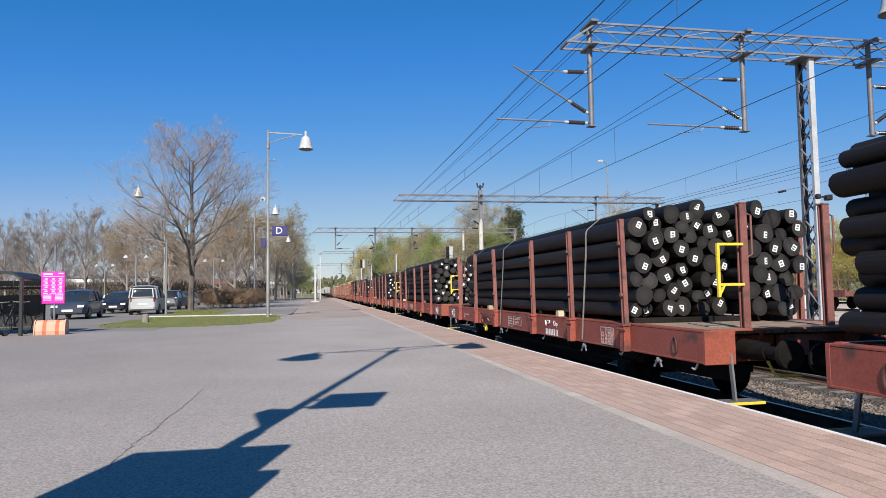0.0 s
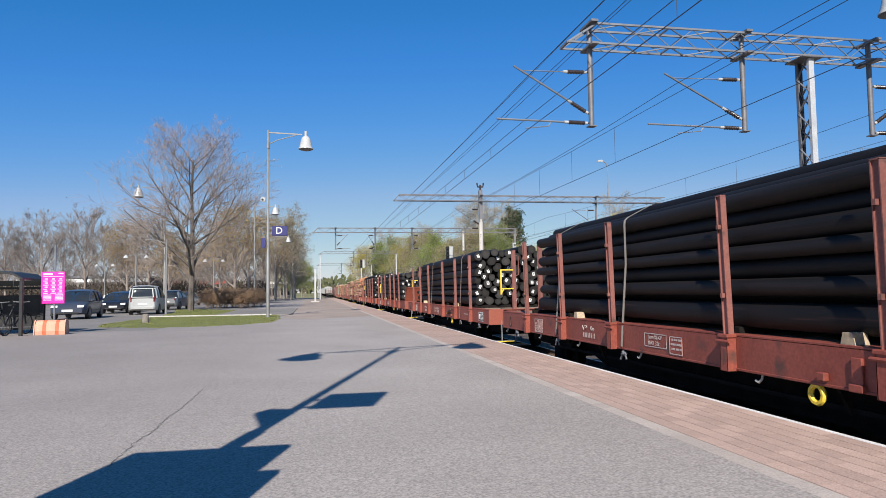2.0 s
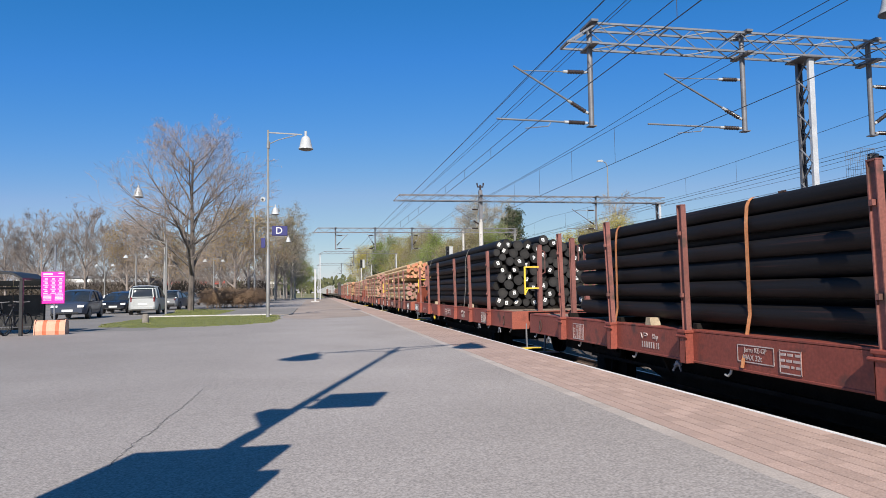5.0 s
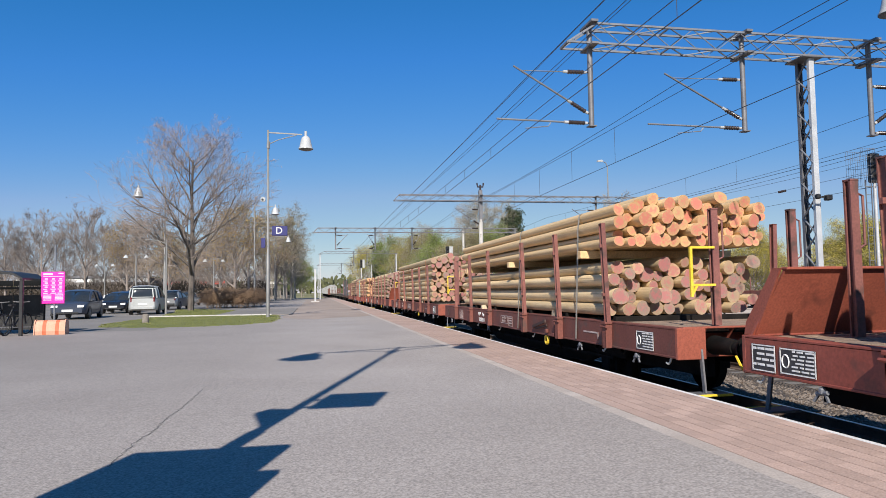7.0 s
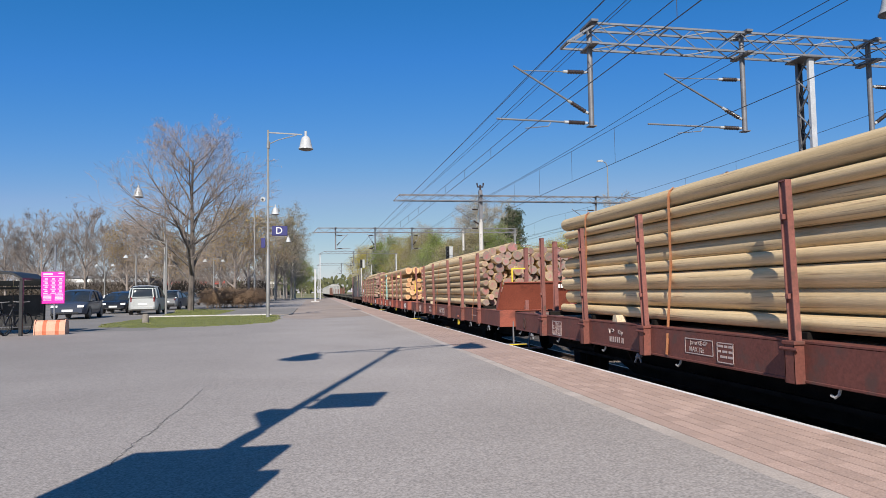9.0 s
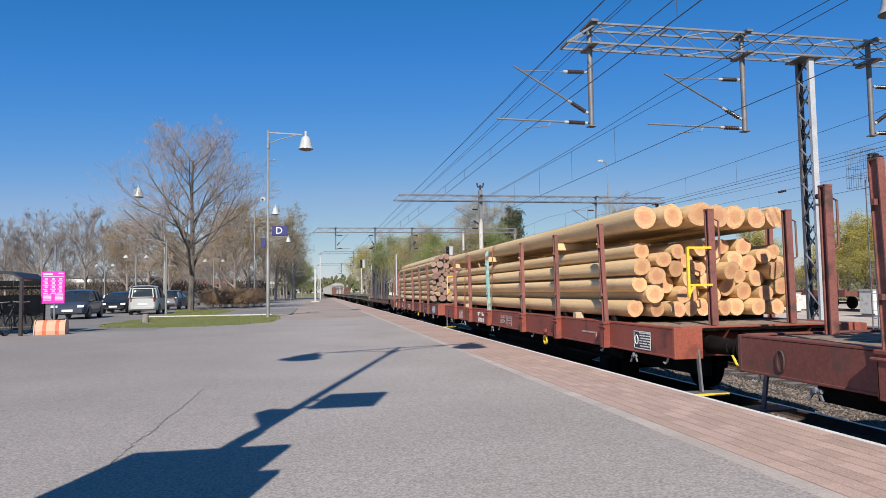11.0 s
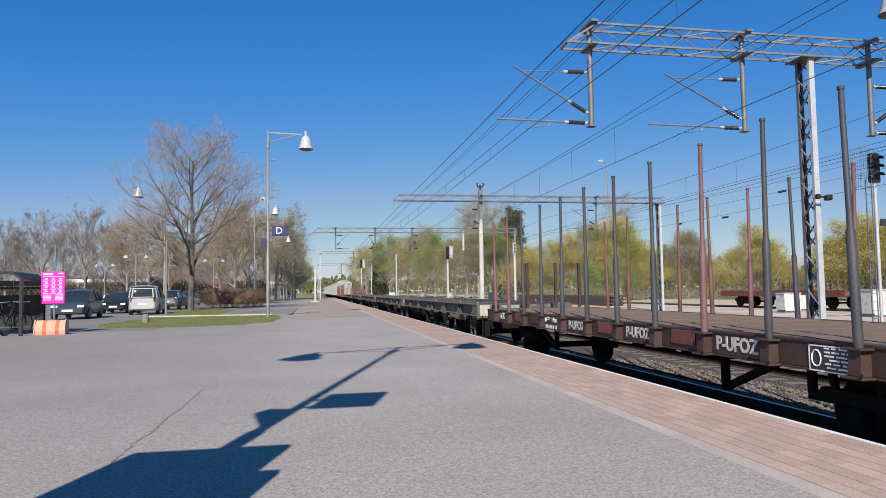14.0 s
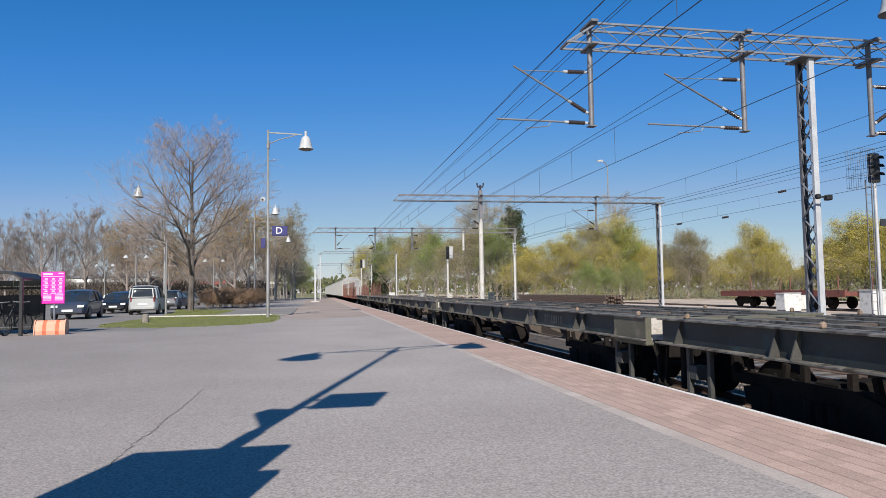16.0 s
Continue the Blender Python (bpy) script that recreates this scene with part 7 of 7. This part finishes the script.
# ---- low shops behind the car park ----
def shop(x0, x1, y, h, band, label):
    ob = thing("shop_building", pose(0, 0, 0), label, "building", "shops behind the car park")
    g = Mesh()
    g.box(x0, x1, y, y + 14, -0.2, h, c=0.02)
    part("wall", g, LOT, ob, "grey rendered wall")
    g = Mesh()
    g.box(x0 - 0.3, x1 + 0.3, y - 0.35, y + 14.3, h, h + 0.35, c=0.03)
    part("roof", g, GALV_DARK, ob, "flat grey roof")
    g = Mesh()
    g.box(x0, x1, y - 0.12, y - 0.004, h - 0.75, h - 0.05, c=0.01)
    part("fascia", g, band, ob, "coloured fascia band")
    n = int((x1 - x0) / 2.4)
    for i in range(n):
        a = x0 + (x1 - x0) * (i + 0.12) / n
        b = x0 + (x1 - x0) * (i + 0.88) / n
        w = Mesh()
        for xa, xb, za, zb in ((a, a + 0.08, 0.5, 2.6), (b - 0.08, b, 0.5, 2.6), (a, b, 0.42, 0.5), (a, b, 2.6, 2.68)):
            w.box(xa, xb, y - 0.06, y + 0.02, za, zb)
        wf = part("window", w, WHITE, ob, "white framed window")
        w = Mesh()
        w.box(a + 0.08, b - 0.08, y - 0.03, y - 0.006, 0.5, 2.6)
        part("pane", w, GLASS_DARK, wf)


FASCIA_RED = surf("red_fascia", (0.45, 0.05, 0.04), (0.5, 0.07, 0.05), 1, 0.5, bump=0)
shop(-52, -30, 132, 4.4, WHITE, "low pale shop with a white fascia")
shop(-28, -17, 138, 3.8, FASCIA_RED, "low pale shop with a red fascia")
shop(-15, -5.5, 175, 4.2, WHITE, "low pale building behind the hedge")

# cracks in the asphalt
JOINT_DARK = surf("crack_dirt", (0.12, 0.112, 0.104), (0.17, 0.16, 0.15), 3, 0.95)
def crack(pts, seed, w=0.006):
    rnd = random.Random(seed)
    g = Mesh()
    path = []
    for (xa, ya), (xb, yb) in zip(pts[:-1], pts[1:]):
        for k in range(14):
            u = k / 14
            path.append((xa + (xb - xa) * u + rnd.uniform(-0.018, 0.018), ya + (yb - ya) * u, rnd.uniform(0.4, 1.0) * w))
    for (xa, ya, wa), (xb, yb, wb) in zip(path[:-1], path[1:]):
        dx, dy = xb - xa, yb - ya
        q = math.hypot(dx, dy)
        ox, oy = -dy / q, dx / q
        g.face([(xa - ox * wa, ya - oy * wa, 0.004), (xa + ox * wa, ya + oy * wa, 0.004), (xb + ox * wb, yb + oy * wb, 0.004), (xb - ox * wb, yb - oy * wb, 0.004)])
    solid("asphalt_crack", g, JOINT_DARK, "thin dark crack in the platform asphalt", "crack", kind="structure")


crack(((-1.44, 9.4), (-1.42, 8.2), (-1.46, 7.4), (-1.45, 6.7), (-1.49, 6.15), (-1.47, 5.3)), 1)

# ---- trees ----
def grow(g, tips, rnd, p, d, length, r, level, spec):
    """One branch of a tree, and those that leave it."""
    segs = 4 if level < 2 else 3 if level < 3 else 2
    pts, radii = [p.copy()], [r]
    for i in range(segs):
        d = (d + Vector((rnd.gauss(0, 1), rnd.gauss(0, 1), rnd.gauss(0, 1))) * spec["wobble"] * (0.3 if level == 0 else 1.0) + Vector((0, 0, spec["lift"]))).normalized()
        p = p + d * (length / segs)
        pts.append(p.copy())
        radii.append(max(r * (1 - 0.75 * (i + 1) / segs), spec["thin"]))
    g.tube(pts, radii, 8 if level == 0 else 5 if level == 1 else 3, 1 if level > 1 and spec["two"] else 0, False)
    if level >= spec["levels"]:
        tips.append((pts[-1], d))
        tips.append((pts[len(pts) // 2], d))
        return
    kids = spec["kids"][level]
    for k in range(kids):
        u = rnd.uniform(spec["bare"] if level == 0 else 0.25, 1.0) if level else spec["bare"] + (1 - spec["bare"]) * (k + rnd.random()) / kids
        i = min(int(u * segs), segs - 1)
        q = pts[i].lerp(pts[i + 1], u * segs - i)
        a = Vector((rnd.gauss(0, 1), rnd.gauss(0, 1), rnd.gauss(0, 0.35)))
        if level == 0:
            a = Vector((math.cos(2.4 * k), math.sin(2.4 * k), 0))
        a = (a - d * a.dot(d)).normalized()
        w = spec["angles"][level] * rnd.uniform(0.75, 1.25)
        nd = d * math.cos(w) + a * math.sin(w)
        shape = spec["spread"] * (1.15 - 0.75 * u) if level == 0 else rnd.uniform(0.38, 0.6)
        grow(g, tips, rnd, q, nd, length * shape, radii[i] * rnd.uniform(0.45, 0.65), level + 1, spec)


def tree_meshes(seed, height, bark, leaf=None, leaves=3, size=0.2, cloud=0.5, **spec):
    rnd = random.Random(seed)
    base = dict(levels=3, kids=(12, 6, 5), wobble=0.10, lift=0.05, thin=0.012, bare=0.25, angle=0.85, spread=0.42, r=height * 0.017, two=isinstance(bark, list))
    base.update(spec)
    base.setdefault("angles", (base["angle"],) * 5)
    g, tips = Mesh(), []
    grow(g, tips, rnd, Vector((0, 0, -0.1)), Vector((0, 0, 1)), height, base["r"], 0, base)
    wood = g.data("trunk", bark, True, fix=False)
    if not leaf:
        return wood, None
    c = Mesh()
    for p, d in tips:
        for _ in range(leaves):
            q = p + Vector((rnd.gauss(0, 1), rnd.gauss(0, 1), rnd.gauss(0, 0.8))) * cloud
            a = Vector((rnd.gauss(0, 1), rnd.gauss(0, 1), rnd.gauss(0, 1))).normalized()
            b = a.cross(Vector((rnd.gauss(0, 1), rnd.gauss(0, 1), rnd.gauss(0, 1)))).normalized()
            s = size * rnd.uniform(0.6, 1.3)
            c.face([q - a * s, q + b * s * 0.55, q + a * s, q - b * s * 0.55])
    return wood, c.data("crown", leaf, fix=False)


def tree(name, meshes, m, label, group="", category="tree"):
    ob = thing(name, m, label, category, group)
    part("trunk", meshes[0], None, ob)
    if meshes[1]:
        part("crown", meshes[1], None, ob)
    return ob


def scaled(x, y, z, turn, k):
    return pose(x, y, z, 0, 0, turn) @ Matrix.Diagonal((k, k, k, 1))


big = tree_meshes(12, 14.4, [BARK, TWIG], BUD_PINK, 2, 0.045, 0.13, levels=4, kids=(22, 8, 6, 3), spread=0.59, bare=0.17, angles=(0.80, 0.6, 0.65, 0.7), wobble=0.085, lift=0.035, thin=0.010, r=0.30)
tree("bare_tree", big, scaled(-9.15, 53.8, 0, 140, 0.80), "large budding bare tree with a grey trunk on the lawn")

BARE = [tree_meshes(20 + i, 11.5, TWIG, BUD, 1, 0.04, 0.2, levels=4, kids=(16, 7, 5, 3), spread=0.55, bare=0.2, angles=(0.65, 0.5, 0.5, 0.5), wobble=0.07, lift=0.05, thin=0.016) for i in range(3)]
BUDDED = [tree_meshes(30 + i, 12.0, TWIG, (BUD_GOLD, LEAF_OLIVE, BUD)[i], 3, 0.085, 0.4, levels=3, kids=(18, 9, 6), spread=0.42, bare=0.18, angle=0.8, lift=0.04, thin=0.02) for i in range(3)]
BUSHY = [tree_meshes(40 + i, 10.0, TWIG, (LEAF_YELLOW, LEAF_GREEN, LEAF_YELLOW, LEAF_OLIVE)[i], 17, 0.075, 0.48, levels=3, kids=(17, 8, 5), spread=0.55, bare=0.06, angle=0.8, lift=0.04, thin=0.02) for i in range(4)]
BIRCH = [tree_meshes(50 + i, 18.0, BARK_PALE, (BUD, LEAF_OLIVE)[i], 3, 0.07, 0.5, levels=3, kids=(22, 8, 6), spread=0.34, bare=0.2, angle=0.7, lift=0.03, thin=0.02) for i in range(2)]
SPRUCE = [tree_meshes(60, 15.0, BARK, NEEDLE, 9, 0.17, 0.28, levels=2, kids=(70, 10), spread=0.2, bare=0.06, angle=1.5, lift=-0.03, thin=0.02)]
SHRUB = [tree_meshes(70, 1.9, HEDGE, HEDGE, 3, 0.05, 0.16, levels=3, kids=(12, 6, 5), spread=0.8, bare=0.02, angle=0.9, lift=0.05, thin=0.006, r=0.03)]
first = {}


def plant(kind, key, x, y, z, turn, k, name, label, group, category="tree"):
    if key in first:
        return copy_thing(first[key], pose(x, y, z, 0, 0, turn) @ Matrix.Diagonal((k, k, k, 1)) @ Matrix.Diagonal((1 / first[key].scale[0],) * 3 + (1,)))
    first[key] = tree(name, kind, scaled(x, y, z, turn, k), label, group, category)
    return first[key]


rnd = random.Random(77)
LEAFLESS = ((-40.7, 100, 1.0, 0), (-36.9, 102, 1.08, 1), (-32.1, 104, 1.18, 2), (-50.2, 130, 1.02, 1), (-47.2, 140, 1.14, 0), (-35.4, 125, 1.15, 2), (-28.2, 108, 1.0, 0), (-60, 105, 1.1, 2), (-22, 124, 1.0, 2), (-14, 128, 0.9, 0))
for (x, y, k, i) in LEAFLESS:
    plant(BARE[i], "bare%d" % i, x, y, 0, rnd.uniform(0, 360), k * 0.84, "bare_tree", "leafless upright tree beyond the car park", "leafless trees beyond the car park")
for j in range(26):
    i = j % 3
    plant(BARE[i], "bare%d" % i, -92 + j * 3.4 + rnd.uniform(-2, 2), 165 + rnd.uniform(-15, 25), 0, rnd.uniform(0, 360), rnd.uniform(0.6, 0.85), "bare_tree", "leafless upright tree beyond the car park", "leafless trees beyond the car park")
for j in range(30):
    plant(BARE[j % 3], "bare%d" % (j % 3), -52 + j * 1.5 + rnd.uniform(-0.6, 0.6), 108 + rnd.uniform(-4, 10), 0, rnd.uniform(0, 360), rnd.uniform(0.26, 0.42), "bare_tree", "low leafless thicket tree behind the car park", "leafless trees beyond the car park")
BUDDING = ((-25.4, 100, 1.0, 0), (-21.6, 96, 1.0, 2), (-18.3, 92, 0.84, 0), (-11.2, 86, 0.95, 2), (-8.9, 80, 1.02, 0), (-8.7, 95, 1.1, 1), (-7.9, 110, 1.2, 0), (-6.4, 120, 1.3, 1), (-5.4, 140, 1.36, 2), (-5.0, 160, 1.1, 1), (-15.6, 110, 0.84, 2), (-19.8, 120, 0.83, 0), (-26.8, 130, 0.98, 1))
for (x, y, k, i) in BUDDING:
    plant(BUDDED[i], "budded%d" % i, x, y, 0, rnd.uniform(0, 360), k * 0.86, "budding_tree", "budding tree with a brown haze of young leaves", "budding trees by the car park")
for (x, y, k) in ((-4.2, 150, 0.62), (-4.6, 165, 0.75), (-3.2, 185, 0.8), (-6.5, 158, 0.6), (-3.0, 215, 0.9)):
    plant(BUSHY[1], "bushy1", x, y, 0, rnd.uniform(0, 360), k, "leafing_tree", "young tree in fresh leaf beside the railway", "leafing trees of the yard")
YARD_FAR = ((21.5, 280, 1.7, 0), (26.7, 240, 1.7, 2), (27.0, 195, 1.5, 0), (27.4, 170, 1.38, 3), (27.6, 150, 1.22, 0), (28.0, 132, 1.0, 3), (28.3, 118, 1.05, 3), (32.1, 116, 1.09, 1), (34.3, 108, 0.74, 0), (35.4, 104, 0.74, 0), (38.0, 102, 0.8, 2), (39.8, 100, 0.9, 0), (43.2, 100, 1.0, 3), (45.5, 98, 1.05, 0), (48.0, 98, 0.95, 1), (38.2, 90, 0.48, 1), (41.2, 90, 0.42, 1), (46.1, 92, 0.47, 1), (49.8, 96, 0.75, 2))
YARD_NEAR = ((54.6, 100, 0.64, 3), (55.9, 98, 0.72, 3), (57.4, 96, 0.88, 3), (62.1, 100, 0.62, 2), (78.4, 120, 0.64, 3), (59.1, 86, 0.6, 0), (60.2, 84, 0.86, 0), (62.4, 84, 0.72, 2), (68.8, 90, 0.55, 3), (120, 150, 0.5, 3), (124.6, 150, 0.5, 3), (69.1, 80, 0.7, 2), (69.9, 78, 0.85, 0), (70.7, 76, 0.9, 0), (71.4, 74, 0.85, 2), (71.9, 72, 0.8, 0), (87.5, 100, 0.75, 3))
for n, (x, y, k, i) in enumerate(YARD_FAR + YARD_NEAR):
    if n % 3 == 1 and n < 10:
        i = 1
    plant(BUSHY[i], "bushy%d" % i, x, y, -0.9, rnd.uniform(0, 360), k, "leafing_tree", "bushy tree in yellow-green spring leaf by the yard", "leafing trees of the yard")
g = Mesh()
rnd2 = random.Random(23)
for (x, y, k, i) in YARD_FAR + YARD_NEAR:
    for _ in range(520):
        a, r = rnd2.uniform(0, 6.283), 4.2 * k * math.sqrt(rnd2.random())
        px, py = x + r * math.cos(a), y + r * math.sin(a)
        pz = -0.9 + (2.4 * k + 0.6) * rnd2.random() ** 1.3
        u = Vector((rnd2.gauss(0, 1), rnd2.gauss(0, 1), rnd2.gauss(0, 1))).normalized()
        v = u.cross(Vector((rnd2.gauss(0, 1), rnd2.gauss(0, 1), rnd2.gauss(0, 1)))).normalized()
        s = rnd2.uniform(0.06, 0.15)
        q = Vector((px, py, pz))
        g.face([q - u * s, q + v * s * 0.5, q + u * s, q - v * s * 0.5])
solid("brushwood", g.data("brushwood", LEAF_OLIVE, fix=False), None, "low olive brushwood under the yard's trees", "bushes", kind="stuff")
for (x, y, k, i) in ((-4.0, 122, 0.86, 1), (-5.2, 128, 0.74, 1), (-3.6, 135, 0.72, 1), (26.5, 250, 1.25, 0), (31.3, 190, 1.05, 1), (35.3, 196, 1.06, 0), (34.4, 150, 1.08, 0), (36.8, 148, 1.16, 1), (40.5, 152, 1.13, 0), (42.9, 150, 1.13, 1), (57.6, 120, 1.0, 0), (77.4, 130, 0.7, 1), (74.9, 105, 0.6, 1), (29.8, 240, 1.09, 1), (22.0, 310, 1.15, 0)):
    plant(BIRCH[i], "birch%d" % i, x, y, -0.9, rnd.uniform(0, 360), k, "birch_tree", "tall thin birch with a sparse olive crown", "birches along the railway")
for (x, y, k) in ((45.2, 150, 1.36), (46.0, 156, 1.3), (24.1, 250, 1.25), (157, 200, 0.66), (171, 210, 0.59), (147, 190, 0.57)):
    plant(SPRUCE[0], "spruce", x, y, -0.9, rnd.uniform(0, 360), k, "spruce_tree", "dark spruce among the yard's trees", "spruces of the yard")
for i in range(46):
    plant(SHRUB[0], "shrub", -9.2 + 0.102 * i + rnd.uniform(-0.15, 0.15), 62 + rnd.uniform(-2.5, 2.5), 0, rnd.uniform(0, 360), rnd.uniform(0.42, 0.72), "shrub", "rust-brown leafless shrub behind the lawn", "brown hedge shrubs", "shrub")

# thicket behind the car park
g = Mesh()
rnd = random.Random(19)
for _ in range(13000):
    x, y = rnd.uniform(-62, -7), rnd.uniform(100, 112)
    top = 2.5 + 1.1 * noise.noise(Vector((x * 0.25, y * 0.2, 0))) + 0.5 * noise.noise(Vector((x * 1.3, 4, 0)))
    z = top * rnd.random()
    w = rnd.uniform(0.02, 0.10)
    l = rnd.uniform(0.2, 0.6)
    a, b = rnd.gauss(0, 0.25), rnd.gauss(0, 0.25)
    g.face([(x - w, y, z), (x + w, y + 0.05, z), (x + w * 0.3 + a, y + b, z + l), (x - w * 0.3 + a, y + b, z + l)])
solid("thicket", g.data("thicket", THICKET, fix=False), None, "dense brown leafless thicket behind the car park", "thicket", kind="stuff")

# distant woods that close the view
g = Mesh()
rnd = random.Random(9)
for _ in range(26000):
    w = rnd.uniform(0, 2 * math.pi)
    r = rnd.uniform(430, 560)
    x, y = r * math.sin(w), r * math.cos(w)
    top = 9 + 5 * noise.noise(Vector((w * 14, 0, 0))) + 2.5 * noise.noise(Vector((w * 60, 3, 0)))
    z = rnd.uniform(-1, 1) * 0.5 + top * rnd.random() ** 0.6
    a = rnd.uniform(0, 6.28)
    s = rnd.uniform(0.9, 2.0)
    dx, dy = s * math.cos(a), s * math.sin(a)
    g.face([(x - dx, y - dy, z - s * 0.3), (x + dx * 0.2, y + dy * 0.2, z - s), (x + dx, y + dy, z + s * 0.2), (x - dx * 0.2, y - dy * 0.2, z + s)])
solid("far_woods", g.data("far_woods", surf("far_woods", (0.07, 0.085, 0.035), (0.14, 0.13, 0.06), 0.02, 0.9, bump=0, fine=0.3), fix=False), None, "distant mixed woods along the horizon", "woods", kind="stuff")


# ---- paving of the platform's edge ----
PAVE = Mesh()
PAVE.box(-0.0665, 0.0665, -0.1381, 0.1381, -0.06, 0.0)
paver_me = PAVE.data("brick", PAVER)
PAVE2 = Mesh()
PAVE2.box(-0.078, 0.078, -0.1381, 0.1381, -0.06, 0.0)
border_me = PAVE2.data("brick", PAVER_GREY)
paving = bpy.data.objects["platform_bed"]
rnd = random.Random(31)
rest, rest_grey = Mesh(), Mesh()
for row in range(9):
    x = 3.02 + 0.1505 * row if row else 3.011
    y = 3.2 + (0.138 if row % 2 else 0.0)
    while y < 60:
        z = rnd.uniform(-0.0012, 0.0)
        if y < 12.2:
            part("brick", border_me if row == 0 else paver_me, None, paving, m=pose(x, y, z, 0, 0, rnd.uniform(-0.4, 0.4)) @ Matrix.Diagonal((1.0 if row == 0 else 1.07, 1, 1, 1)))
        else:
            w = 0.078 if row == 0 else 0.0725
            (rest_grey if row == 0 else rest).box(x - w, x + w, y - 0.136, y + 0.136, z - 0.03, z)
        y += 0.277
tagged(part("paving_far", rest, PAVER, paving, "red paving bricks further along"), kind="stuff")
tagged(part("paving_far", rest_grey, PAVER_GREY, paving, "grey border bricks further along"), kind="stuff")
far = Mesh()
far.box(2.93, 3.09, 60, 150, -0.06, 0.0)
part("paving_far", far, PAVER_GREY, paving)
far = Mesh()
far.box(3.09, EDGE - 0.05, 60, 150, -0.06, 0.0)
part("paving_far", far, PAVER, paving)


near = Mesh()
near.box(2.93, 3.09, -40, 3.06, -0.06, 0.0)
part("paving_far", near, PAVER_GREY, paving)
near = Mesh()
near.box(3.09, EDGE - 0.05, -40, 3.06, -0.06, 0.0)
part("paving_far", near, PAVER, paving)


# ---- what moves ----
LEAD = {0.5: 0.17, 1.0: 0.25, 1.5: 0.13, 2.0: 0.18, 2.5: 0.17, 3.0: 0.20, 3.5: 0.03, 4.0: 0.13, 4.5: 0.08, 5.0: 0.04, 7.0: -0.28, 7.5: -0.13, 8.0: 0.14, 8.5: 0.02, 9.0: 0.15, 9.5: 0.08, 12.0: 0.11, 13.0: -0.10, 14.5: -0.10, 15.0: 0.12, 15.5: 0.12, 16.0: 0.20}


def motions():
    times = [k * 0.5 for k in range(33)]
    for ob, s in TRAIN:
        walk(ob, [(t, pose(TRACK_1, s - run(t) - LEAD.get(t, 0.0), RAIL_Z)) for t in times])
    for ws, r in WHEELSETS:
        walk(ws, [(k / 30, pose(0, 0, 0, math.degrees(run(k / 30)) / r)) for k in range(481)])


motions()
